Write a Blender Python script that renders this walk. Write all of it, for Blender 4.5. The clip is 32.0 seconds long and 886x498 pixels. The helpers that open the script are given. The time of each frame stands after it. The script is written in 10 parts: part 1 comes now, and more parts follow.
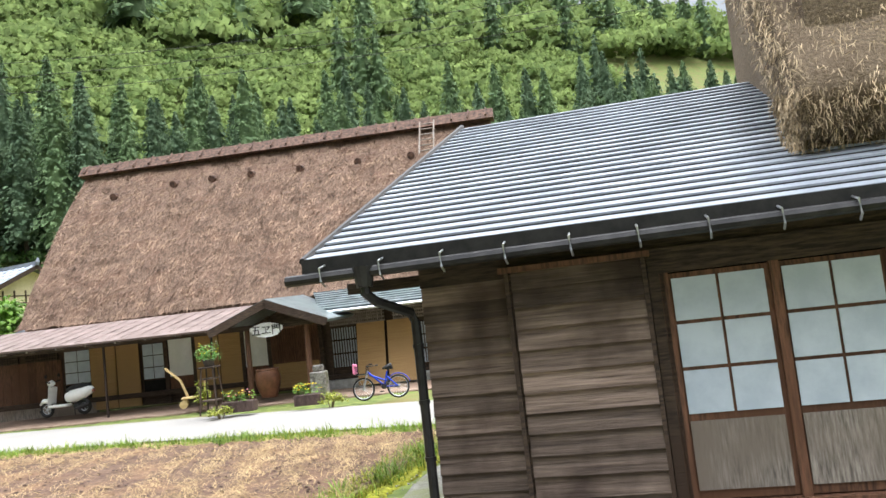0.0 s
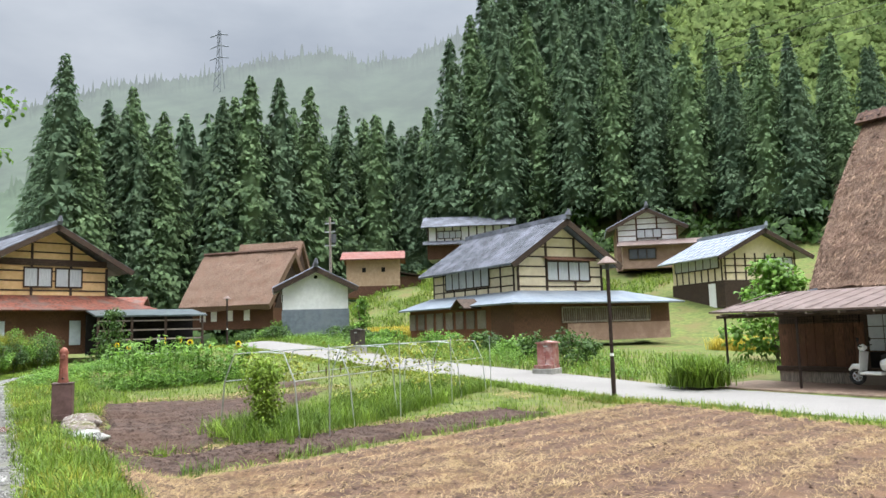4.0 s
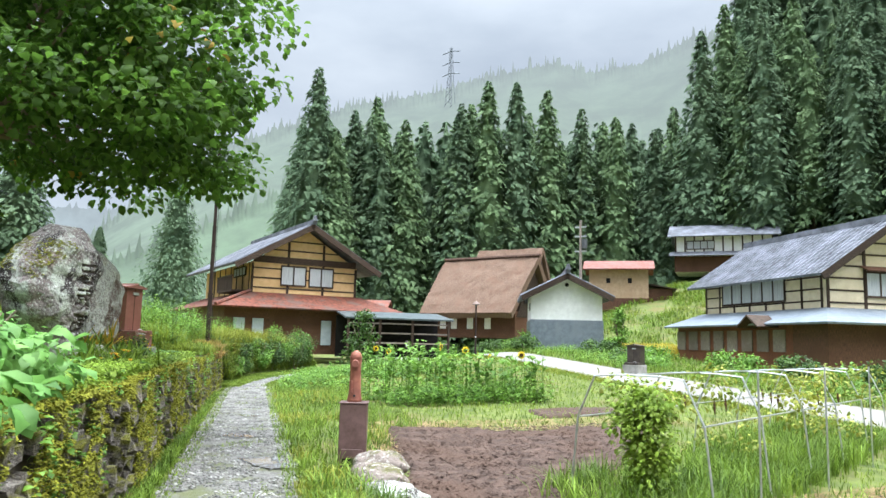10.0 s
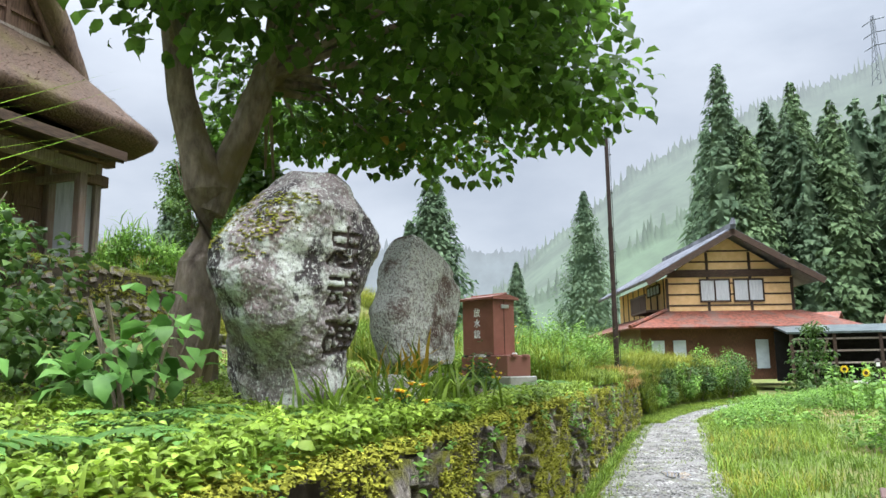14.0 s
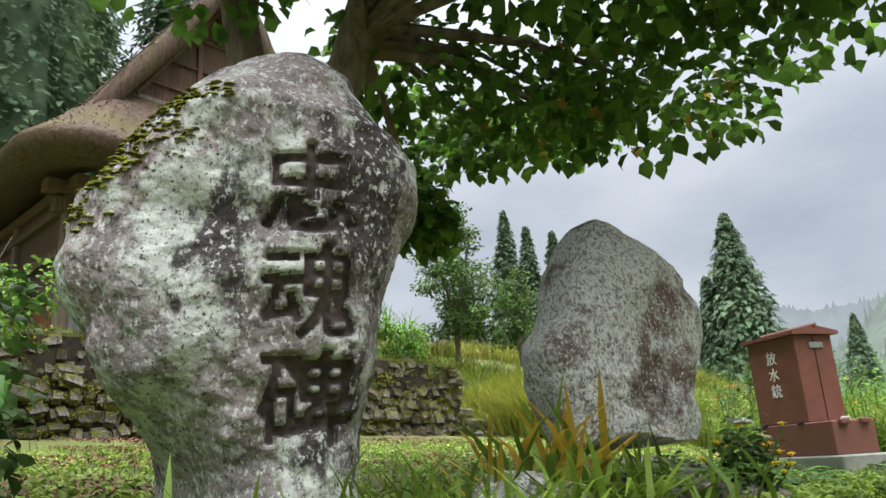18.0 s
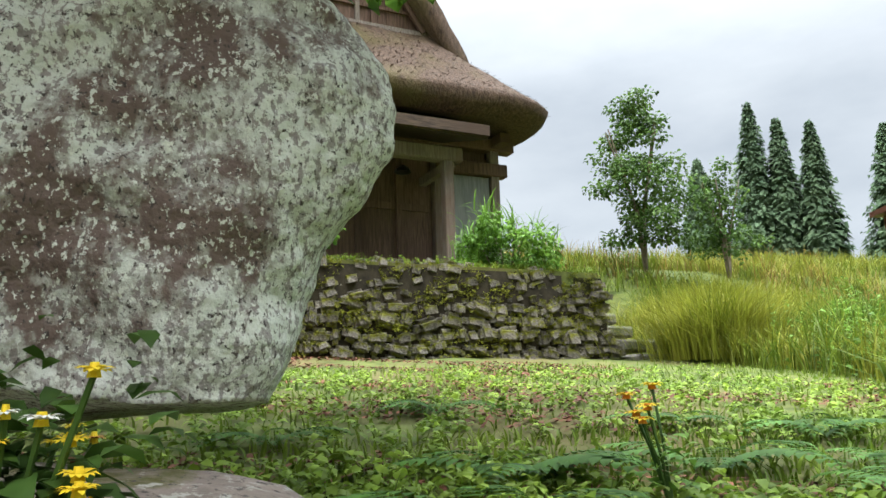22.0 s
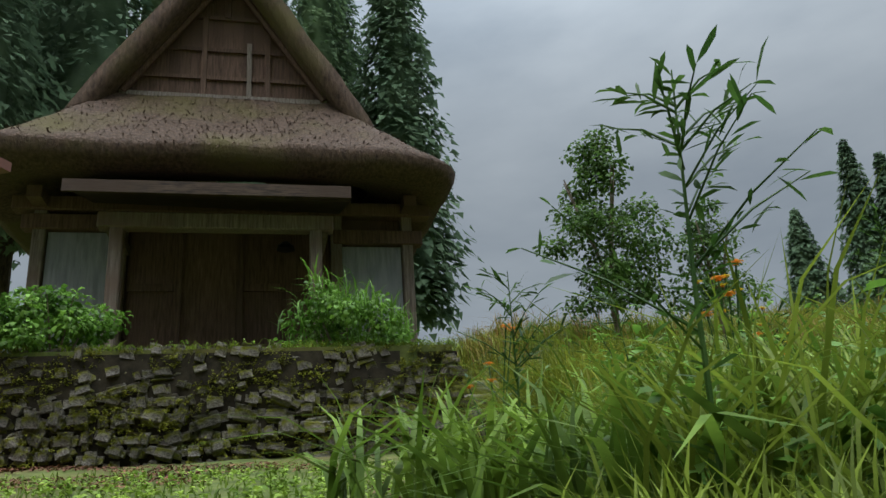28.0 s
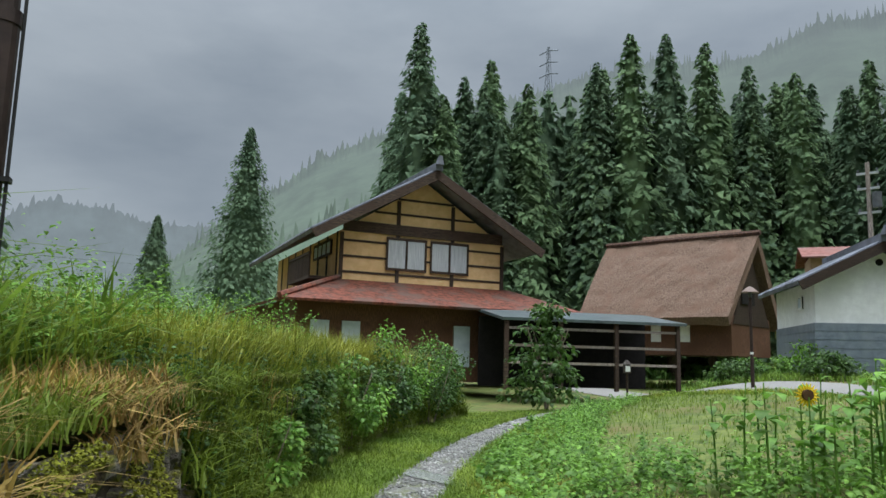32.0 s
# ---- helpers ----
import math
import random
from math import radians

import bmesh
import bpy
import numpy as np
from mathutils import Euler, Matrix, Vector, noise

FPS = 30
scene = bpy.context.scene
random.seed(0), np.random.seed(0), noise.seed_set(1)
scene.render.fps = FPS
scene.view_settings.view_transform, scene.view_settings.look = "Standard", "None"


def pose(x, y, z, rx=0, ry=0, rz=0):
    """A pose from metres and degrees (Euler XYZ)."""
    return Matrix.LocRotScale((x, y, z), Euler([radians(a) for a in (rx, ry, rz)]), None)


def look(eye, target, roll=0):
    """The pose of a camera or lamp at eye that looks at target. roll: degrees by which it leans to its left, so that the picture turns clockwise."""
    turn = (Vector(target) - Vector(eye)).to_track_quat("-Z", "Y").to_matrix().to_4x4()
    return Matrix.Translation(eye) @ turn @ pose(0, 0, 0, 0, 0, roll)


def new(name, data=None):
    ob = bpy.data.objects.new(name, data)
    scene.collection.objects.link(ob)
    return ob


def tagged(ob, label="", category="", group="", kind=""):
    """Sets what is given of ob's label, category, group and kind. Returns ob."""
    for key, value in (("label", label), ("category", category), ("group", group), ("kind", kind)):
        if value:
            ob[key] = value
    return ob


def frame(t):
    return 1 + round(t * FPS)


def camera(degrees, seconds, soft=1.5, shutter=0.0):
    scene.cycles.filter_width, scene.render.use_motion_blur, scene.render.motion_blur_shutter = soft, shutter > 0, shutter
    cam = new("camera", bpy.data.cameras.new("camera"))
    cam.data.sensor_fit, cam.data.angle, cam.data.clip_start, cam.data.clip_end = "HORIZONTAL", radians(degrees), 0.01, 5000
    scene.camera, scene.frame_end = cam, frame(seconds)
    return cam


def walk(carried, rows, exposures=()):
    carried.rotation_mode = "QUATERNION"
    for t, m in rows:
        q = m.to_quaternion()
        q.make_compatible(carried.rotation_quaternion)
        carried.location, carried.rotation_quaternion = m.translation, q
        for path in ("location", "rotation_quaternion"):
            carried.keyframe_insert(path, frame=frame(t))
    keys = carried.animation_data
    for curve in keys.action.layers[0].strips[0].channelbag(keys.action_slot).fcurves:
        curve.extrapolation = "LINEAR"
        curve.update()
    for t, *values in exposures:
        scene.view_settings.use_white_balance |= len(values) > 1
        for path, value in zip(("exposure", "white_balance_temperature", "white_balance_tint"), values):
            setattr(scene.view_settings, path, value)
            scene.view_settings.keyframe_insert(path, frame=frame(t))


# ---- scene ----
# camera and its walk
cam = camera(61.26, 32.0)
ROWS = [
    (0.0, 1.026, -0.972, 1.832, -3.40, 4.86, 6.43),
    (0.5, 0.612, -0.818, 1.825, 2.03, 4.46, 6.00),
    (1.0, 0.179, -0.627, 1.807, 6.56, 2.77, 5.05),
    (1.5, -0.255, -0.484, 1.790, 10.35, 1.30, 4.33),
    (2.0, -0.693, -0.355, 1.763, 16.94, 0.00, 3.28),
    (2.5, -1.207, -0.223, 1.765, 20.86, 0.36, 2.78),
    (3.0, -1.676, -0.042, 1.760, 27.30, 1.41, 2.27),
    (3.5, -2.141, 0.034, 1.785, 37.00, 4.72, 2.21),
    (4.0, -2.618, -0.041, 1.841, 45.53, 6.20, 1.70),
    (4.5, -3.099, -0.061, 1.904, 54.56, 5.23, 1.14),
    (6.5, -4.584, 0.232, 1.900, 63.74, 2.71, 1.15),
    (7.0, -4.980, 0.335, 1.884, 64.62, 4.43, 0.58),
    (7.5, -5.387, 0.460, 1.858, 67.65, 4.17, 0.04),
    (8.0, -5.829, 0.556, 1.843, 70.45, 4.92, 0.56),
    (8.5, -6.349, 0.666, 1.870, 71.07, 7.27, 0.54),
    (9.0, -6.862, 0.759, 1.868, 67.72, 8.52, -0.47),
    (9.5, -7.403, 0.885, 1.862, 63.48, 8.29, -0.98),
    (10.0, -7.907, 1.058, 1.838, 62.00, 7.27, -1.38),
    (10.5, -8.429, 1.171, 1.821, 62.27, 6.25, -1.65),
    (11.0, -8.980, 1.300, 1.795, 62.39, 5.29, -1.71),
    (11.5, -9.520, 1.390, 1.768, 62.32, 4.57, -1.83),
    (12.0, -10.050, 1.540, 1.747, 62.52, 3.94, -1.41),
    (12.5, -10.560, 1.725, 1.728, 64.75, 4.82, -0.20),
    (13.0, -11.140, 1.925, 1.730, 73.25, 6.37, 2.10),
    (13.5, -11.755, 2.120, 1.746, 84.72, 8.22, 2.79),
    (14.0, -12.340, 2.275, 1.772, 93.45, 9.15, 0.77),
    (14.5, -12.850, 2.376, 1.785, 100.43, 9.76, 0.44),
    (15.0, -13.284, 2.354, 1.785, 103.29, 12.00, 0.42),
    (15.5, -13.690, 2.394, 1.790, 107.20, 13.22, -0.20),
    (29.0, -24.63, 4.95, 1.800, 131.59, 17.28, -1.63),
    (29.5, -25.20, 5.12, 1.890, 120.83, 15.96, -1.65),
    (30.0, -25.72, 5.33, 1.980, 107.42, 15.16, -2.04),
    (30.5, -26.244, 5.579, 2.057, 98.67, 13.79, -1.70),
    (31.0, -26.730, 5.735, 2.010, 90.94, 12.21, -1.46),
    (31.5, -27.243, 5.920, 1.916, 81.72, 9.77, -2.12),
    (32.0, -27.719, 6.059, 1.868, 68.86, 8.40, -1.55),
]
LOOKS = [
    (17.5, (-14.872, 2.534, 1.76), (-16.592, 1.716, 2.37), -3.6),
    (18, (-15.235, 2.57, 1.769), (-16.956, 1.717, 2.327), -3.5),
    (18.5, (-15.583, 2.603, 1.758), (-17.309, 1.73, 2.267), -3.1),
    (19, (-15.958, 2.64, 1.766), (-17.695, 1.748, 2.198), -2.8),
    (19.5, (-16.403, 2.656, 1.79), (-18.157, 1.781, 2.187), -2.2),
    (20, (-16.832, 2.725, 1.77), (-18.595, 1.856, 2.137), -1.8),
    (20.5, (-17.256, 2.788, 1.768), (-18.952, 1.814, 2.185), -1.9),
    (21, (-17.724, 2.928, 1.776), (-19.373, 1.861, 2.156), -2.9),
    (21.5, (-18.111, 3.078, 1.814), (-19.645, 1.835, 2.132), -3.9),
    (22, (-18.508, 3.234, 1.821), (-19.838, 1.791, 2.207), -1.8),
    (22.5, (-18.917, 3.406, 1.824), (-20.054, 1.833, 2.303), -0.5),
    (23, (-19.353, 3.513, 1.813), (-20.287, 1.862, 2.45), -0.0),
    (23.5, (-19.825, 3.542, 1.852), (-20.686, 1.897, 2.596), -0.2),
    (24, (-20.232, 3.645, 1.875), (-21.057, 2.01, 2.679), -0.6),
    (24.5, (-20.732, 3.694, 1.843), (-21.514, 2.064, 2.698), -0.8),
    (26.5, (-22.213, 4.127, 1.822), (-23.079, 2.46, 2.507), -2.0),
    (27, (-22.676, 4.241, 1.777), (-23.584, 2.596, 2.461), -2.7),
    (27.5, (-23.073, 4.406, 1.758), (-24.029, 2.778, 2.42), -3.7),
    (28, (-23.462, 4.589, 1.712), (-24.428, 2.958, 2.353), -3.9),
    (28.5, (-23.998, 4.764, 1.727), (-25.196, 3.298, 2.371), -2.4),
]
EXPOSURES = [(0.0, 1.3, 6700, 12), (1.5, 1.1, 6700, 12), (3.0, 0.95, 6750, 13), (4.0, 1.0, 6600, 12), (8.0, 1.25, 6350, 9), (13.0, 1.4, 6400, 12), (15.0, 1.2, 6450, 13), (18.0, 1.1, 6600, 13), (19.0, 1.2, 6650, 12), (23.0, 1.35, 6600, 9), (25.5, 0.9, 6500, 9), (27.0, 0.7, 6500, 9), (28.0, 0.0, 6300, 7),
             (29.0, -0.2, 6100, 5), (30.0, -0.15, 6000, 5), (31.0, -0.25, 6000, 5), (32.0, 0.3, 6300, 8)]
PATH = [(t, pose(x, y, z, 90 + pitch, roll, yaw)) for t, x, y, z, yaw, pitch, roll in ROWS] + [(t, look(eye, target, roll)) for t, eye, target, roll in LOOKS]
walk(cam, sorted(PATH, key=lambda row: row[0]), EXPOSURES)

# overcast sky: sky texture veiled by cloud
world = bpy.data.worlds.new("overcast")
scene.world = world
world.use_nodes = True
wn, wl = world.node_tree.nodes, world.node_tree.links
wn.clear()
sky = wn.new("ShaderNodeTexSky")
sky.sky_type, sky.sun_disc = "NISHITA", False
sky.sun_elevation, sky.sun_rotation = radians(70), radians(54)
w_tc = wn.new("ShaderNodeTexCoord")
w_map = wn.new("ShaderNodeMapping")
w_map.inputs["Scale"].default_value = (1.0, 1.0, 2.6)
w_no = wn.new("ShaderNodeTexNoise")
w_no.inputs["Scale"].default_value, w_no.inputs["Detail"].default_value, w_no.inputs["Roughness"].default_value = 2.2, 7.0, 0.52
w_cr = wn.new("ShaderNodeValToRGB")
w_cr.color_ramp.elements[0].position, w_cr.color_ramp.elements[1].position = 0.32, 0.72
w_cr.color_ramp.elements[0].color, w_cr.color_ramp.elements[1].color = (4.5, 5.1, 5.8, 1), (7.8, 8.4, 9.0, 1)
w_se = wn.new("ShaderNodeSeparateXYZ")
w_mr = wn.new("ShaderNodeMapRange")
w_mr.inputs["From Min"].default_value, w_mr.inputs["From Max"].default_value = 0.0, 1.0
w_sq = wn.new("ShaderNodeMath")
w_sq.operation = "POWER"
w_sq.inputs[1].default_value = 5.0
w_mr.inputs["To Min"].default_value, w_mr.inputs["To Max"].default_value = 0.42, 8.5
w_mu = wn.new("ShaderNodeMix")
w_mu.data_type, w_mu.blend_type = "RGBA", "MULTIPLY"
w_mu.inputs["Factor"].default_value = 1.0
w_mx = wn.new("ShaderNodeMix")
w_mx.data_type = "RGBA"
w_mx.inputs["Factor"].default_value = 0.9
w_bg = wn.new("ShaderNodeBackground")
w_bg.inputs["Strength"].default_value = 0.1
w_out = wn.new("ShaderNodeOutputWorld")
wl.new(w_tc.outputs["Generated"], w_map.inputs["Vector"])
wl.new(w_map.outputs["Vector"], w_no.inputs["Vector"])
wl.new(w_no.outputs["Fac"], w_cr.inputs["Fac"])
wl.new(sky.outputs["Color"], w_mx.inputs[6])
wl.new(w_tc.outputs["Generated"], w_se.inputs["Vector"])
wl.new(w_se.outputs["Z"], w_sq.inputs[0])
wl.new(w_sq.outputs["Value"], w_mr.inputs["Value"])
wl.new(w_cr.outputs["Color"], w_mu.inputs[6])
wl.new(w_mr.outputs["Result"], w_mu.inputs[7])
wl.new(w_mu.outputs[2], w_mx.inputs[7])
wl.new(w_mx.outputs[2], w_bg.inputs["Color"])
wl.new(w_bg.outputs["Background"], w_out.inputs["Surface"])
sun = new("sun", bpy.data.lights.new("sun", "SUN"))
sun.data.energy, sun.data.angle, sun.data.color = 1.5, radians(70), (1.0, 0.97, 0.92)
sun.matrix_world = look((0, 0, 50), (-14, -10, 0))


# ---- materials ----
def material(name, c1, c2, scale=6.0, rough=0.8, bump=0.3, stretch=(1, 1, 1), c3=None, big=0.6, amount=0.5, vary=0.0, metal=0.0, fine=1.0, spec=0.28, island=0.0, translucent=0.0, depth=0.02):
    """Two tones mixed by grain noise, a third by large patches; bump from the grain; vary: brightness spread from piece to piece."""
    m = bpy.data.materials.new(name)
    m.use_nodes = True
    n, l = m.node_tree.nodes, m.node_tree.links
    b = n["Principled BSDF"]
    b.inputs["Roughness"].default_value, b.inputs["Metallic"].default_value = rough, metal
    b.inputs["Specular IOR Level"].default_value = spec
    tc = n.new("ShaderNodeTexCoord")
    mp = n.new("ShaderNodeMapping")
    mp.inputs["Scale"].default_value = stretch
    l.new(tc.outputs["Object"], mp.inputs["Vector"])
    no = n.new("ShaderNodeTexNoise")
    no.inputs["Scale"].default_value, no.inputs["Detail"].default_value, no.inputs["Roughness"].default_value = scale, 6, 0.65
    l.new(mp.outputs["Vector"], no.inputs["Vector"])
    cr = n.new("ShaderNodeValToRGB")
    cr.color_ramp.elements[0].position, cr.color_ramp.elements[1].position = 0.5 - 0.25 * amount, 0.5 + 0.25 * amount
    cr.color_ramp.elements[0].color, cr.color_ramp.elements[1].color = (*c1, 1), (*c2, 1)
    l.new(no.outputs["Fac"], cr.inputs["Fac"])
    col = cr.outputs["Color"]
    if c3:
        n2 = n.new("ShaderNodeTexNoise")
        n2.inputs["Scale"].default_value, n2.inputs["Detail"].default_value = big, 4
        l.new(tc.outputs["Object"], n2.inputs["Vector"])
        r2 = n.new("ShaderNodeValToRGB")
        r2.color_ramp.elements[0].position, r2.color_ramp.elements[1].position = 0.48, 0.66
        l.new(n2.outputs["Fac"], r2.inputs["Fac"])
        mx = n.new("ShaderNodeMix")
        mx.data_type = "RGBA"
        l.new(r2.outputs["Color"], mx.inputs["Factor"])
        l.new(col, mx.inputs[6])
        mx.inputs[7].default_value = (*c3, 1)
        col = mx.outputs[2]
    if vary or island:
        if island:
            src = n.new("ShaderNodeNewGeometry").outputs["Random Per Island"]
        else:
            src = n.new("ShaderNodeObjectInfo").outputs["Random"]
        mr = n.new("ShaderNodeMapRange")
        k = vary or island
        mr.inputs["To Min"].default_value, mr.inputs["To Max"].default_value = 1 - k, 1 + k
        l.new(src, mr.inputs["Value"])
        hs = n.new("ShaderNodeHueSaturation")
        l.new(mr.outputs["Result"], hs.inputs["Value"])
        l.new(col, hs.inputs["Color"])
        col = hs.outputs["Color"]
    l.new(col, b.inputs["Base Color"])
    if bump:
        bp = n.new("ShaderNodeBump")
        bp.inputs["Strength"].default_value, bp.inputs["Distance"].default_value = bump, depth
        if fine != 1.0:
            n3 = n.new("ShaderNodeTexNoise")
            n3.inputs["Scale"].default_value, n3.inputs["Detail"].default_value = scale * fine, 5
            l.new(mp.outputs["Vector"], n3.inputs["Vector"])
            l.new(n3.outputs["Fac"], bp.inputs["Height"])
        else:
            l.new(no.outputs["Fac"], bp.inputs["Height"])
        l.new(bp.outputs["Normal"], b.inputs["Normal"])
    if translucent:
        tr = n.new("ShaderNodeBsdfTranslucent")
        l.new(col, tr.inputs["Color"])
        ms = n.new("ShaderNodeMixShader")
        ms.inputs["Fac"].default_value = translucent
        l.new(b.outputs["BSDF"], ms.inputs[1])
        l.new(tr.outputs["BSDF"], ms.inputs[2])
        l.new(ms.outputs["Shader"], n["Material Output"].inputs["Surface"])
    return m


THATCH = material("thatch", (0.085, 0.053, 0.038), (0.29, 0.19, 0.135), 14, 0.95, 1.0, (1, 1, 0.16), (0.19, 0.115, 0.08), 1.3, 0.9, depth=0.12)
THATCH_END = material("thatch_cut_end", (0.055, 0.04, 0.028), (0.27, 0.20, 0.13), 40, 0.95, 1.0, (1, 1, 1), (0.12, 0.085, 0.055), 1.2, 0.9, depth=0.03)
THATCH_MOSS = material("mossy_thatch", (0.035, 0.023, 0.017), (0.155, 0.102, 0.072), 20, 0.95, 0.9, (1, 1, 0.3), (0.105, 0.085, 0.035), 0.7, 0.9, depth=0.04)
RIDGE_BARK = material("ridge_bark", (0.035, 0.022, 0.018), (0.15, 0.085, 0.06), 9, 0.9, 0.8, (1, 1, 1))
WOOD_DARK = material("dark_wood", (0.022, 0.015, 0.011), (0.085, 0.055, 0.038), 5, 0.75, 0.4, (1, 1, 9), (0.05, 0.03, 0.02), 0.9, vary=0.25)
WOOD_BROWN = material("brown_wood", (0.06, 0.03, 0.018), (0.18, 0.085, 0.05), 5, 0.7, 0.4, (9, 9, 1), (0.10, 0.045, 0.025), 0.8, vary=0.2)
WOOD_RED = material("reddish_wood", (0.065, 0.024, 0.014), (0.19, 0.075, 0.037), 5, 0.65, 0.35, (9, 9, 1), (0.16, 0.06, 0.03), 0.8, vary=0.2)
WOOD_GREY = material("weathered_wood", (0.12, 0.10, 0.085), (0.34, 0.29, 0.25), 6, 0.85, 0.5, (8, 8, 0.8), (0.20, 0.16, 0.13), 1.0, vary=0.2)
CLAPBOARD = material("clapboard", (0.045, 0.028, 0.021), (0.33, 0.24, 0.19), 3.2, 0.72, 0.8, (0.5, 12, 12), (0.065, 0.042, 0.032), 1.6, 1.0, vary=0.42)
BOARD_SHRINE = material("old_board", (0.055, 0.032, 0.023), (0.18, 0.11, 0.08), 4, 0.8, 0.5, (8, 8, 0.7), (0.11, 0.068, 0.05), 0.9, 0.8, vary=0.18)
POST_SHRINE = material("weathered_post", (0.085, 0.065, 0.055), (0.27, 0.215, 0.18), 5, 0.8, 0.5, (9, 9, 0.6), (0.16, 0.105, 0.08), 1.2, 0.8)
REED = material("reed_screen", (0.30, 0.175, 0.075), (0.46, 0.29, 0.13), 30, 0.85, 0.3, (0.05, 0.05, 6), (0.36, 0.22, 0.10), 0.8)
PAPER = material("shoji_paper", (0.44, 0.50, 0.57), (0.55, 0.61, 0.67), 3, 0.9, 0.0)
PLASTER = material("white_plaster", (0.74, 0.74, 0.73), (0.84, 0.84, 0.83), 3, 0.9, 0.15, c3=(0.70, 0.70, 0.68), big=0.5)
PLASTER_CREAM = material("cream_plaster", (0.66, 0.56, 0.38), (0.76, 0.66, 0.47), 3, 0.9, 0.15, c3=(0.62, 0.52, 0.36), big=0.4)
PLASTER_OCHRE = material("ochre_plaster", (0.66, 0.43, 0.20), (0.76, 0.52, 0.27), 3, 0.9, 0.15, c3=(0.62, 0.40, 0.19), big=0.4)
MUD = material("mud_plaster", (0.36, 0.25, 0.16), (0.47, 0.34, 0.23), 3, 0.95, 0.3, c3=(0.40, 0.27, 0.17), big=0.4)
MUD_PINK = material("pinkish_plaster", (0.30, 0.19, 0.145), (0.40, 0.27, 0.21), 3, 0.95, 0.3, c3=(0.27, 0.17, 0.13), big=0.5)
TIN_BLUE = material("blue_grey_tin", (0.16, 0.19, 0.225), (0.22, 0.255, 0.295), 3, 0.5, 0.1, c3=(0.24, 0.27, 0.30), big=0.6, metal=0.2)
TILE_GREY = material("grey_roof_tile", (0.09, 0.095, 0.11), (0.16, 0.17, 0.195), 2.5, 0.68, 0.25, spec=0.2, c3=(0.22, 0.23, 0.27), big=0.7, vary=0.12)
SLATE = material("metal_roof", (0.22, 0.245, 0.285), (0.34, 0.37, 0.42), 1.6, 0.33, 0.1, (1, 1, 1), (0.29, 0.32, 0.37), 0.6, metal=0.35, vary=0.09)
SLATE_DARK = material("wet_dark_roof", (0.06, 0.075, 0.08), (0.16, 0.19, 0.20), 2.5, 0.35, 0.15, c3=(0.10, 0.13, 0.13), big=0.8, vary=0.15, metal=0.2)
RUST_ROOF = material("rust_red_roof", (0.075, 0.03, 0.022), (0.25, 0.085, 0.055), 5, 0.7, 0.3, spec=0.15, c3=(0.13, 0.085, 0.07), big=1.1, vary=0.15)
RED_ROOF = material("red_tin_roof", (0.17, 0.065, 0.052), (0.27, 0.12, 0.10), 3, 0.7, 0.2, spec=0.15, c3=(0.22, 0.12, 0.105), big=0.7)
BROWN_TIN = material("brown_tin_awning", (0.12, 0.085, 0.075), (0.22, 0.165, 0.15), 2.5, 0.5, 0.2, c3=(0.16, 0.115, 0.10), big=0.6, metal=0.2)
DARK_METAL = material("dark_painted_metal", (0.018, 0.017, 0.018), (0.035, 0.033, 0.033), 8, 0.4, 0.1, metal=0.3)
POLE_BROWN = material("brown_painted_steel", (0.028, 0.018, 0.015), (0.05, 0.032, 0.027), 10, 0.5, 0.1, metal=0.2)
STEEL = material("steel_bracket", (0.35, 0.36, 0.38), (0.55, 0.56, 0.58), 10, 0.35, 0.1, metal=0.9)
GALV = material("galvanised_pipe", (0.45, 0.47, 0.48), (0.62, 0.64, 0.65), 8, 0.4, 0.05, metal=0.8)
BOX_RED = material("brown_red_painted_steel", (0.17, 0.068, 0.050), (0.21, 0.086, 0.064), 7, 0.42, 0.04, c3=(0.19, 0.082, 0.064), big=1.5)
BOX_RED_ROAD = material("faded_red_painted_steel", (0.25, 0.09, 0.075), (0.36, 0.17, 0.145), 5, 0.6, 0.05, c3=(0.46, 0.33, 0.30), big=3.0)
BOX_GREY = material("grey_painted_steel", (0.07, 0.075, 0.08), (0.10, 0.105, 0.11), 6, 0.5, 0.05)
BOX_DARK = material("dark_brown_steel", (0.045, 0.035, 0.03), (0.075, 0.06, 0.05), 6, 0.5, 0.05)
CONCRETE = material("concrete", (0.25, 0.24, 0.22), (0.40, 0.39, 0.36), 5, 0.9, 0.35, c3=(0.20, 0.20, 0.17), big=1.2)
LETTER = material("white_lettering", (0.70, 0.70, 0.68), (0.80, 0.80, 0.78), 8, 0.5, 0.0)
LETTER_TAN = material("worn_lettering", (0.42, 0.35, 0.30), (0.55, 0.48, 0.42), 8, 0.5, 0.0)
# near-black: paints the darkness inside openings; also used for ink and seams
BLACK = material("black_and_unlit_inside", (0.006, 0.005, 0.005), (0.012, 0.010, 0.010), 4, 0.9, 0.0)
GLASS_DARK = material("window_glass", (0.03, 0.035, 0.04), (0.06, 0.07, 0.08), 1.0, 0.08, 0.0, spec=0.8)
CURTAIN = material("curtain_behind_glass", (0.36, 0.38, 0.40), (0.55, 0.57, 0.58), 4, 0.25, 0.0, (8, 8, 0.3), spec=0.6)
PINE_TRUNK = material("cedar_bark", (0.05, 0.036, 0.028), (0.13, 0.10, 0.08), 5, 0.95, 0.6, (6, 6, 0.7))
CEDAR = material("cedar_foliage", (0.075, 0.125, 0.072), (0.175, 0.25, 0.145), 0.5, 0.8, 0.0, island=0.18, spec=0.08, translucent=0.4)
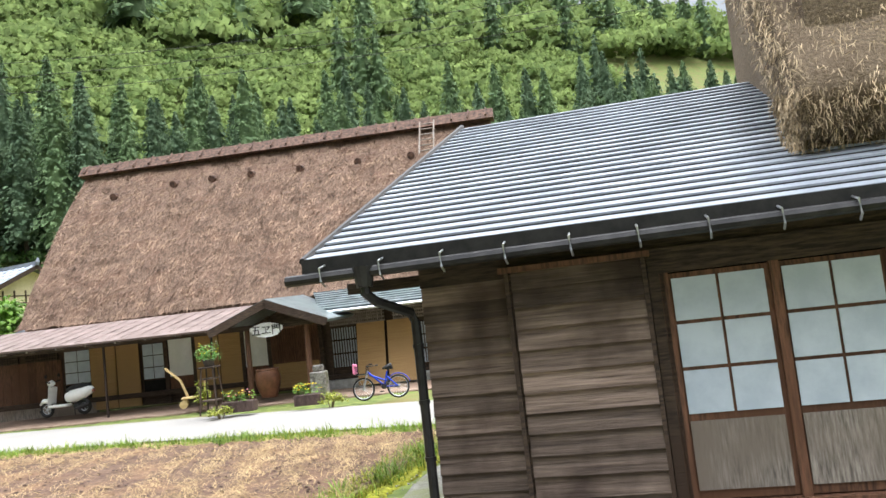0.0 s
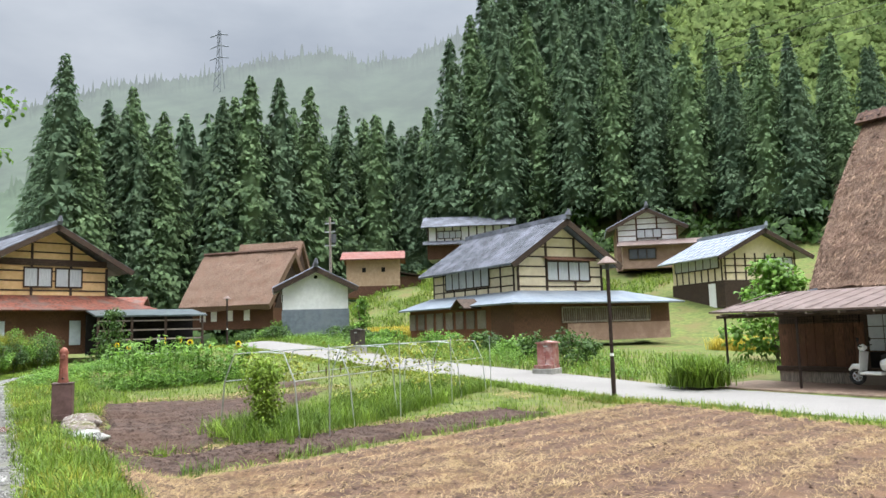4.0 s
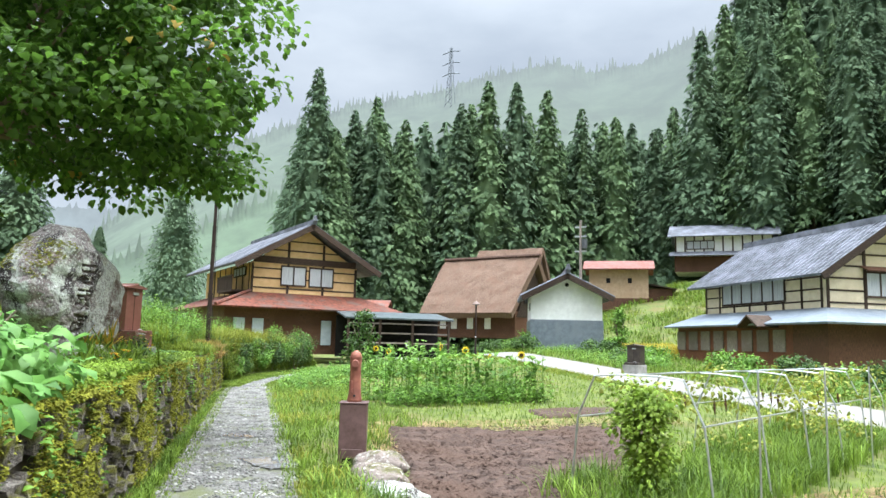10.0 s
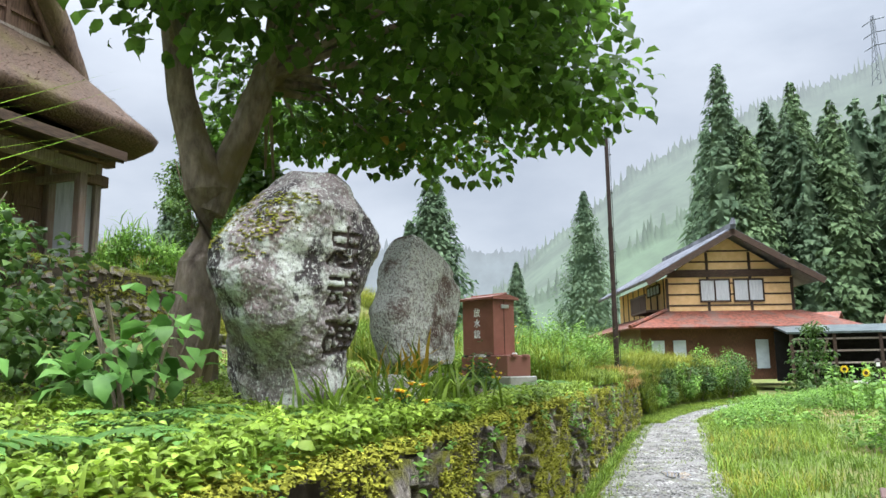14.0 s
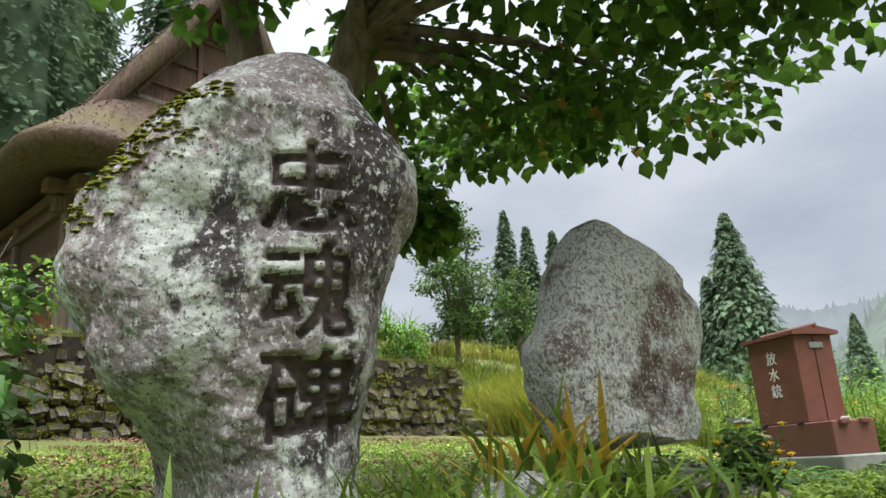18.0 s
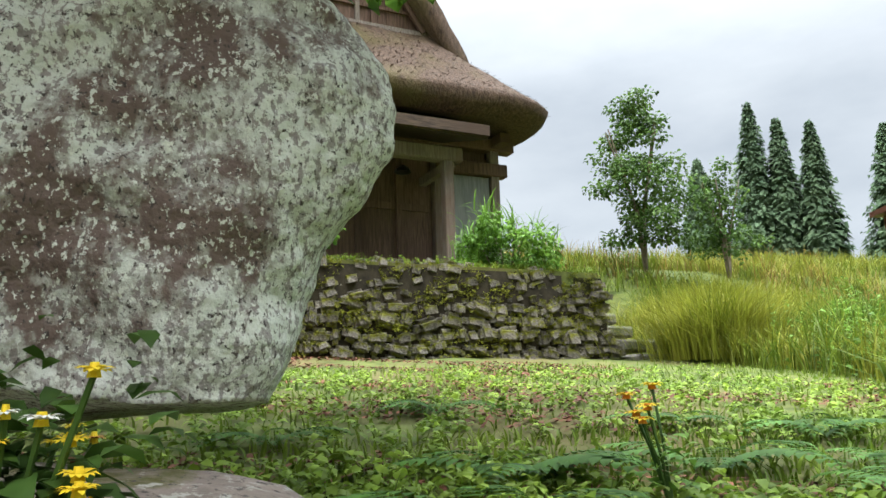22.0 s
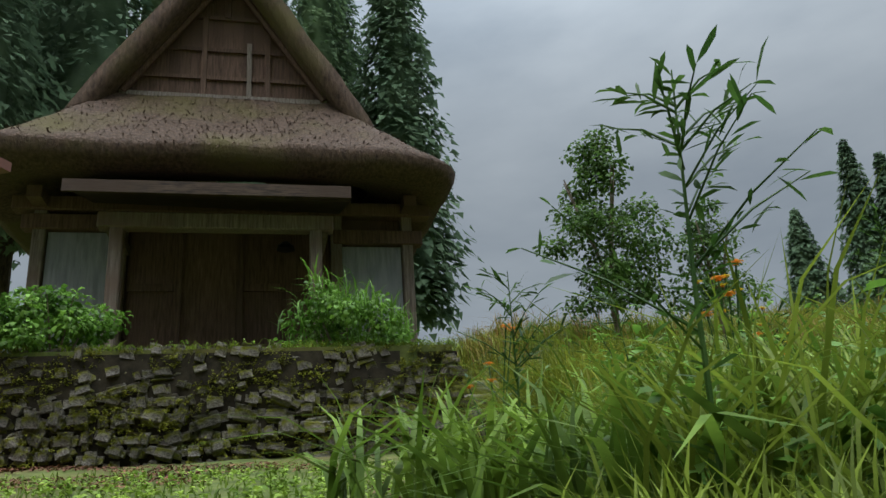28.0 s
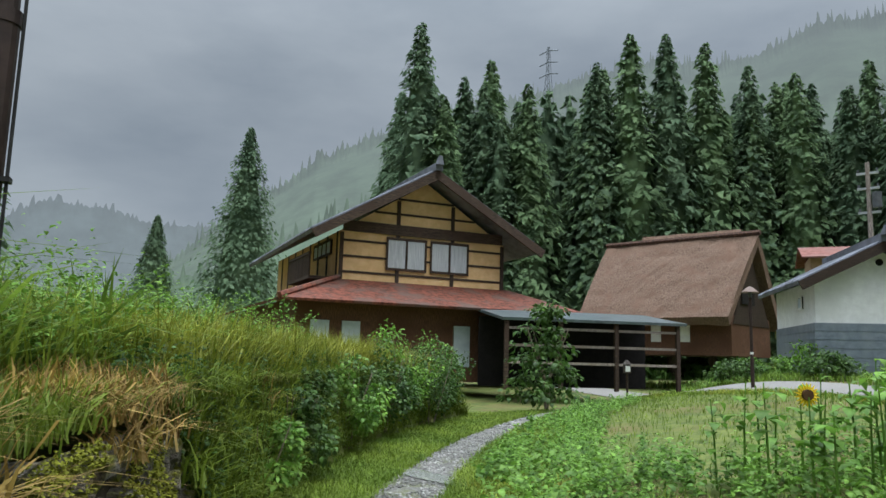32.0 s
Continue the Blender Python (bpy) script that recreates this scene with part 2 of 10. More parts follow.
CEDAR_B = material("light_cedar_foliage", (0.095, 0.155, 0.075), (0.20, 0.29, 0.14), 0.5, 0.8, 0.0, island=0.3, spec=0.12, translucent=0.4)
BROADLEAF = material("hill_broadleaf", (0.11, 0.17, 0.05), (0.26, 0.34, 0.11), 0.2, 0.8, 0.0, island=0.3, spec=0.12, translucent=0.35)
FERN = material("fern_leaf", (0.045, 0.115, 0.02), (0.12, 0.26, 0.05), 2, 0.6, 0.0, island=0.35, spec=0.25, translucent=0.3)
LEAF_BIG = material("tree_leaf", (0.055, 0.125, 0.018), (0.125, 0.235, 0.036), 2, 0.5, 0.0, island=0.45, spec=0.3, translucent=0.6)
LEAF_SHRUB = material("shrub_leaf", (0.03, 0.075, 0.014), (0.09, 0.165, 0.034), 2, 0.5, 0.0, island=0.45, spec=0.3, translucent=0.35)
LEAF_BRIGHT = material("bright_leaf", (0.075, 0.17, 0.022), (0.20, 0.36, 0.055), 2, 0.5, 0.0, island=0.4, spec=0.3, translucent=0.35)
LEAF_LIME = material("light_green_leaf", (0.085, 0.21, 0.045), (0.18, 0.36, 0.085), 2, 0.5, 0.0, island=0.3, spec=0.3, translucent=0.35)
LEAF_VINE = material("yellowing_vine_leaf", (0.14, 0.20, 0.025), (0.34, 0.34, 0.06), 2, 0.5, 0.0, island=0.4, spec=0.3, translucent=0.35)
LEAF_YELLOW = material("yellowing_leaf", (0.26, 0.17, 0.03), (0.45, 0.33, 0.06), 2, 0.6, 0.0, island=0.3, spec=0.2, translucent=0.3)
GRASS = material("grass_blade", (0.07, 0.13, 0.016), (0.20, 0.30, 0.04), 1.2, 0.55, 0.0, island=0.4, spec=0.25, translucent=0.35)
GRASS_YEL = material("yellow_green_grass", (0.14, 0.17, 0.016), (0.32, 0.32, 0.05), 1.2, 0.55, 0.0, island=0.35, spec=0.25, translucent=0.3)
GRASS_PALE = material("pale_ornamental_grass", (0.48, 0.50, 0.13), (0.72, 0.70, 0.27), 1.2, 0.5, 0.0, island=0.25, spec=0.3, translucent=0.5)
STRAW = material("straw", (0.20, 0.13, 0.06), (0.42, 0.30, 0.15), 2, 0.8, 0.0, island=0.3)
SOIL = material("tilled_soil", (0.035, 0.022, 0.017), (0.115, 0.075, 0.058), 5, 0.95, 0.9, (1, 1, 1), (0.075, 0.045, 0.032), 0.7, 0.9, depth=0.06)
SOIL_STRAW = material("straw_strewn_soil", (0.045, 0.027, 0.021), (0.15, 0.09, 0.06), 9, 0.95, 0.9, (1, 1, 1), (0.15, 0.088, 0.052), 1.3, 0.8, depth=0.05)
STONE_GREY = material("field_stone", (0.09, 0.08, 0.07), (0.30, 0.275, 0.25), 9, 0.92, 0.9, c3=(0.10, 0.115, 0.035), big=2.0, vary=0.3, depth=0.04)
STONE_MOSS = material("mossy_stone", (0.045, 0.038, 0.032), (0.33, 0.295, 0.255), 9, 0.95, 1.0, spec=0.15, c3=(0.15, 0.15, 0.022), big=2.2, vary=0.4, amount=0.9, depth=0.05)
MOSS = material("moss", (0.11, 0.12, 0.012), (0.29, 0.29, 0.028), 14, 0.95, 0.8, c3=(0.21, 0.22, 0.02), big=2.0)
TRUNK = material("lichen_bark", (0.06, 0.043, 0.03), (0.34, 0.28, 0.22), 12, 0.95, 1.0, (1, 1, 0.4), (0.15, 0.12, 0.06), 2.5, 1.0, depth=0.04)
PLASTIC_WHITE = material("white_paint", (0.72, 0.72, 0.70), (0.80, 0.80, 0.78), 6, 0.3, 0.0)
RUBBER = material("black_rubber", (0.012, 0.012, 0.012), (0.025, 0.025, 0.025), 12, 0.7, 0.1)
BLUE_PAINT = material("blue_bicycle_paint", (0.01, 0.035, 0.30), (0.015, 0.05, 0.42), 6, 0.3, 0.0)
PINK = material("pink_cloth", (0.60, 0.16, 0.28), (0.72, 0.24, 0.36), 8, 0.7, 0.0)
HYDRANT = material("faded_red_iron", (0.25, 0.085, 0.058), (0.38, 0.15, 0.10), 9, 0.55, 0.25, c3=(0.20, 0.075, 0.055), big=4.0)
CLAY = material("glazed_jar", (0.10, 0.042, 0.022), (0.17, 0.075, 0.04), 5, 0.3, 0.1)
PETAL_Y = material("yellow_petal", (0.78, 0.55, 0.02), (0.86, 0.68, 0.05), 4, 0.6, 0.0, translucent=0.2)
PETAL_O = material("orange_petal", (0.75, 0.24, 0.02), (0.85, 0.36, 0.04), 4, 0.6, 0.0, translucent=0.2)
PETAL_W = material("white_petal", (0.78, 0.78, 0.74), (0.85, 0.85, 0.82), 4, 0.6, 0.0, translucent=0.2)
PETAL_P = material("pink_petal", (0.75, 0.22, 0.35), (0.85, 0.35, 0.48), 4, 0.6, 0.0, translucent=0.2)
SEED = material("flower_centre", (0.05, 0.025, 0.01), (0.10, 0.05, 0.02), 20, 0.9, 0.3)


GROUND = material("meadow_ground", (0.06, 0.085, 0.02), (0.14, 0.165, 0.04), 3.0, 0.95, 0.6, c3=(0.13, 0.11, 0.04), big=0.5, depth=0.04)
GRAVEL = material("wet_gravel", (0.05, 0.047, 0.042), (0.25, 0.24, 0.22), 22, 0.6, 1.0, c3=(0.12, 0.13, 0.06), big=2.2, amount=0.9, depth=0.02)
ROAD = material("pale_asphalt", (0.17, 0.16, 0.147), (0.25, 0.237, 0.22), 40, 0.85, 0.4, c3=(0.19, 0.178, 0.165), big=0.35, depth=0.006)
PORCH = material("brown_porch_floor", (0.17, 0.11, 0.08), (0.27, 0.19, 0.14), 4, 0.6, 0.2, c3=(0.20, 0.135, 0.10), big=0.6)


# ---- mesh helpers ----
def sm(v, a, b):
    """Smooth step of v between a and b."""
    u = np.clip((np.asarray(v, float) - a) / (b - a), 0, 1)
    return u * u * (3 - 2 * u)


class Geo:
    """Collects vertices and faces; turned into one mesh by part()."""

    def __init__(self):
        self.v, self.f = [], []

    def add(self, verts, faces):
        k = len(self.v)
        self.v += [tuple(p) for p in verts]
        self.f += [tuple(i + k for i in q) for q in faces]
        return self

    def box(self, x0, y0, z0, x1, y1, z1, c=0.0):
        """A box; c: width of the chamfer round its edges."""
        if c <= 0:
            p = [(x, y, z) for z in (z0, z1) for y in (y0, y1) for x in (x0, x1)]
            return self.add(p, [(0, 2, 3, 1), (4, 5, 7, 6), (0, 1, 5, 4), (2, 6, 7, 3), (0, 4, 6, 2), (1, 3, 7, 5)])
        bm = bmesh.new()
        bmesh.ops.create_cube(bm, size=1)
        for q in bm.verts:
            q.co = ((x0 + x1) / 2 + q.co.x * (x1 - x0), (y0 + y1) / 2 + q.co.y * (y1 - y0), (z0 + z1) / 2 + q.co.z * (z1 - z0))
        bmesh.ops.bevel(bm, geom=bm.edges[:], offset=c, segments=1, affect="EDGES")
        bm.verts.index_update()
        self.add([q.co[:] for q in bm.verts], [[q.index for q in f.verts] for f in bm.faces])
        bm.free()
        return self

    def tube(self, points, radii, n=8, caps=True):
        """A tube through the points with a radius at each."""
        pts = [Vector(p) for p in points]
        k0 = len(self.v)
        ref = Vector((0, 0, 1))
        for i, p in enumerate(pts):
            d = (pts[min(i + 1, len(pts) - 1)] - pts[max(i - 1, 0)]).normalized()
            a = d.cross(ref)
            if a.length < 0.05:
                a = d.cross(Vector((1, 0, 0)))
            a.normalize()
            b = d.cross(a)
            r = radii[i] if hasattr(radii, "__len__") else radii
            for j in range(n):
                t = 2 * math.pi * j / n
                self.v.append(tuple(p + (a * math.cos(t) + b * math.sin(t)) * r))
        for i in range(len(pts) - 1):
            for j in range(n):
                self.f.append((k0 + i * n + j, k0 + i * n + (j + 1) % n, k0 + (i + 1) * n + (j + 1) % n, k0 + (i + 1) * n + j))
        if caps:
            self.f.append(tuple(k0 + j for j in range(n))[::-1])
            self.f.append(tuple(k0 + (len(pts) - 1) * n + j for j in range(n)))
        return self

    def prism(self, outline, y0, y1):
        """An outline of (x, z) points pushed along y."""
        n = len(outline)
        self.add([(x, y0, z) for x, z in outline] + [(x, y1, z) for x, z in outline],
                 [tuple(range(n)), tuple(range(2 * n - 1, n - 1, -1))] + [(i, i + n, (i + 1) % n + n, (i + 1) % n) for i in range(n)])
        return self

    def slab(self, a, b, c, d, t):
        """A plate with the corners a, b, c, d, thickened by t along its normal, downwards."""
        a, b, c, d = (Vector(q) for q in (a, b, c, d))
        nn = (b - a).cross(d - a).normalized()
        if nn.z < 0:
            nn = -nn
        lo = [q - nn * t for q in (a, b, c, d)]
        return self.add([a, b, c, d] + lo, [(0, 1, 2, 3), (7, 6, 5, 4), (0, 4, 5, 1), (1, 5, 6, 2), (2, 6, 7, 3), (3, 7, 4, 0)])


def mesh_of(name, geo, mat, smooth=False):
    me = bpy.data.meshes.new(name)
    me.from_pydata(geo.v, [], geo.f)
    bm = bmesh.new()
    bm.from_mesh(me)
    bmesh.ops.recalc_face_normals(bm, faces=bm.faces)
    bm.to_mesh(me)
    bm.free()
    if smooth:
        me.polygons.foreach_set("use_smooth", [True] * len(me.polygons))
    if mat:
        me.materials.append(mat)
    return me


def np_mesh(name, V, F, mat, smooth=False):
    """A mesh from arrays: vertices (n, 3) and faces (m, 3) or (m, 4)."""
    me = bpy.data.meshes.new(name)
    V, F = np.asarray(V, np.float32), np.asarray(F, np.int32)
    k = F.shape[1]
    me.vertices.add(len(V))
    me.vertices.foreach_set("co", V.ravel())
    me.loops.add(F.size)
    me.loops.foreach_set("vertex_index", F.ravel())
    me.polygons.add(len(F))
    me.polygons.foreach_set("loop_start", np.arange(0, F.size, k, dtype=np.int32))
    if smooth:
        me.polygons.foreach_set("use_smooth", np.ones(len(F), bool))
    me.update(calc_edges=True)
    me.validate()
    if mat:
        me.materials.append(mat)
    return me


def part(name, geo, mat, parent, label="", smooth=False):
    """Links geo (a Geo or a mesh) as one mesh object under a thing or a part."""
    me = geo if isinstance(geo, bpy.types.Mesh) else mesh_of(name, geo, mat, smooth)
    ob = new(name, me)
    ob.parent = parent
    if label:
        ob["label"] = label
    return ob


def thing(name, m, label, category, group="", kind=""):
    ob = new(name)
    ob.matrix_world = m
    return tagged(ob, label, category, group, kind)


def single(name, geo, mat, label, category, m=None, group="", kind="", smooth=False):
    me = geo if isinstance(geo, bpy.types.Mesh) else mesh_of(name, geo, mat, smooth)
    ob = new(name, me)
    if m is not None:
        ob.matrix_world = m
    return tagged(ob, label, category, group, kind)


# ---- the lie of the land ----
def y_wall(x):
    """The terrace wall south of the gravel path."""
    x = np.asarray(x, float)
    return 0.6 + 0.25 * (-10.85 - x) + 0.022 * np.clip(-x - 32.5, 0, 13.5) ** 2 * (1 - sm(-x, 46, 51))


def y_path(x):
    """Middle of the gravel path, which bends north towards the road past x = -30."""
    x = np.asarray(x, float)
    return 0.6 + 0.25 * (-10.85 - x) + 1.1 + 0.0205 * np.maximum(0, -x - 29) ** 2


ROAD_X = np.array([-130.0, -90, -75, -60, -50, -40, -32, -25, -17, -10.4, -4, 1.7, 6, 14, 60])
ROAD_Y = np.array([55.0, 38, 32.5, 27.8, 25.2, 23.2, 21.2, 19.8, 18.9, 17.7, 15.6, 13.2, 11.0, 7.3, -15])


def y_road(x):
    return np.interp(x, ROAD_X, ROAD_Y)


def ground(x, y):
    """Height of the ground."""
    x, y = np.asarray(x, float), np.asarray(y, float)
    rise = 2.3 * np.clip((-x - 13) / 50, 0, 1) + 0.9 * np.clip((-x - 63) / 60, 0, 1)
    hs = y - (60 + 0.27 * (x + 30))
    up = 0.2 * np.clip(hs + 18, 0, 46) + 0.66 * np.clip(hs - 28, 0, 130) + 0.25 * np.clip(hs - 158, 0, 400)
    low = rise + up
    off = y - y_path(x)
    z = 0.4 + (low - 0.4) * sm(off, 0.9, 2.6 + 6 * sm(-x, 16, 24))
    west = sm(-x, 34, 48)
    z = z * (1 - west) + (0.4 + (low - 0.4) * sm(off, -3, 12)) * west
    back = y_wall(x) - y
    slope = 1.5 + 0.105 * np.clip(back - 1.0, 0, 12) + 0.13 * np.clip(back - 13, 0, 60) * sm(-x, 2, 12)
    slope = slope - 1.1 * sm(-x, 42, 50) * sm(20 - back, 0, 20)
    u, v = -0.957 * (x + 23.62) + 0.289 * (y + 9.07), -0.289 * (x + 23.62) - 0.957 * (y + 9.07)
    slope = slope + 2.0 * sm(u, 7.4, 9.4) * sm(v, -4.5, 2.5)
    start = sm(-x, -3.5, 1.0)
    slope = 0.35 + (slope - 0.35) * start
    z = np.where(back > -0.02, slope, z)
    return z


def strip(name, xs, lo, hi, mat, n=4, lift=0.01, rough=0.0):
    """A band on the ground between y = lo(x) and y = hi(x)."""
    X = np.repeat(xs[:, None], n + 1, 1)
    k = np.linspace(0, 1, n + 1)[None]
    Y = lo(xs)[:, None] * (1 - k) + hi(xs)[:, None] * k
    Z = ground(X, Y) + lift
    if rough:
        Z += rough * (np.random.rand(*Z.shape) - 0.5)
    V = np.stack([X, Y, Z], -1).reshape(-1, 3)
    i = np.arange((len(xs) - 1) * n)
    a = (i // n) * (n + 1) + i % n
    F = np.stack([a, a + 1, a + n + 2, a + n + 1], 1)
    return np_mesh(name, V, F, mat, True)


def build_ground():
    gx = np.unique(np.concatenate([np.arange(-420, -140, 20), np.arange(-140, -60, 4), np.arange(-60, -50, 1.0), np.arange(-50, 8, 0.3), np.arange(8, 60, 3), np.arange(60, 420, 20)]))
    gy = np.unique(np.concatenate([np.arange(-420, -100, 20), np.arange(-100, -20, 4), np.arange(-20, 20, 0.3), np.arange(20, 60, 1.0), np.arange(60, 140, 4), np.arange(140, 480, 15)]))
    X, Y = np.meshgrid(gx, gy, indexing="ij")
    back = y_wall(X) - Y
    Z = np.where((X > -33.5) & (X < -2.6) & (back > -0.05) & (back < 0.36), 0.4, ground(X, Y))
    Z += 0.04 * (np.random.rand(*Z.shape) - 0.5) * (np.abs(Y - y_road(X)) > 2.4) * (np.abs(Y - y_path(X)) > 1.0)
    V = np.stack([X, Y, Z], -1).reshape(-1, 3)
    ny = len(gy)
    i = np.arange((len(gx) - 1) * (ny - 1))
    a = (i // (ny - 1)) * ny + i % (ny - 1)
    F = np.stack([a, a + ny, a + ny + 1, a + 1], 1)
    return tagged(new("ground", np_mesh("ground", V, F, GROUND, True)), "green meadow ground with weeds rising to a wooded hillside", "ground", "", "structure")


build_ground()
tagged(new("road", strip("road", np.arange(-110, 40, 1.0), lambda x: y_road(x) - 1.75, lambda x: y_road(x) + 1.75, ROAD, 6, 0.03)), "pale grey village road of worn asphalt", "road", "", "structure")
tagged(new("gravel_path", strip("gravel_path", np.arange(-46, 6, 0.25), lambda x: y_path(x) - 0.72 + 0.32 * sm(-x, 32, 38), lambda x: y_path(x) + 0.62 - 0.24 * sm(-x, 32, 38), GRAVEL, 10, 0.02, 0.012)), "wet grey gravel footpath", "path", "", "structure")


# ---- houses ----
def roof_gable(g, x0, x1, y0, y1, ze, zr, t=0.15, over=0.0):
    """Two roof plates; the ridge runs along y at the middle of x."""
    xm = (x0 + x1) / 2
    g.slab((x0, y0, ze), (x0, y1, ze), (xm, y1, zr), (xm, y0, zr), t)
    g.slab((x1, y0, ze), (x1, y1, ze), (xm, y1, zr), (xm, y0, zr), t)


def thatch_block(name, parent, x0, x1, y0, y1, ze, zr, t, mat, lean=0.5, bulge=0.25, nx=46, ns=22):
    """A thick thatched gable roof: the ridge runs along x; its surface is uneven."""
    ym, g = (y0 + y1) / 2, Geo()
    prof = []
    for i in range(2 * ns + 1):
        k = i / ns - 1
        h = 1 - abs(k)
        prof.append((ym + (y1 - y0) / 2 * k, ze + (zr - ze) * h + bulge * math.sin(math.pi * h)))
    inner = [(ym + (y1 - y0) / 2 * k * 0.93, ze - t + (zr - ze) * (1 - abs(k)) * 0.97) for k in np.linspace(1, -1, 9)]
    ring = prof + inner
    m = len(ring)
    for ix in range(nx + 1):
        for j, (y, z) in enumerate(ring):
            h = (z - ze) / (zr - ze)
            a, b = x0 - lean * h, x1 + lean * h
            x = a + (b - a) * ix / nx
            e = 0.07 * noise.noise(Vector((x * 0.9, y * 0.9, z * 0.9))) + 0.04 * noise.noise(Vector((x * 4, y * 4, z * 4)))
            g.v.append((x + e * 0.6 * (ix in (0, nx)), y + e * (1 if y > ym else -1) * (j < len(prof)), z + e))
    for ix in range(nx):
        for j in range(m):
            g.f.append((ix * m + j, ix * m + (j + 1) % m, (ix + 1) * m + (j + 1) % m, (ix + 1) * m + j))
    g.f += [tuple(range(m)), tuple(range(nx * m, nx * m + m))[::-1]]
    return part(name, g, mat, parent, smooth=False)


def framed_gable(h, w, zb, ze, zr, mat, frame_mat, y=0.0, bars=5):
    """Plaster gable wall with dark timbers: posts and horizontal bars proud of it."""
    g = Geo().prism([(-w / 2, zb), (w / 2, zb), (w / 2, ze), (0, zr), (-w / 2, ze)], y, y + 0.15)
    wall = part("gable_wall", g, mat, h)
    for x in (-w / 2 + 0.08, -w / 6, w / 6, w / 2 - 0.08):
        top = ze + (zr - ze) * (1 - abs(x) / (w / 2)) - 0.1
        part("post", Geo().box(x - 0.08, y - 0.05, zb, x + 0.08, y - 0.003, top), frame_mat, wall)
    for i in range(bars):
        z = zb + (zr - 0.5 - zb) * (i + 0.5) / bars
        half = w / 2 if z < ze else w / 2 * (1 - (z - ze) / (zr - ze))
        part("beam", Geo().box(-half, y - 0.035, z - 0.045, half, y - 0.002, z + 0.045), frame_mat, wall)
    return wall


def window(h, x0, x1, z0, z1, y, n, pane, frame_mat, side=None):
    """A window of n panes in a timber frame, facing -y, or -x where side is given as its x."""
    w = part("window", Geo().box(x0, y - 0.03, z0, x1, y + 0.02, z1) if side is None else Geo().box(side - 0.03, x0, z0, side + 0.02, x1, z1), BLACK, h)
    for i in range(n):
        a, b = x0 + (x1 - x0) * i / n + 0.05, x0 + (x1 - x0) * (i + 1) / n - 0.05
        if side is None:
            part("pane", Geo().box(a, y - 0.045, z0 + 0.06, b, y - 0.032, z1 - 0.06), pane, w)
        else:
            part("pane", Geo().box(side - 0.045, a, z0 + 0.06, side - 0.032, b, z1 - 0.06), pane, w)
    for i in range(n + 1):
        c = x0 + (x1 - x0) * i / n
        if side is None:
            part("frame", Geo().box(c - 0.045, y - 0.07, z0 - 0.05, c + 0.045, y - 0.047, z1 + 0.05), frame_mat, w)
        else:
            part("frame", Geo().box(side - 0.07, c - 0.045, z0 - 0.05, side - 0.047, c + 0.045, z1 + 0.05), frame_mat, w)
    for z in (z0, z1):
        if side is None:
            part("frame", Geo().box(x0, y - 0.078, z - 0.05, x1, y - 0.05, z + 0.05), frame_mat, w)
        else:
            part("frame", Geo().box(side - 0.078, x0, z - 0.05, side - 0.05, x1, z + 0.05), frame_mat, w)
    return w


def tiled_roof(h, x0, x1, y0, y1, ze, zr, mat, rows=9, ribs=22, name="roof"):
    """A gable roof, ridge along y, with raised courses and a ridge cap."""
    g = Geo()
    roof_gable(g, x0, x1, y0, y1, ze, zr, 0.14)
    roof = part(name, g, mat, h)
    xm = (x0 + x1) / 2
    for s, xe in ((-1, x0), (1, x1)):
        c = Geo()
        for i in range(ribs):
            y = y0 + (y1 - y0) * (i + 0.5) / ribs
            c.tube([(xe, y, ze + 0.03), (xm, y, zr + 0.03)], 0.055, 5)
        for i in range(1, rows):
            k = i / rows
            c.tube([(xe + (xm - xe) * k, y0, ze + (zr - ze) * k + 0.01), (xe + (xm - xe) * k, y1, ze + (zr - ze) * k + 0.01)], 0.03, 4)
        part("tile_course", c, mat, roof)
    part("ridge_cap", Geo().box(xm - 0.16, y0 - 0.1, zr - 0.05, xm + 0.16, y1 + 0.1, zr + 0.26), mat, roof)
    part("ridge_end", Geo().tube([(xm, y0 - 0.12, zr + 0.2), (xm, y0 - 0.2, zr + 0.55)], [0.2, 0.08], 6), mat, roof)
    for s, xe in ((-1, x0), (1, x1)):
        part("bargeboard", Geo().slab((xe, y0 - 0.02, ze - 0.02), (xe, y0 + 0.08, ze - 0.02), (xm, y0 + 0.08, zr - 0.02), (xm, y0 - 0.02, zr - 0.02), 0.36), WOOD_DARK, roof)
    return roof


def house_frame(name, x, y, deg, z, label):
    return thing(name, pose(x, y, z, 0, 0, deg), label, "house")


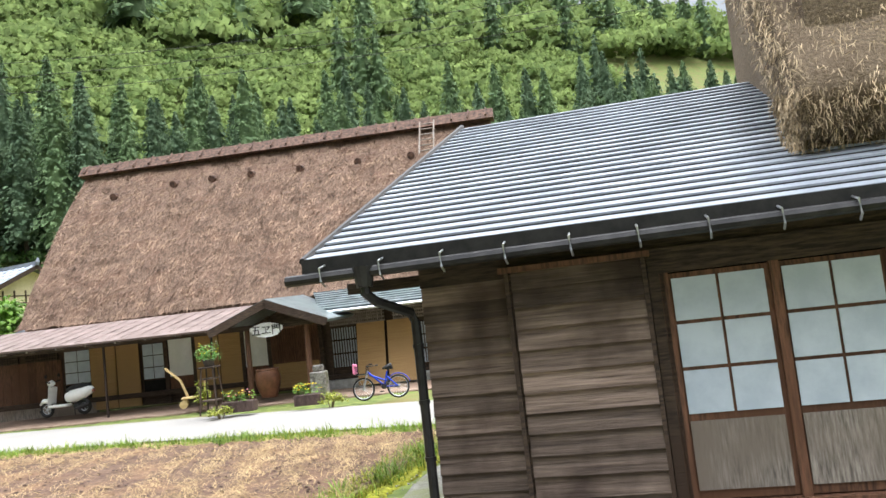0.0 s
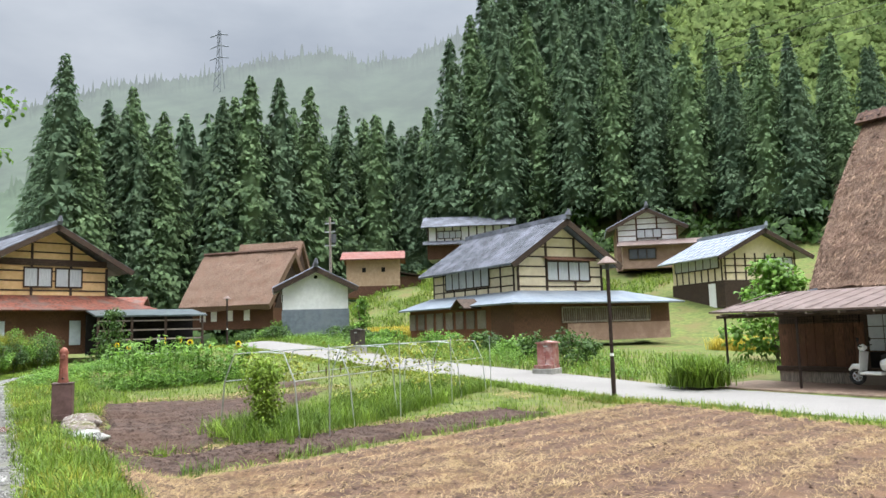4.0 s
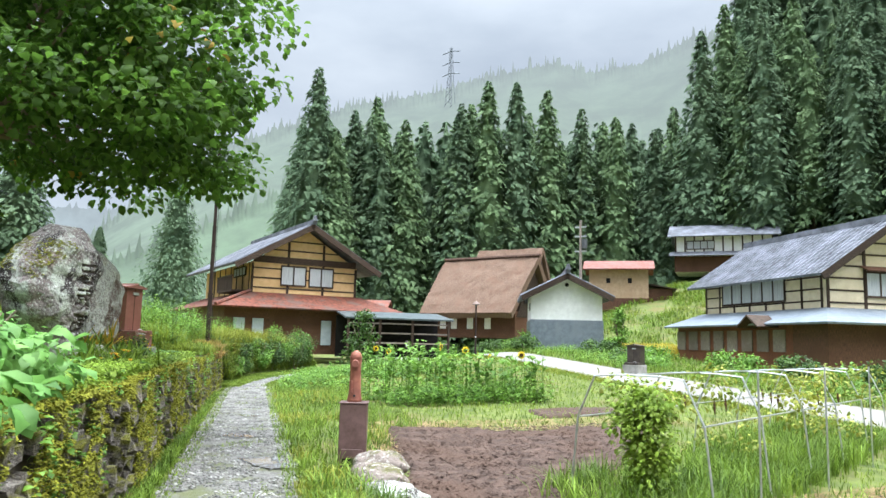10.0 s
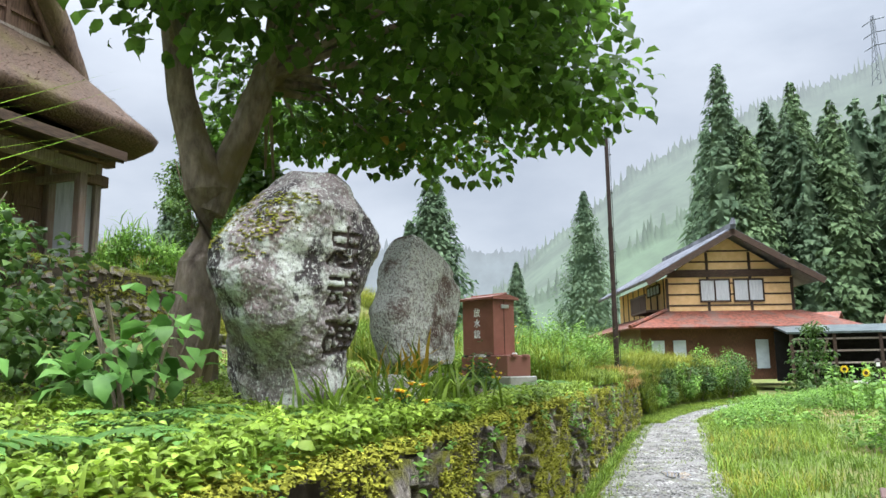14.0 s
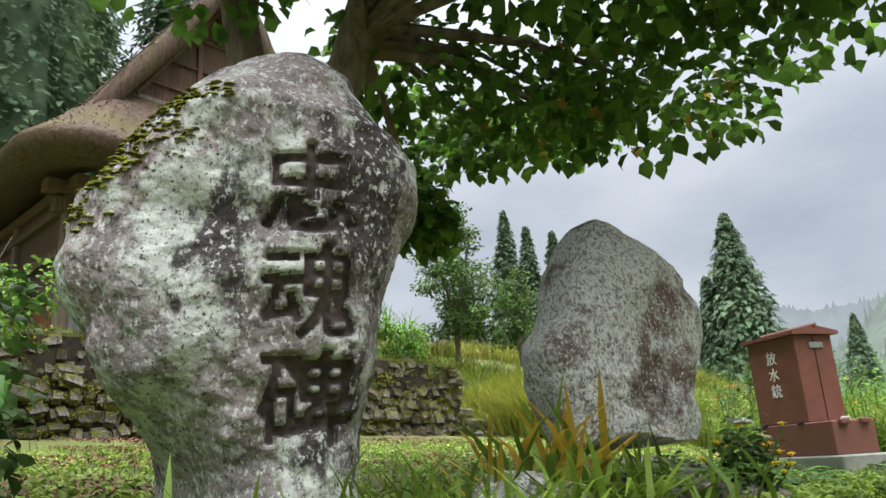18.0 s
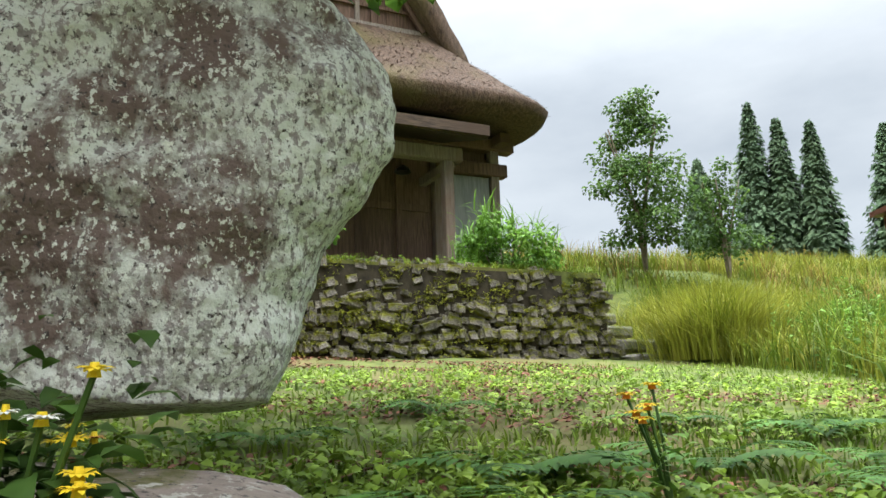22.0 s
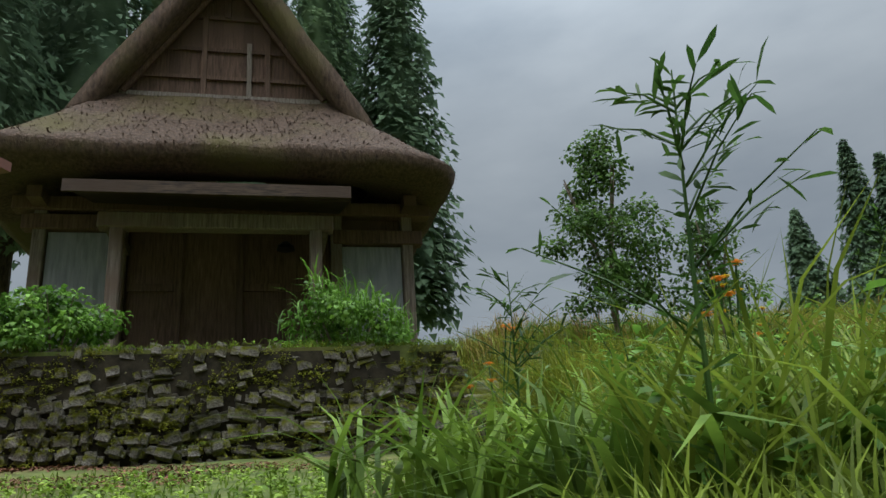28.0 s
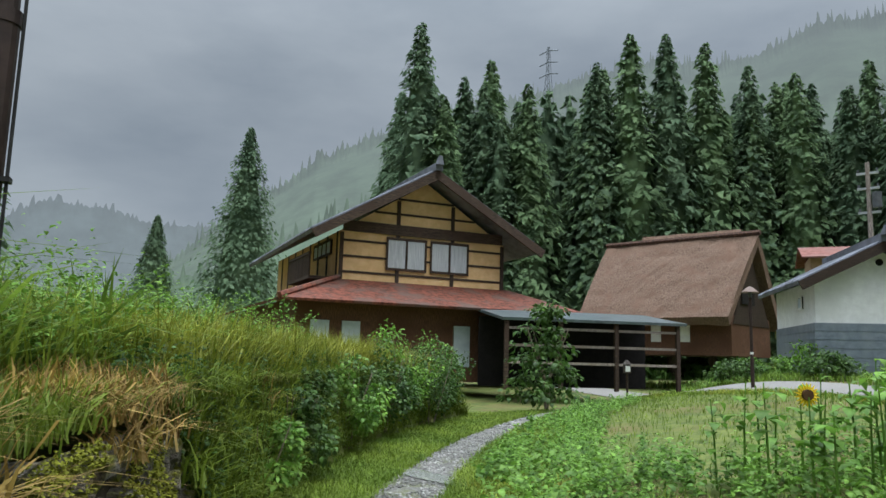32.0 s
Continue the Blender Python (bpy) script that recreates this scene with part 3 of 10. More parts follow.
def house_two():
    """Cream two-storey farmhouse with a tiled gable roof and a skirt roof of tin."""
    h = house_frame("farmhouse", -29.9, 36.9, 75, 1.0, "cream plaster and dark timber two-storey farmhouse with grey tiled roof")
    h.matrix_world = h.matrix_world @ Matrix.Scale(0.96, 4)
    w, d = 6.8, 10.5
    framed_gable(h, w, 3.1, 5.1, 7.3, PLASTER_CREAM, WOOD_DARK, 0, 6)
    part("body", Geo().box(-w / 2, 0.16, 0, w / 2, d, 5.1), PLASTER_CREAM, h)
    for y in np.arange(0.3, d, 1.45):
        part("post", Geo().box(-w / 2 - 0.04, y - 0.07, 3.0, -w / 2 - 0.003, y + 0.07, 5.1), WOOD_DARK, h)
    for z in (3.5, 4.1, 4.7):
        part("beam", Geo().box(-w / 2 - 0.03, 0.2, z - 0.04, -w / 2 - 0.002, d, z + 0.04), WOOD_DARK, h)
    window(h, -1.1, 2.3, 3.75, 5.0, -0.02, 4, CURTAIN, WOOD_DARK)
    part("window_hood", Geo().slab((-1.4, -0.55, 5.05), (2.6, -0.55, 5.05), (2.6, -0.02, 5.3), (-1.4, -0.02, 5.3), 0.06), WOOD_BROWN, h)
    window(h, 3.0, 8.6, 3.6, 4.85, 0, 6, CURTAIN, WOOD_DARK, side=-w / 2 - 0.04)
    tiled_roof(h, -w / 2 - 1.0, w / 2 + 1.0, -0.9, d + 0.6, 4.75, 7.65, TILE_GREY, 8, 30)
    low = part("lower_storey", Geo().box(-w / 2 - 2.0, -2.4, 0, w / 2 + 3.4, -0.02, 2.35), WOOD_BROWN, h, "dark brown boarded lower storey")
    part("side_lean", Geo().box(-w / 2 - 2.0, 0, 0, -w / 2 - 0.05, d, 2.35), WOOD_RED, h)
    part("pink_wall", Geo().box(-1.6, -2.46, 0.0, w / 2 + 3.3, -2.403, 1.05), MUD_PINK, h)
    part("skirt_roof", Geo().slab((-w / 2 - 2.7, -3.2, 2.3), (w / 2 + 4.0, -3.2, 2.3), (w / 2 + 1.6, 0.0, 3.15), (-w / 2, 0.0, 3.15), 0.1)
         .slab((-w / 2 - 2.7, -3.2, 2.3), (-w / 2 - 2.7, d + 0.5, 2.3), (-w / 2, d + 0.5, 3.15), (-w / 2, 0.0, 3.15), 0.1), TIN_BLUE, h, "pale grey tin skirt roof")
    lat = part("lattice", Geo().box(-2.0, -2.5, 1.1, w / 2 + 1.6, -2.41, 1.2).box(-2.0, -2.5, 1.95, w / 2 + 1.6, -2.41, 2.05), WOOD_GREY, h)
    for x in np.arange(-2.0, w / 2 + 1.6, 0.17):
        part("slat", Geo().box(x, -2.49, 1.2, x + 0.07, -2.43, 1.95), WOOD_GREY, lat)
    for y in np.arange(0.5, d, 1.3):
        part("shutter", Geo().box(-w / 2 - 2.06, y, 0.9, -w / 2 - 2.003, y + 0.9, 2.0), WOOD_GREY, h)
    part("porch_roof", Geo().slab((-w / 2 - 3.2, 1.0, 2.15), (-w / 2 - 3.2, 1.9, 2.75), (-w / 2 - 1.9, 1.9, 2.75), (-w / 2 - 1.9, 1.0, 2.15), 0.08)
         .slab((-w / 2 - 3.2, 2.8, 2.15), (-w / 2 - 3.2, 1.9, 2.75), (-w / 2 - 1.9, 1.9, 2.75), (-w / 2 - 1.9, 2.8, 2.15), 0.08), WOOD_DARK, h)


def house_three():
    """Ochre two-storey house with a rust-red skirt roof and a carport."""
    h = house_frame("ochre_house", -57.7, 16.7, 93, 1.0, "ochre plaster and timber house with tiled roof and rusty skirt roof")
    w, d = 7.6, 12.0
    framed_gable(h, w, 4.0, 6.0, 8.4, PLASTER_OCHRE, WOOD_DARK, 0, 6)
    part("body", Geo().box(-w / 2, 0.16, 0, w / 2, d, 6.0), PLASTER_OCHRE, h)
    for y in np.arange(0.3, d, 1.5):
        part("post", Geo().box(-w / 2 - 0.04, y - 0.08, 3.8, -w / 2 - 0.003, y + 0.08, 6.0), WOOD_DARK, h)
    window(h, -1.75, 0.0, 4.55, 5.85, -0.02, 2, CURTAIN, WOOD_DARK)
    window(h, 0.25, 2.0, 4.55, 5.85, -0.02, 2, CURTAIN, WOOD_DARK)
    part("upper_panel", Geo().box(-w / 2 + 0.1, -0.09, 6.0, w / 2 - 0.1, -0.055, 6.45), WOOD_DARK, h)
    tiled_roof(h, -w / 2 - 1.5, w / 2 + 1.4, -1.3, d + 0.6, 5.75, 8.75, TILE_GREY, 9, 34)
    bal = part("balcony", Geo().box(-w / 2 - 1.1, 0.5, 4.0, -w / 2 - 0.05, 4.2, 4.12), WOOD_DARK, h)
    for y in np.arange(0.55, 4.2, 0.2):
        part("slat", Geo().box(-w / 2 - 1.1, y, 4.12, -w / 2 - 1.05, y + 0.12, 5.0), WOOD_DARK, bal)
    part("rail", Geo().box(-w / 2 - 1.14, 0.5, 5.0, -w / 2 - 1.02, 4.2, 5.1), WOOD_DARK, bal)
    window(h, 1.0, 3.8, 5.15, 5.75, 0, 4, PAPER, WOOD_DARK, side=-w / 2 - 0.04)
    part("lower_storey", Geo().box(-w / 2 - 2.2, -2.2, 0, w / 2 + 1.6, -0.02, 3.0).box(-w / 2 - 2.2, 0, 0, -w / 2 - 0.02, d, 3.0), WOOD_BROWN, h)
    part("skirt_roof", Geo().slab((-w / 2 - 3.0, -3.2, 2.9), (w / 2 + 2.4, -3.2, 2.9), (w / 2 + 0.3, 0.0, 4.0), (-w / 2, 0.0, 4.0), 0.1)
         .slab((-w / 2 - 3.0, -3.2, 2.9), (-w / 2 - 3.0, d + 0.5, 2.9), (-w / 2, d + 0.5, 4.0), (-w / 2, 0.0, 4.0), 0.1), RUST_ROOF, h, "rust-red sheet metal skirt roof")
    part("hip_ridge", Geo().tube([(-w / 2 - 3.0, -3.2, 2.95), (-w / 2, 0, 4.08)], 0.12, 6), RUST_ROOF, h)
    for x in (-w / 2 - 1.6, -w / 2 - 0.4, 0.4):
        part("white_shutter", Geo().box(x, -2.28, 0.6, x + 0.7, -2.203, 2.2), PAPER, h)
    c = thing("carport", pose(-52.9, 20.3, 0.9, 0, 0, 80), "open timber carport with dark sheet roof beside the ochre house", "carport")
    part("roof", Geo().slab((-2.6, -2.0, 2.5), (4.4, -2.0, 2.5), (4.4, 1.6, 3.0), (-2.6, 1.6, 3.0), 0.1), SLATE_DARK, c)
    for x in (-2.4, -0.4, 1.7, 4.1):
        part("post", Geo().box(x - 0.07, -1.9, 0, x + 0.07, -1.76, 2.48), WOOD_DARK, c)
    for z in (0.9, 1.5, 2.1):
        part("rail", Geo().box(-2.4, -1.86, z, 4.1, -1.8, z + 0.09), WOOD_GREY, c)
    # added near-black sheet paints the unlit depth of the carport
    part("dark_back_sheet", Geo().box(-2.6, 1.4, 0, 4.4, 1.5, 2.7), BLACK, c)


def storehouse():
    """White plaster storehouse with a grey-blue tin base."""
    h = thing("storehouse", pose(-48.25, 31.80, 1.7, 0, 0, 58), "white plaster storehouse with blue-grey tin skirting and tiled roof", "storehouse")
    w, d = 4.7, 6.0
    part("wall", Geo().prism([(-w / 2, 1.95), (w / 2, 1.95), (w / 2, 3.6), (0, 4.75), (-w / 2, 3.6)], 0, d), PLASTER, h)
    base = part("skirting", Geo().box(-w / 2 - 0.06, -0.06, 0, w / 2 + 0.06, d, 1.95), TIN_BLUE, h, "blue-grey sheet metal skirting")
    for z in np.arange(0.33, 1.9, 0.33):
        part("seam", Geo().box(-w / 2 - 0.075, -0.075, z, w / 2 + 0.075, d, z + 0.02), TIN_BLUE, base)
    tiled_roof(h, -w / 2 - 0.75, w / 2 + 0.75, -0.7, d + 0.4, 3.5, 5.05, TILE_GREY, 5, 16)
    part("vent", Geo().tube([(0, -0.03, 4.3), (0, 0.05, 4.3)], 0.14, 10), BLACK, h)
    window(h, 1.6, 2.2, 2.6, 3.1, 0, 1, PAPER, PLASTER, side=-w / 2 - 0.02)


def thatched_far():
    """Two thatched houses, one behind the other, west of the storehouse."""
    h = thing("thatched_farmhouse", pose(-64.9, 34.2, 2.5, 0, 0, 27), "brown thatched farmhouse with white lower wall panels", "house")
    thatch_block("thatched_roof", h, -4.9, 4.6, -1.2, 7.4, 2.1, 7.2, 0.45, THATCH, 0.3, 0.2, 26, 14)
    part("wall", Geo().prism([(-4.3, 0), (4.3, 0), (4.3, 2.3), (-4.3, 2.3)], 0, 6.2), WOOD_BROWN, h)
    part("gable_infill", Geo().add([(4.35, 0.2, 1.8), (4.35, 6.0, 1.8), (4.35, 3.1, 6.3), (4.2, 0.2, 1.8), (4.2, 6.0, 1.8), (4.2, 3.1, 6.3)], [(0, 1, 2), (5, 4, 3), (0, 2, 5, 3), (2, 1, 4, 5), (1, 0, 3, 4)]), WOOD_DARK, h)
    for x in (-3.4, -2.2, -0.5, 1.3):
        part("panel", Geo().box(x, -0.06, 0.75, x + 0.6, -0.003, 1.75), PLASTER, h, "white plaster wall panel")
    window(h, 1.4, 3.4, 3.0, 3.9, 0, 2, PAPER, WOOD_DARK, side=4.42)
    part("ridge_roll", Geo().tube([(-5.2, 3.1, 7.35), (5.0, 3.1, 7.35)], 0.16, 6), RIDGE_BARK, h)
    k = thing("thatched_house", pose(-72.0, 42.0, 3.6, 0, 0, 30), "small steep thatched house behind the farmhouse", "house")
    thatch_block("thatched_roof", k, -4.2, 3.2, -1.0, 5.6, 2.8, 8.3, 0.4, THATCH, 0.1, 0.15, 20, 12)
    part("wall", Geo().box(-3.6, 0, 0, 2.8, 4.6, 3.0), MUD, k)
    part("gable_infill", Geo().add([(3.05, 0.0, 2.6), (3.05, 4.6, 2.6), (3.05, 2.3, 7.3), (2.9, 0, 2.6), (2.9, 4.6, 2.6), (2.9, 2.3, 7.3)], [(0, 1, 2), (5, 4, 3), (0, 2, 5, 3), (2, 1, 4, 5), (1, 0, 3, 4)]), WOOD_DARK, k)
    window(k, 1.2, 3.4, 4.0, 5.0, 0, 2, PAPER, WOOD_DARK, side=3.12)
    s = thing("shed", pose(-66.5, 22.5, 1.4, 0, 0, 60), "low dark wooden shed with weathered sheet roof", "shed")
    part("body", Geo().box(-3.2, 0, 0, 3.2, 5, 2.9), WOOD_BROWN, s)
    part("roof", Geo().slab((-3.9, -0.8, 3.0), (3.9, -0.8, 3.0), (3.9, 3.0, 4.1), (-3.9, 3.0, 4.1), 0.1).slab((-3.9, 6, 3.0), (3.9, 6, 3.0), (3.9, 3.0, 4.1), (-3.9, 3.0, 4.1), 0.1), RUST_ROOF, s)
    part("lean_roof", Geo().slab((-3.0, -2.2, 1.9), (1.5, -2.2, 1.9), (1.5, -0.02, 2.6), (-3.0, -0.02, 2.6), 0.08), TIN_BLUE, s)
    window(s, -2.0, 0.4, 1.6, 2.5, -0.02, 3, PAPER, WOOD_DARK)


def mud_store():
    h = thing("mud_storehouse", pose(-65.8, 51.6, float(ground(-65.8, 51.6)) + 0.3, 0, 0, 48), "tan mud-plastered storehouse with red tin roof on stone terraces", "storehouse")
    part("wall", Geo().box(-2.9, 0, 0, 2.9, 4.5, 4.2), MUD, h)
    part("board_skirting", Geo().box(-2.95, -0.08, 0, 2.95, -0.003, 1.2), WOOD_BROWN, h)
    part("roof", Geo().slab((-3.5, -0.8, 4.1), (3.5, -0.8, 4.1), (3.5, 2.3, 5.2), (-3.5, 2.3, 5.2), 0.12).slab((-3.5, 5.3, 4.1), (3.5, 5.3, 4.1), (3.5, 2.3, 5.2), (-3.5, 2.3, 5.2), 0.12), RED_ROOF, h)
    for x in (-1.2, 0.9):
        part("window", Geo().box(x, -0.05, 2.7, x + 0.4, 0.002, 3.2), BLACK, h)
    part("side_shed", Geo().box(2.92, 0.6, 0, 5.2, 3.8, 2.2), WOOD_BROWN, h)
    part("side_roof", Geo().slab((2.92, 0.2, 2.7), (5.6, 0.2, 2.2), (5.6, 4.1, 2.2), (2.92, 4.1, 2.7), 0.1), WOOD_DARK, h)
    for i, (dy, dz) in enumerate(((-2.0, -0.6), (-4.6, -1.5), (-7.2, -2.4))):
        t = thing("terrace_wall", pose(-65.8, 51.6, 0, 0, 0, 48), "low mossy dry-stone terrace wall below the storehouse", "wall", "terrace walls")
        z = h.matrix_world.translation.z + dz
        g = Geo()
        part("stonework", g.box(-5.5, dy - 0.4, z - 0.9, 9.0, dy, z), STONE_MOSS, t)
        part("turf", Geo().box(-5.5, dy + 0.003, z - 0.3, 9.0, dy + 2.4, z + 0.02), GROUND, t)


def upper_houses():
    h = thing("upper_house", pose(-71.5, 73.0, float(ground(-71.5, 73.0)) + 0.5, 0, 0, 41), "long white-walled timber house with grey roof below the cedars", "house")
    part("body", Geo().box(-5.6, 0, 0, 5.6, 6, 4.4), PLASTER, h)
    for x in np.arange(-5.5, 5.6, 1.1):
        part("post", Geo().box(x - 0.09, -0.05, 0, x + 0.09, -0.003, 4.4), WOOD_DARK, h)
    part("lower_wall", Geo().box(-5.65, -0.09, 0, 5.65, -0.055, 1.9), WOOD_BROWN, h)
    part("skirt_roof", Geo().slab((-6.2, -1.3, 1.9), (6.2, -1.3, 1.9), (6.2, -0.1, 2.5), (-6.2, -0.1, 2.5), 0.1), TILE_GREY, h)
    window(h, -4.2, -1.0, 2.8, 3.8, -0.05, 4, CURTAIN, WOOD_DARK)
    part("roof", Geo().slab((-6.4, -1.2, 4.3), (6.4, -1.2, 4.3), (6.4, 3.0, 6.2), (-6.4, 3.0, 6.2), 0.14).slab((-6.4, 7.2, 4.3), (6.4, 7.2, 4.3), (6.4, 3.0, 6.2), (-6.4, 3.0, 6.2), 0.14), TILE_GREY, h)
    k = thing("brown_house", pose(-41.4, 67.2, float(ground(-41.4, 67.2)) + 0.3, 0, 0, 35), "brown two-storey house with grey roof and reddish lean-to", "house")
    framed_gable(k, 6.0, 2.6, 4.4, 6.0, PLASTER, WOOD_BROWN, 0, 5)
    part("body", Geo().box(-3, 0.16, 0, 3, 7, 4.4), MUD_PINK, k)
    tiled_roof(k, -4.0, 4.0, -0.8, 7.5, 4.2, 6.2, TILE_GREY, 5, 16)
    part("lower_storey", Geo().box(-2.6, -2.4, 0, 5.2, -0.02, 2.3), MUD_PINK, k)
    part("skirt_roof", Geo().slab((-3.2, -3.2, 2.2), (5.8, -3.2, 2.2), (5.2, -0.02, 3.0), (-2.8, -0.02, 3.0), 0.1), BROWN_TIN, k)
    window(k, -2.0, 0.5, 0.9, 1.9, -2.43, 3, GLASS_DARK, WOOD_DARK)
    window(k, -1.0, 1.4, 3.2, 4.1, -0.05, 3, CURTAIN, WOOD_DARK)
    j = thing("boarded_house", pose(-25.6, 55.8, 2.9, 0, 0, 60) @ Matrix.Scale(0.86, 4), "dark boarded house with cream panels and blue-grey roof", "house")
    part("body", Geo().prism([(-3.6, 0), (3.6, 0), (3.6, 4.6), (0, 6.4), (-3.6, 4.6)], 0, 8), PLASTER_CREAM, j)
    part("lower_boarding", Geo().box(-3.7, -0.06, 0, 3.7, -0.003, 2.3).box(-3.7, 0, 0, -3.603, 8, 2.3), WOOD_DARK, j)
    for x in np.arange(-3.5, 3.6, 1.0):
        part("post", Geo().box(x - 0.06, -0.07, 2.3, x + 0.06, -0.003, 4.6), WOOD_DARK, j)
    for y in np.arange(0.3, 8, 1.0):
        part("post", Geo().box(-3.66, y - 0.06, 2.3, -3.603, y + 0.06, 4.6), WOOD_DARK, j)
    for z in (2.9, 3.5, 4.1):
        part("beam", Geo().box(-3.65, -0.055, z, 3.65, -0.003, z + 0.09), WOOD_DARK, j)
    window(j, 0.4, 3.2, 3.1, 4.2, -0.06, 3, CURTAIN, WOOD_DARK)
    window(j, 0.6, 7.4, 3.4, 4.4, 0, 6, CURTAIN, WOOD_DARK, side=-3.66)
    tiled_roof(j, -4.8, 4.8, -1.0, 8.8, 4.3, 6.7, SLATE, 6, 10)
    part("shed_door", Geo().box(-3.74, 1.2, 0, -3.71, 2.2, 2.1), PLASTIC_WHITE, j)


house_two()
house_three()
storehouse()
thatched_far()
mud_store()
upper_houses()


# ---- the large thatched inn by the road ----
def lattice(h, x0, x1, z0, z1, y, step, mat, pane):
    w = part("lattice_window", Geo().box(x0, y - 0.02, z0, x1, y + 0.02, z1), pane, h)
    for x in np.arange(x0, x1 + 0.001, step):
        part("slat", Geo().box(x - 0.012, y - 0.06, z0, x + 0.012, y - 0.025, z1), mat, w)
    for z in (z0, z0 + (z1 - z0) * 0.35, z0 + (z1 - z0) * 0.68, z1):
        part("rail", Geo().box(x0 - 0.03, y - 0.072, z - 0.022, x1 + 0.03, y - 0.035, z + 0.022), mat, w)


def shoji(h, x0, x1, z0, z1, y, nx, nz, mat, foot=0.0, footmat=None):
    w = part("sliding_door", Geo().box(x0, y - 0.02, z0 - foot, x1, y + 0.03, z1), mat, h)
    for i in range(nx):
        for k in range(nz):
            a, b = x0 + 0.03 + (x1 - x0 - 0.06) * i / nx, x0 + 0.03 + (x1 - x0 - 0.06) * (i + 1) / nx
            c, d = z0 + (z1 - z0 - 0.03) * k / nz, z0 + (z1 - z0 - 0.03) * (k + 1) / nz
            part("pane", Geo().box(a + 0.012, y - 0.034, c + 0.012, b - 0.012, y - 0.022, d - 0.012), PAPER, w)
    if foot:
        part("foot_panel", Geo().box(x0 + 0.03, y - 0.034, z0 - foot + 0.03, x1 - 0.03, y - 0.022, z0 - 0.03), footmat or WOOD_DARK, w)
    return w


def board_run(h, x0, x1, z0, z1, y, n, mat, name="board"):
    """Upright boards side by side."""
    for i in range(n):
        a, b = x0 + (x1 - x0) * i / n, x0 + (x1 - x0) * (i + 1) / n
        part(name, Geo().box(a + 0.004, y - 0.02 - 0.006 * random.random(), z0, b - 0.004, y + 0.02, z1), mat, h)


def inn():
    h = thing("thatched_inn", pose(-7.02, 19.97, 0.0, 0, 0, -11.1), "large thatched farmhouse inn with timber front and reed screens", "house")
    thatch_block("thatched_roof", h, -4.35, 10.3, 2.45, 12.8, 2.75, 8.55, 0.42, THATCH, 0.55, 0.28, 90, 34)
    fringe("eave_fringe", h, -4.3, 10.25, 2.48, 2.66, 900, THATCH)
    ridge = part("ridge_cap", Geo().prism([(7.62 - 0.36, 8.55), (7.62, 8.97), (7.62 + 0.36, 8.55), (7.62, 8.5)], -5.05, 10.95), RIDGE_BARK, h, "dark bark ridge cap")
    ridge.data.transform(Matrix(((0, 1, 0, 0), (1, 0, 0, 0), (0, 0, 1, 0), (0, 0, 0, 1))))
    for i in range(24):
        x = -4.9 + i * 0.68 + random.uniform(-0.1, 0.1)
        part("ridge_stick", Geo().tube([(x, 7.62 - 0.34, 8.66), (x + random.uniform(-0.05, 0.05), 7.62 + 0.1, 9.02)], 0.035, 5), RIDGE_BARK, ridge)
    for x, z in ((-3.07, 7.35), (-0.83, 7.55), (0.65, 7.55), (2.15, 7.5), (3.98, 7.45), (6.1, 7.4), (8.0, 7.35)):
        y = 2.45 + (z - 2.75) / 5.8 * 5.17 - 0.2
        part("smoke_hole", Geo().tube([(x, y - 0.12, z), (x, y + 0.5, z + 0.1)], 0.13, 8), RIDGE_BARK, h)
    lad = part("ladder", Geo().tube([(8.35, 5.95, 7.3), (8.35, 6.95, 8.65)], 0.03, 6).tube([(8.85, 5.95, 7.3), (8.85, 6.95, 8.65)], 0.03, 6), WOOD_GREY, h)
    for k in np.linspace(0.08, 0.92, 6):
        part("rung", Geo().tube([(8.35, 5.95 + k, 7.3 + 1.35 * k), (8.85, 5.95 + k, 7.3 + 1.35 * k)], 0.022, 5), WOOD_GREY, lad)
    # front wall
    part("wall_core", Geo().box(-5.1, 2.0, 0.1, 14.5, 2.2, 2.6).box(-5.1, 2.2, 0.1, -4.95, 12.0, 2.7), WOOD_DARK, h)
    board_run(h, -5.1, -2.6, 0.5, 1.72, 1.98, 9, WOOD_BROWN)
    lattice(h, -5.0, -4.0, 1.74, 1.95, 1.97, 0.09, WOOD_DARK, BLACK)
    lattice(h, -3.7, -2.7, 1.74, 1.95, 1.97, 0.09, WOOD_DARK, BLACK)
    part("sill", Geo().box(-5.15, 1.8, 0.36, 4.0, 2.0, 0.5).box(5.5, 1.8, 0.3, 14.4, 2.0, 0.42), WOOD_DARK, h)
    part("plinth", Geo().box(-5.1, 1.86, 0.05, -1.5, 2.0, 0.36), WOOD_GREY, h)
    shoji(h, -2.5, -1.62, 0.95, 1.96, 1.96, 2, 3, WOOD_DARK, 0.55, BLACK)
    shoji(h, 0.0, 0.72, 0.85, 1.92, 1.96, 2, 3, WOOD_DARK, 0.5, BLACK)
    for a, b in ((-1.6, -0.8), (-0.76, -0.06), (1.72, 2.42), (2.46, 3.1)):
        part("reed_screen", Geo().box(a, 1.86, 0.12, b, 1.9, 1.98), REED, h, "tan reed screen standing against the wall")
    part("plaster_panel", Geo().box(0.85, 1.93, 0.86, 1.6, 1.97, 1.95), PLASTER, h)
    part("board_panel", Geo().box(0.85, 1.93, 0.42, 1.6, 1.97, 0.86), WOOD_BROWN, h)
    part("plaster_panel", Geo().box(3.2, 1.93, 0.9, 3.9, 1.97, 1.95), PLASTER, h)
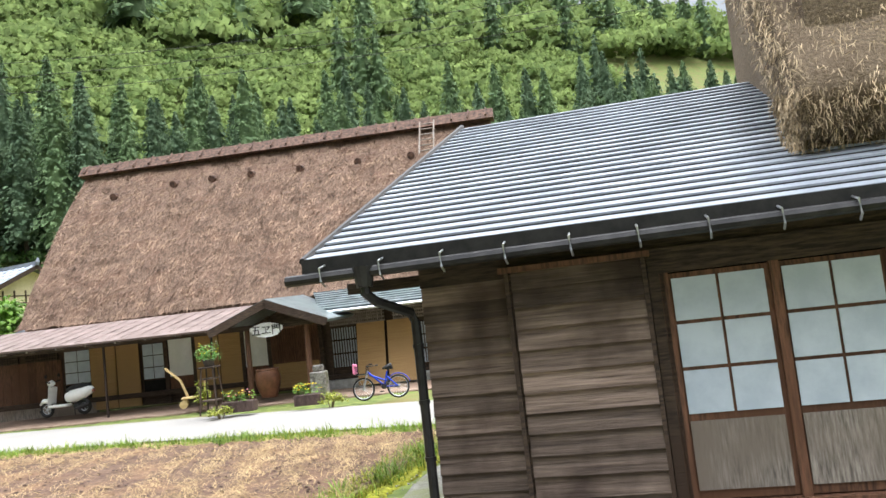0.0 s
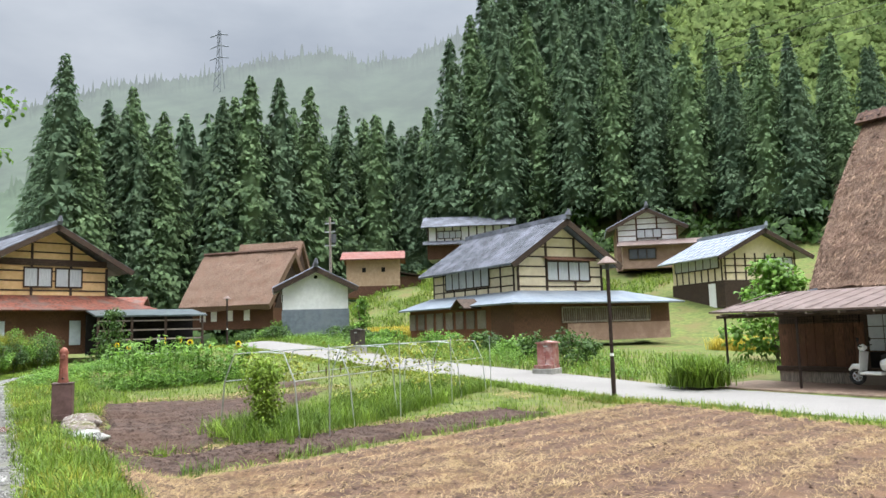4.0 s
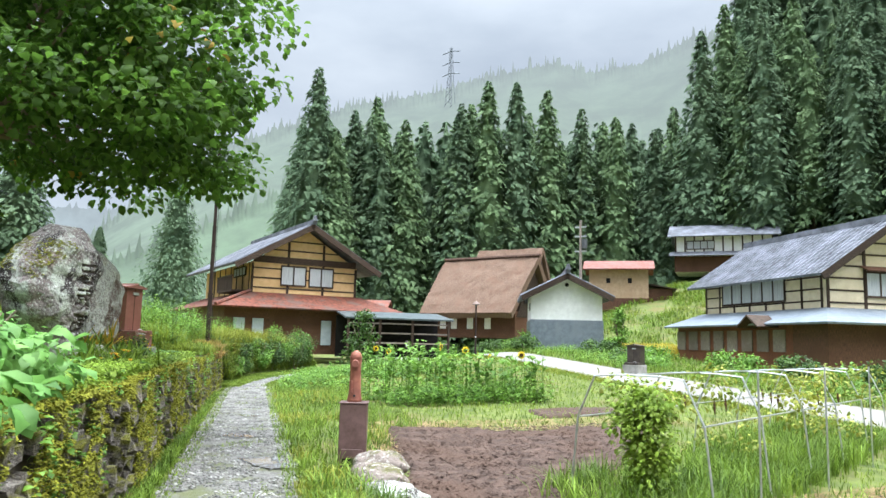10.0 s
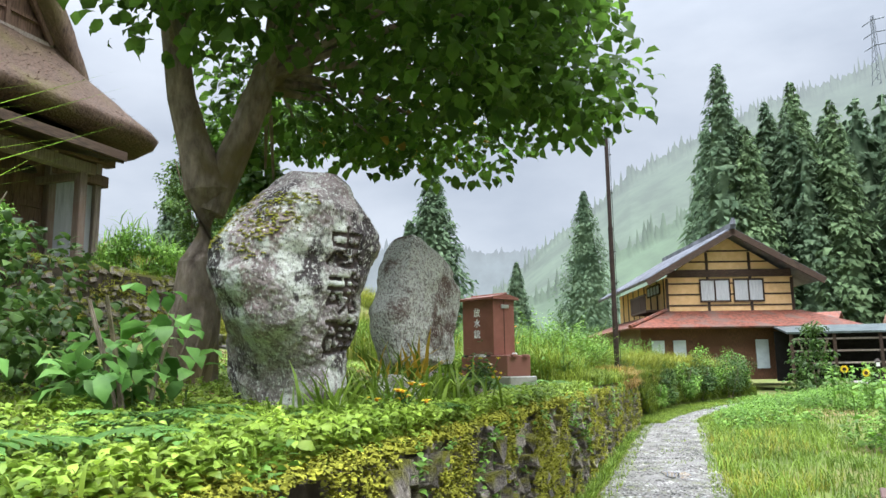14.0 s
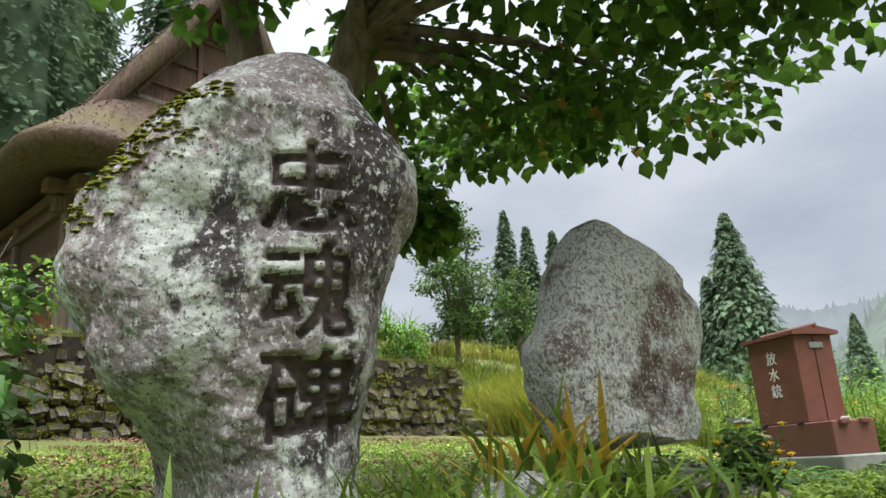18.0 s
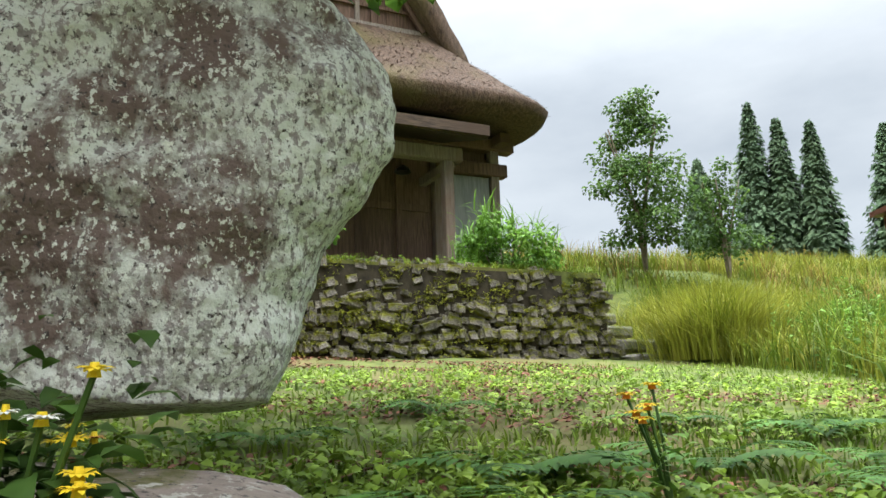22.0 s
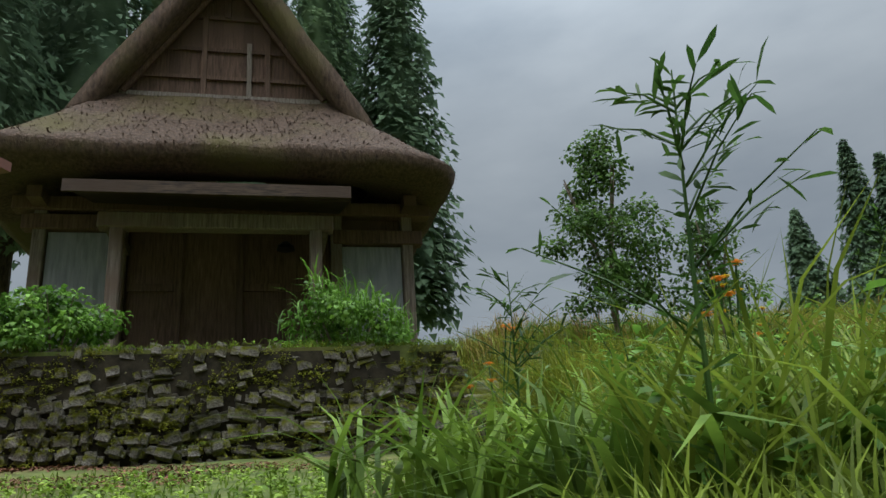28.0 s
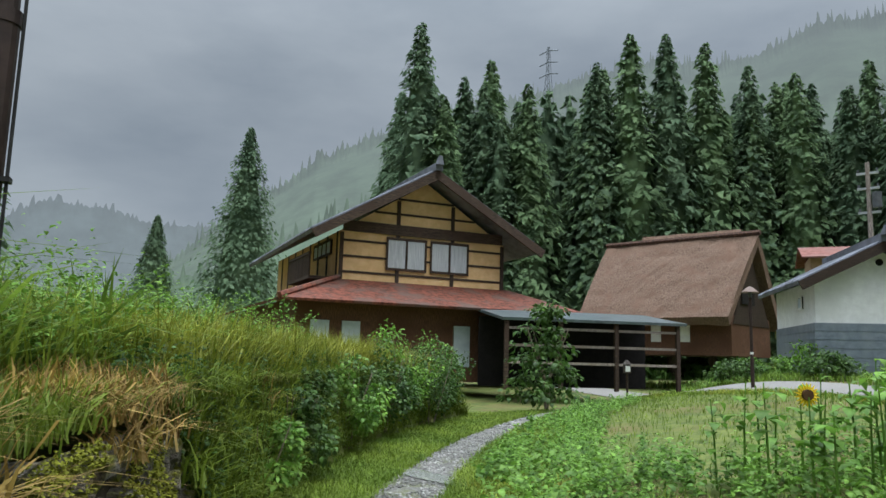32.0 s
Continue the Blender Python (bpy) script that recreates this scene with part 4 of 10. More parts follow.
    part("board_panel", Geo().box(3.2, 1.93, 0.42, 3.9, 1.97, 0.9), WOOD_BROWN, h)
    for x in (0.78, 1.66, 3.14, 3.95, 5.5, 5.75, 6.6, 8.3, 9.1, 10.6):
        part("post", Geo().box(x - 0.055, 1.88, 0.1, x + 0.055, 1.99, 2.3), WOOD_DARK, h)
    door = part("lattice_door", Geo().box(4.0, 1.9, 0.15, 5.45, 1.97, 1.95), WOOD_BROWN, h, "brown lattice entrance door")
    for x in np.arange(4.08, 5.4, 0.065):
        part("slat", Geo().box(x, 1.87, 0.95, x + 0.025, 1.9, 1.88), WOOD_BROWN, door)
    part("door_foot", Geo().box(4.05, 1.875, 0.2, 5.4, 1.897, 0.9), REED, door)
    lattice(h, 5.82, 6.55, 0.6, 1.75, 1.93, 0.075, WOOD_DARK, PAPER)
    lattice(h, 8.35, 9.03, 0.5, 1.68, 1.93, 0.075, WOOD_DARK, PAPER)
    for a, b in ((5.85, 7.4), (7.7, 9.4)):
        lattice(h, a, b, 1.82, 2.12, 1.9, 0.06, WOOD_GREY, WOOD_DARK)
    for a, b in ((6.62, 7.42), (7.5, 8.32)):
        part("reed_blind", Geo().slab((a, 1.35, 0.1), (b, 1.35, 0.1), (b, 1.78, 1.8), (a, 1.78, 1.8), 0.02), REED, h, "tan reed blind leaning on the wall")
    for a, b in ((5.82, 6.55), (8.35, 9.03)):
        part("board_panel", Geo().box(a, 1.93, 0.12, b, 1.97, 0.58), WOOD_DARK, h)
    board_run(h, 9.15, 14.3, 0.42, 0.95, 1.97, 12, WOOD_RED)
    board_run(h, 9.15, 14.3, 0.97, 1.3, 1.97, 5, WOOD_BROWN)
    lattice(h, 9.25, 10.0, 1.36, 1.72, 1.94, 0.07, WOOD_DARK, PAPER)
    shoji(h, 10.05, 10.75, 1.36, 1.72, 1.95, 1, 2, WOOD_DARK)
    part("stone_footing", Geo().box(5.6, 1.55, 0.02, 14.4, 1.98, 0.28, 0.02), CONCRETE, h)
    # awning on slim posts
    aw = part("awning", Geo().slab((-5.75, -0.4, 2.13), (3.75, -0.4, 2.06), (3.9, 2.3, 2.68), (-4.6, 2.3, 2.68), 0.05), BROWN_TIN, h, "brown sheet metal awning")
    for x in np.arange(-5.5, 3.8, 0.45):
        part("seam", Geo().tube([(x, -0.4, 2.135), (x + 0.1, 2.25, 2.675)], 0.012, 4), BROWN_TIN, aw)
    for x in np.arange(-5.4, 3.7, 0.85):
        part("rafter", Geo().box(x, -0.36, 1.99, x + 0.06, 2.0, 2.06), WOOD_GREY, aw)
    part("beam", Geo().box(-5.75, -0.06, 1.93, 3.6, 0.06, 2.02), WOOD_DARK, aw)
    for x in (-5.5, -3.32, 0.02, 3.1):
        part("awning_post", Geo().tube([(x, 0, 0.04), (x, 0, 1.95)], 0.035, 8), POLE_BROWN, h)
    part("side_roof", Geo().slab((-5.6, 1.6, 2.3), (-5.6, 6.5, 2.3), (-4.1, 6.5, 2.75), (-4.1, 2.4, 2.75), 0.06), TIN_BLUE, h)
    # entrance porch
    po = part("porch_roof", Geo().slab((3.35, -0.75, 2.05), (3.35, 2.2, 2.12), (4.95, 2.4, 2.82), (4.95, -0.75, 2.68), 0.08).slab((6.55, -0.75, 2.0), (6.55, 2.2, 2.1), (4.95, 2.4, 2.82), (4.95, -0.75, 2.68), 0.08), SLATE_DARK, h, "small gabled porch roof")
    for sx in (3.35, 6.55):
        part("bargeboard", Geo().slab((sx, -0.8, 2.03), (sx, -0.74, 2.03), (4.95, -0.74, 2.66), (4.95, -0.8, 2.66), 0.2), WOOD_DARK, po)
    part("porch_beam", Geo().box(3.7, -0.35, 1.93, 6.2, -0.2, 2.06), WOOD_DARK, po)
    for x in (4.2, 5.8):
        part("porch_post", Geo().tube([(x, -0.25, 0.06), (x + 0.01, -0.25, 1.95)], [0.085, 0.065], 8), WOOD_BROWN, h)
    sign = part("name_board", Geo().tube([(0, 0, 0), (0, 0.05, 0)], 0.5, 14), PLASTER, h, "pale carved name board with brushed characters")
    for q in sign.data.vertices:
        q.co = (4.83 + q.co.x * 0.86 * (1 + 0.12 * math.sin(q.co.z * 9)), -0.5 + q.co.y, 1.9 + q.co.z * 0.38)
    lettering("characters", "五ヱ門", sign, 0.27, Matrix.Translation((4.83, -0.512, 1.8)) @ pose(0, 0, 0, 90, 0, 0), BLACK)
    # roof of the right wing
    sl = part("wing_roof", Geo().slab((5.9, 0.75, 2.3), (14.8, 0.75, 2.3), (14.8, 3.1, 3.05), (5.0, 3.1, 3.05), 0.07), SLATE_DARK, h, "dark wet stepped metal roof")
    for k in np.arange(0.06, 1, 0.09):
        part("roof_step", Geo().box(5.9 - 0.9 * k, 0.75 + 2.35 * k, 2.3 + 0.75 * k, 14.8, 0.79 + 2.35 * k, 2.325 + 0.75 * k), SLATE_DARK, sl)
    gut = part("gutter", Geo().tube([(5.9, 0.7, 2.2), (14.8, 0.7, 2.2)], 0.05, 6), STEEL, h)
    for x in np.arange(6.1, 14.7, 0.55):
        part("rafter_end", Geo().box(x, 0.8, 2.14, x + 0.06, 1.9, 2.22), WOOD_GREY, sl)
    single("porch_floor", Geo().box(-6.0, -0.7, -0.1, 14.6, 2.0, 0.045, 0.02), PORCH, "brown paved floor under the awning of the inn", "floor", pose(-7.02, 19.97, 0.0, 0, 0, -11.1), "", "structure")
    return h


def lettering(name, body, parent, size, m, mat, depth=0.006, stack=False):
    """Built-in font characters turned into a mesh under parent; stack: one below the other."""
    for i, ch in enumerate(body if stack else [body]):
        c = bpy.data.curves.new(name, "FONT")
        c.body, c.size, c.extrude, c.align_x = ch, size, depth, "CENTER"
        tmp = bpy.data.objects.new(name, c)
        scene.collection.objects.link(tmp)
        bpy.context.view_layer.update()
        me = bpy.data.meshes.new_from_object(tmp.evaluated_get(bpy.context.evaluated_depsgraph_get()))
        bpy.data.objects.remove(tmp)
        me.transform(m @ Matrix.Translation((0, -i * size * 1.15, 0)))
        me.materials.clear()
        me.materials.append(mat)
        part(name if not stack else "character", me, mat, parent)


def fringe(name, parent, x0, x1, y, z, n, mat, down=0.12, depth=0.3):
    """Straw ends that hang from the cut edge of a thatched eave."""
    x = np.random.uniform(x0, x1, n)
    yy = y + np.random.uniform(-0.03, depth, n)
    L = np.random.uniform(0.4, 1.2, n) * down
    w = np.random.uniform(0.008, 0.02, n)
    top = z - 0.25 * (yy - y)
    V = np.stack([np.stack([x - w, yy, top], 1), np.stack([x + w, yy, top], 1), np.stack([x + np.random.normal(0, 0.02, n), yy - 0.03, top - L], 1)], 1).reshape(-1, 3)
    return part(name, np_mesh(name, V, np.arange(3 * n).reshape(-1, 3), mat), mat, parent)


inn()


# ---- boarded barn at the start ----
def barn():
    h = thing("barn", pose(1.21, 4.5, 0.3, 0, 0, -16.1), "dark boarded barn with stepped metal roof and paper windows", "barn")
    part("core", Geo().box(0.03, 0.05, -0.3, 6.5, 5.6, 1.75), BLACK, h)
    z, i = 0.0, 0
    while z < 1.62:
        hgt = random.uniform(0.118, 0.14)
        part("clapboard", Geo().add([(0, -0.024, z), (0.68, -0.024, z), (0.68, 0.012, z + hgt + 0.02), (0, 0.012, z + hgt + 0.02), (0, 0.05, z), (0.68, 0.05, z), (0.68, 0.05, z + hgt + 0.02), (0, 0.05, z + hgt + 0.02)],
                                    [(0, 1, 2, 3), (7, 6, 5, 4), (0, 4, 5, 1), (1, 5, 6, 2), (2, 6, 7, 3), (3, 7, 4, 0)]), CLAPBOARD, h)
        part("clapboard", Geo().add([(0, 0.02, z), (0, 5.6, z), (0.012, 5.6, z + hgt + 0.02), (0.012, 0.02, z + hgt + 0.02), (0.04, 0.02, z), (0.04, 5.6, z), (0.04, 5.6, z + hgt + 0.02), (0.04, 0.02, z + hgt + 0.02)],
                                    [(0, 1, 2, 3), (7, 6, 5, 4), (0, 4, 5, 1), (1, 5, 6, 2), (2, 6, 7, 3), (3, 7, 4, 0)]), CLAPBOARD, h)
        z += hgt
    cup = part("shutter_box", Geo().box(0.66, -0.12, 0.05, 1.58, 0.04, 1.74), WOOD_DARK, h, "boarded shutter box with weathered boards")
    z = 0.06
    while z < 1.7:
        hgt = random.uniform(0.125, 0.15)
        part("weathered_board", Geo().add([(0.68, -0.155, z), (1.56, -0.155, z), (1.56, -0.123, z + hgt), (0.68, -0.123, z + hgt), (0.68, -0.1, z), (1.56, -0.1, z), (1.56, -0.1, z + hgt), (0.68, -0.1, z + hgt)],
                                          [(0, 1, 2, 3), (7, 6, 5, 4), (0, 4, 5, 1), (1, 5, 6, 2), (2, 6, 7, 3), (3, 7, 4, 0)]), CLAPBOARD, cup)
        z += hgt
    for x in (0.65, 1.575):
        part("edge_strip", Geo().box(x - 0.015, -0.155, 0.02, x + 0.015, 0.0, 1.75), WOOD_DARK, cup)
    part("cap_board", Geo().box(0.6, -0.19, 1.75, 1.62, 0.03, 1.79), WOOD_BROWN, cup)
    part("corner_post", Geo().box(1.6, -0.06, -0.1, 1.7, 0.06, 1.75), WOOD_DARK, h)
    for k in range(6):
        x0 = 1.70 + 0.70 * k
        w = part("sliding_window", Geo().box(x0, -0.03, 0.12, x0 + 0.68, 0.02, 1.62), WOOD_BROWN, h, "timber sliding window with frosted panes")
        for i in range(2):
            for j in range(3):
                a = x0 + 0.045 + i * 0.305
                part("pane", Geo().box(a, -0.045, 0.68 + j * 0.31, a + 0.285, -0.032, 0.68 + j * 0.31 + 0.285), PAPER, w, "frosted white pane")
        part("foot_panel", Geo().box(x0 + 0.045, -0.043, 0.18, x0 + 0.635, -0.032, 0.63), WOOD_GREY, w)
        part("stile", Geo().box(x0 - 0.03, -0.06, 0.1, x0 + 0.03, 0.0, 1.65), WOOD_BROWN, h)
    part("lintel", Geo().box(1.6, -0.07, 1.63, 6.5, 0.05, 1.8), WOOD_DARK, h)
    part("threshold", Geo().box(1.6, -0.1, 0.0, 6.5, 0.05, 0.11), WOOD_BROWN, h)
    part("frieze", Geo().box(0.0, -0.03, 1.72, 6.5, 0.04, 2.05), WOOD_DARK, h)
    rf = part("roof", Geo().slab((-0.72, -0.42, 1.98), (6.6, -0.42, 1.98), (6.6, 2.9, 3.56), (-0.05, 2.9, 3.56), 0.06), SLATE, h, "light grey stepped metal roof")
    n = 26
    for i in range(n):
        k0, k1 = i / n, (i + 1) / n
        y0, y1, z0, z1 = -0.42 + 3.32 * k0, -0.42 + 3.32 * k1, 1.98 + 1.58 * k0, 1.98 + 1.58 * k1
        part("roof_sheet", Geo().add([(-0.72 + 0.67 * k0, y0, z0 + 0.028), (6.6, y0, z0 + 0.028), (6.6, y1, z1 + 0.006), (-0.72 + 0.67 * k1, y1, z1 + 0.006), (-0.72 + 0.67 * k0, y0, z0 + 0.004), (6.6, y0, z0 + 0.004)], [(0, 1, 2, 3), (0, 4, 5, 1)]), SLATE, rf)
        # added dark strip under each sheet's lip, to draw the step line
        part("seam", Geo().box(-0.72 + 0.67 * k0, y0 - 0.012, z0 - 0.006, 6.6, y0 + 0.004, z0 + 0.012), DARK_METAL, rf)
    part("verge", Geo().tube([(-0.72, -0.42, 1.99), (-0.05, 2.9, 3.58)], 0.03, 6), DARK_METAL, rf)
    part("eave_board", Geo().box(-0.72, -0.45, 1.9, 6.6, -0.415, 2.0), DARK_METAL, rf)
    part("back_roof", Geo().slab((-0.05, 2.9, 3.56), (6.6, 2.9, 3.56), (6.6, 6.2, 1.98), (-0.72, 6.2, 1.98), 0.06), SLATE, h)
    for y in (0.1, 1.5):
        part("bracket", Geo().box(-0.6, y, 1.7 + 0.48 * y, 0.0, y + 0.07, 1.78 + 0.48 * y), WOOD_DARK, h)
    gt = part("gutter", Geo().tube([(-0.82, -0.5, 1.86), (6.6, -0.5, 1.9)], 0.038, 8), DARK_METAL, h)
    for x in np.arange(-0.55, 6.5, 0.42):
        part("gutter_bracket", Geo().tube([(x, -0.43, 1.95), (x, -0.56, 1.92), (x + 0.005, -0.56, 1.83), (x + 0.01, -0.5, 1.8)], 0.008, 5), STEEL, gt)
    dp = part("downpipe", Geo().tube([(-0.26, -0.5, 1.85), (-0.26, -0.5, 1.72), (-0.22, -0.42, 1.66), (-0.07, -0.1, 1.56), (-0.05, -0.06, 1.48), (-0.05, -0.06, -0.1)], 0.036, 8), DARK_METAL, h)
    part("hopper", Geo().tube([(-0.26, -0.5, 1.9), (-0.26, -0.5, 1.76)], [0.075, 0.055], 10), DARK_METAL, dp)
    for z in (1.3, 0.9, 0.5, 0.15):
        part("pipe_clip", Geo().tube([(-0.05, -0.06, z), (-0.05, -0.06, z + 0.03)], 0.043, 8), DARK_METAL, dp)
    part("footing", Geo().box(-0.15, -0.2, -0.3, 6.5, 0.1, 0.0, 0.02), CONCRETE, h)
    # thatch of the main roof behind, above the metal roof
    t = part("thatch_eave", Geo(), THATCH_END, h, "cut end of a thick thatched eave")
    g = Geo()
    nu, nv = 40, 34
    for i in range(nu + 1):
        for j in range(nv + 1):
            u, v = i / nu, j / nv
            a = v * 2.9
            r = 0.55 + 0.05 * noise.noise(Vector((u * 9, v * 9, 3)))
            x = 2.78 + 3.9 * max(0, u - 0.16) / 0.84
            inset = 0.55 * (1 - min(1, u / 0.16)) ** 2
            cy, cz = 0.72 + (v > 0.5) * (v - 0.5) * 3.0, 2.82 + (v > 0.5) * (v - 0.5) * 3.6
            y = cy - (r - inset) * math.sin(a) if v < 0.54 else cy - (r - inset)
            zz = cz - (r - inset) * math.cos(a) if v < 0.54 else cz
            g.v.append((x + 0.03 * noise.noise(Vector((u * 30, v * 30, 0))), y, zz))
    for i in range(nu):
        for j in range(nv):
            g.f.append((i * (nv + 1) + j, i * (nv + 1) + j + 1, (i + 1) * (nv + 1) + j + 1, (i + 1) * (nv + 1) + j))
    t.data = mesh_of("thatch_eave", g, THATCH_END, True)
    part("thatch_side", Geo().box(3.0, 0.6, 2.6, 6.5, 3.4, 5.6), THATCH_END, h)
    n = 30000
    q = np.random.randint(0, nu * nv, n)
    P = np.array(g.v)[(q // nv) * (nv + 1) + q % nv] + np.random.uniform(-0.06, 0.06, (n, 3))
    D = np.stack([np.random.normal(-0.25, 0.3, n), np.random.normal(-0.7, 0.3, n), np.random.normal(-0.8, 0.35, n)], 1)
    D /= np.linalg.norm(D, axis=1)[:, None]
    S = np.cross(D, np.random.normal(size=(n, 3)))
    S *= (np.random.uniform(0.002, 0.0045, n) / np.linalg.norm(S, axis=1))[:, None]
    L = np.random.uniform(0.04, 0.11, n)[:, None]
    V = np.stack([P - S, P + S, P + D * L + S * 0.5, P + D * L - S * 0.5], 1).reshape(-1, 3)
    part("straw", np_mesh("straw", V, np.arange(4 * n).reshape(-1, 4), THATCH_STRAW), THATCH_STRAW, h)


THATCH_STRAW = material("straw_ends", (0.20, 0.145, 0.085), (0.52, 0.40, 0.26), 3, 0.9, 0.0, island=0.5)
barn()


# ---- small thatched hall on its stone platform ----
def hall():
    z0 = 3.3
    h = thing("thatched_hall", pose(-23.62, -9.07, 0, 0, 0, 163.2) @ Matrix.Scale(1.15, 4), "small old wooden hall with thick thatched hip-and-gable roof", "hall")
    X0, X1, Y0, Y1, ze = -1.1, 6.25, -1.5, 8.2, 6.5
    cx, cy, hx, hy = (X0 + X1) / 2, (Y0 + Y1) / 2, (X1 - X0) / 2, (Y1 - Y0) / 2

    def prof(r):
        return ze + 0.82 * r + 0.128 * r * r

    def ring(r, z, rad, n=26):
        """Points of a rectangle with rounded corners, r inside the eave line."""
        a, b, out = hx - r, hy - r, []
        for sx, sy, t0 in ((1, 1, 0), (-1, 1, 90), (-1, -1, 180), (1, -1, 270)):
            for i in range(n):
                if i < 6:
                    t = radians(t0 + 90 * i / 5)
                    out.append((cx + sx * (a - rad) + rad * math.cos(t), cy + sy * (b - rad) + rad * math.sin(t), z))
                else:
                    nxt = {(1, 1): (-1, 1), (-1, 1): (-1, -1), (-1, -1): (1, -1), (1, -1): (1, 1)}[(sx, sy)]
                    k = (i - 5) / (n - 5)
                    t = radians(t0 + 90)
                    p = (cx + sx * (a - rad) + rad * math.cos(t), cy + sy * (b - rad) + rad * math.sin(t))
                    q = (cx + nxt[0] * (a - rad) + rad * math.cos(t), cy + nxt[1] * (b - rad) + rad * math.sin(t))
                    out.append((p[0] + (q[0] - p[0]) * k, p[1] + (q[1] - p[1]) * k, z))
        return out
    g = Geo()
    rings = [ring(1.3, ze - 0.02, 0.5), ring(0.8, ze - 0.22, 0.7), ring(0.3, ze - 0.36, 0.85), ring(0.08, ze - 0.22, 0.95), ring(0.0, ze - 0.06, 1.0)]
    rings += [ring(r, prof(r), max(0.2, 1.0 - 0.4 * r)) for r in np.linspace(0.1, 1.62, 10)]
    m = len(rings[0])
    for k, rg in enumerate(rings):
        for x, y, z in rg:
            e = 0.05 * noise.noise(Vector((x * 1.3, y * 1.3, z * 1.3))) + 0.025 * noise.noise(Vector((x * 5, y * 5, z * 5)))
            g.v.append((x, y, z + e * (k > 0)))
    for k in range(len(rings) - 1):
        for i in range(m):
            g.f.append((k * m + i, k * m + (i + 1) % m, (k + 1) * m + (i + 1) % m, (k + 1) * m + i))
    part("skirt_thatch", g, THATCH_MOSS, h, "brown thatch with a mossy patch", True)
    straw_surface("thatch_straw", h, g, (4 * m, len(g.f)), 14000, 0.10, THATCH_FUZZ)
    # upper roof, swept from gable to gable
    up = Geo()
    ys = np.linspace(Y0 + 1.3, Y1 - 1.3, 18)
    outer = [(X0 + a, prof(a) + 0.07 - 0.42 * max(0.0, (1.75 - a) / 0.75) ** 1.5 + (0.08 if a > 3.3 else 0)) for a in np.linspace(1.0, hx - 0.25, 16)]
    outer = outer + [(2 * cx - x, z) for x, z in outer[::-1]]
    inner = [(x + (0.17 if x < cx else -0.17) * (1 if abs(x - cx) > 0.5 else 0.1), z - 0.32 - 0.25 * (abs(x - cx) < 0.5)) for x, z in outer[::-1]]
    rg = outer + inner
    m2 = len(rg)
    for iy, y in enumerate(ys):
        for x, z in rg:
            edge = (0.28 if iy in (0,) else -0.28 if iy == len(ys) - 1 else 0) * (z - 8) / 3
            e = 0.05 * noise.noise(Vector((x * 2, y * 2, z * 2))) + 0.02 * noise.noise(Vector((x * 7, y * 7, z * 7)))
            up.v.append((x + e, y - edge, z + e))
    for iy in range(len(ys) - 1):
        for i in range(m2):
            up.f.append((iy * m2 + i, iy * m2 + (i + 1) % m2, (iy + 1) * m2 + (i + 1) % m2, (iy + 1) * m2 + i))
    no = len(outer)
    for b in (0, (len(ys) - 1) * m2):
        for i in range(no - 1):
            up.f.append((b + i, b + i + 1, b + m2 - 2 - i, b + m2 - 1 - i))
    part("upper_thatch", up, THATCH_MOSS, h, "", True)
    straw_surface("thatch_straw", h, up, (0, (len(ys) - 1) * m2), 9000, 0.10, THATCH_FUZZ)
    part("ridge_cover", Geo().box(cx - 0.36, Y0 + 1.5, prof(hx - 0.3) - 0.15, cx + 0.36, Y1 - 1.5, prof(hx - 0.3) + 0.2, 0.14), THATCH_MOSS, h, "straw ridge cover")
    for y in np.arange(Y0 + 1.6, Y1 - 1.5, 0.7):
        part("ridge_stick", Geo().tube([(cx - 0.38, y, prof(hx - 0.3) + 0.16), (cx + 0.38, y, prof(hx - 0.3) + 0.2)], 0.035, 6), WOOD_DARK, h)
    # gable wall
    yb = Y0 + 1.72
    gw = part("gable_wall", Geo().add([(0.8, yb, 8.0), (4.35, yb, 8.0), (cx, yb, 10.8), (0.8, yb + 0.1, 8.0), (4.35, yb + 0.1, 8.0), (cx, yb + 0.1, 10.9)], [(0, 1, 2), (5, 4, 3), (0, 3, 4, 1), (1, 4, 5, 2), (2, 5, 3, 0)]), BOARD_SHRINE, h)
    for i in range(19):
        x = 0.95 + 3.25 * (i + 0.5) / 19
        top = 8.2 + 2.45 * (1 - abs(x - cx) / 1.78) - 0.12 * (i % 3 == 1)
        part("gable_board", Geo().box(x - 0.085, yb - 0.025, 8.12, x + 0.083, yb - 0.003, top), BOARD_SHRINE, gw)
    for z in (8.55, 9.1, 9.75):
        half = 1.7 * (1 - (z - 8.2) / 2.6)
        part("gable_rail", Geo().box(cx - half, yb - 0.07, z - 0.035, cx + half, yb - 0.028, z + 0.03), BOARD_SHRINE, gw)
    for x, zt in ((2.2, 9.8), (3.25, 9.75), (cx, 10.5)):
        part("gable_post", Geo().box(x - 0.05, yb - 0.09, 8.15 if x != cx else 9.75, x + 0.04, yb - 0.03, zt), BOARD_SHRINE, gw)
    part("gable_post", Geo().box(2.9, yb - 0.095, 8.15, 2.98, yb - 0.03, 9.25), WOOD_GREY, gw)
    part("gable_sill", Geo().box(0.9, yb - 0.16, 8.08, 4.25, yb, 8.17), WOOD_GREY, gw)
    for s in (-1, 1):
        part("rafter", Geo().tube([(cx + s * 1.62, yb - 0.16, 8.15), (cx, yb - 0.16, 10.55)], 0.06, 6), BOARD_SHRINE, gw)
    # body
    part("body", Geo().box(0.0, 0.12, z0 + 0.1, 5.5, 7.0, ze - 0.2), BOARD_SHRINE, h)
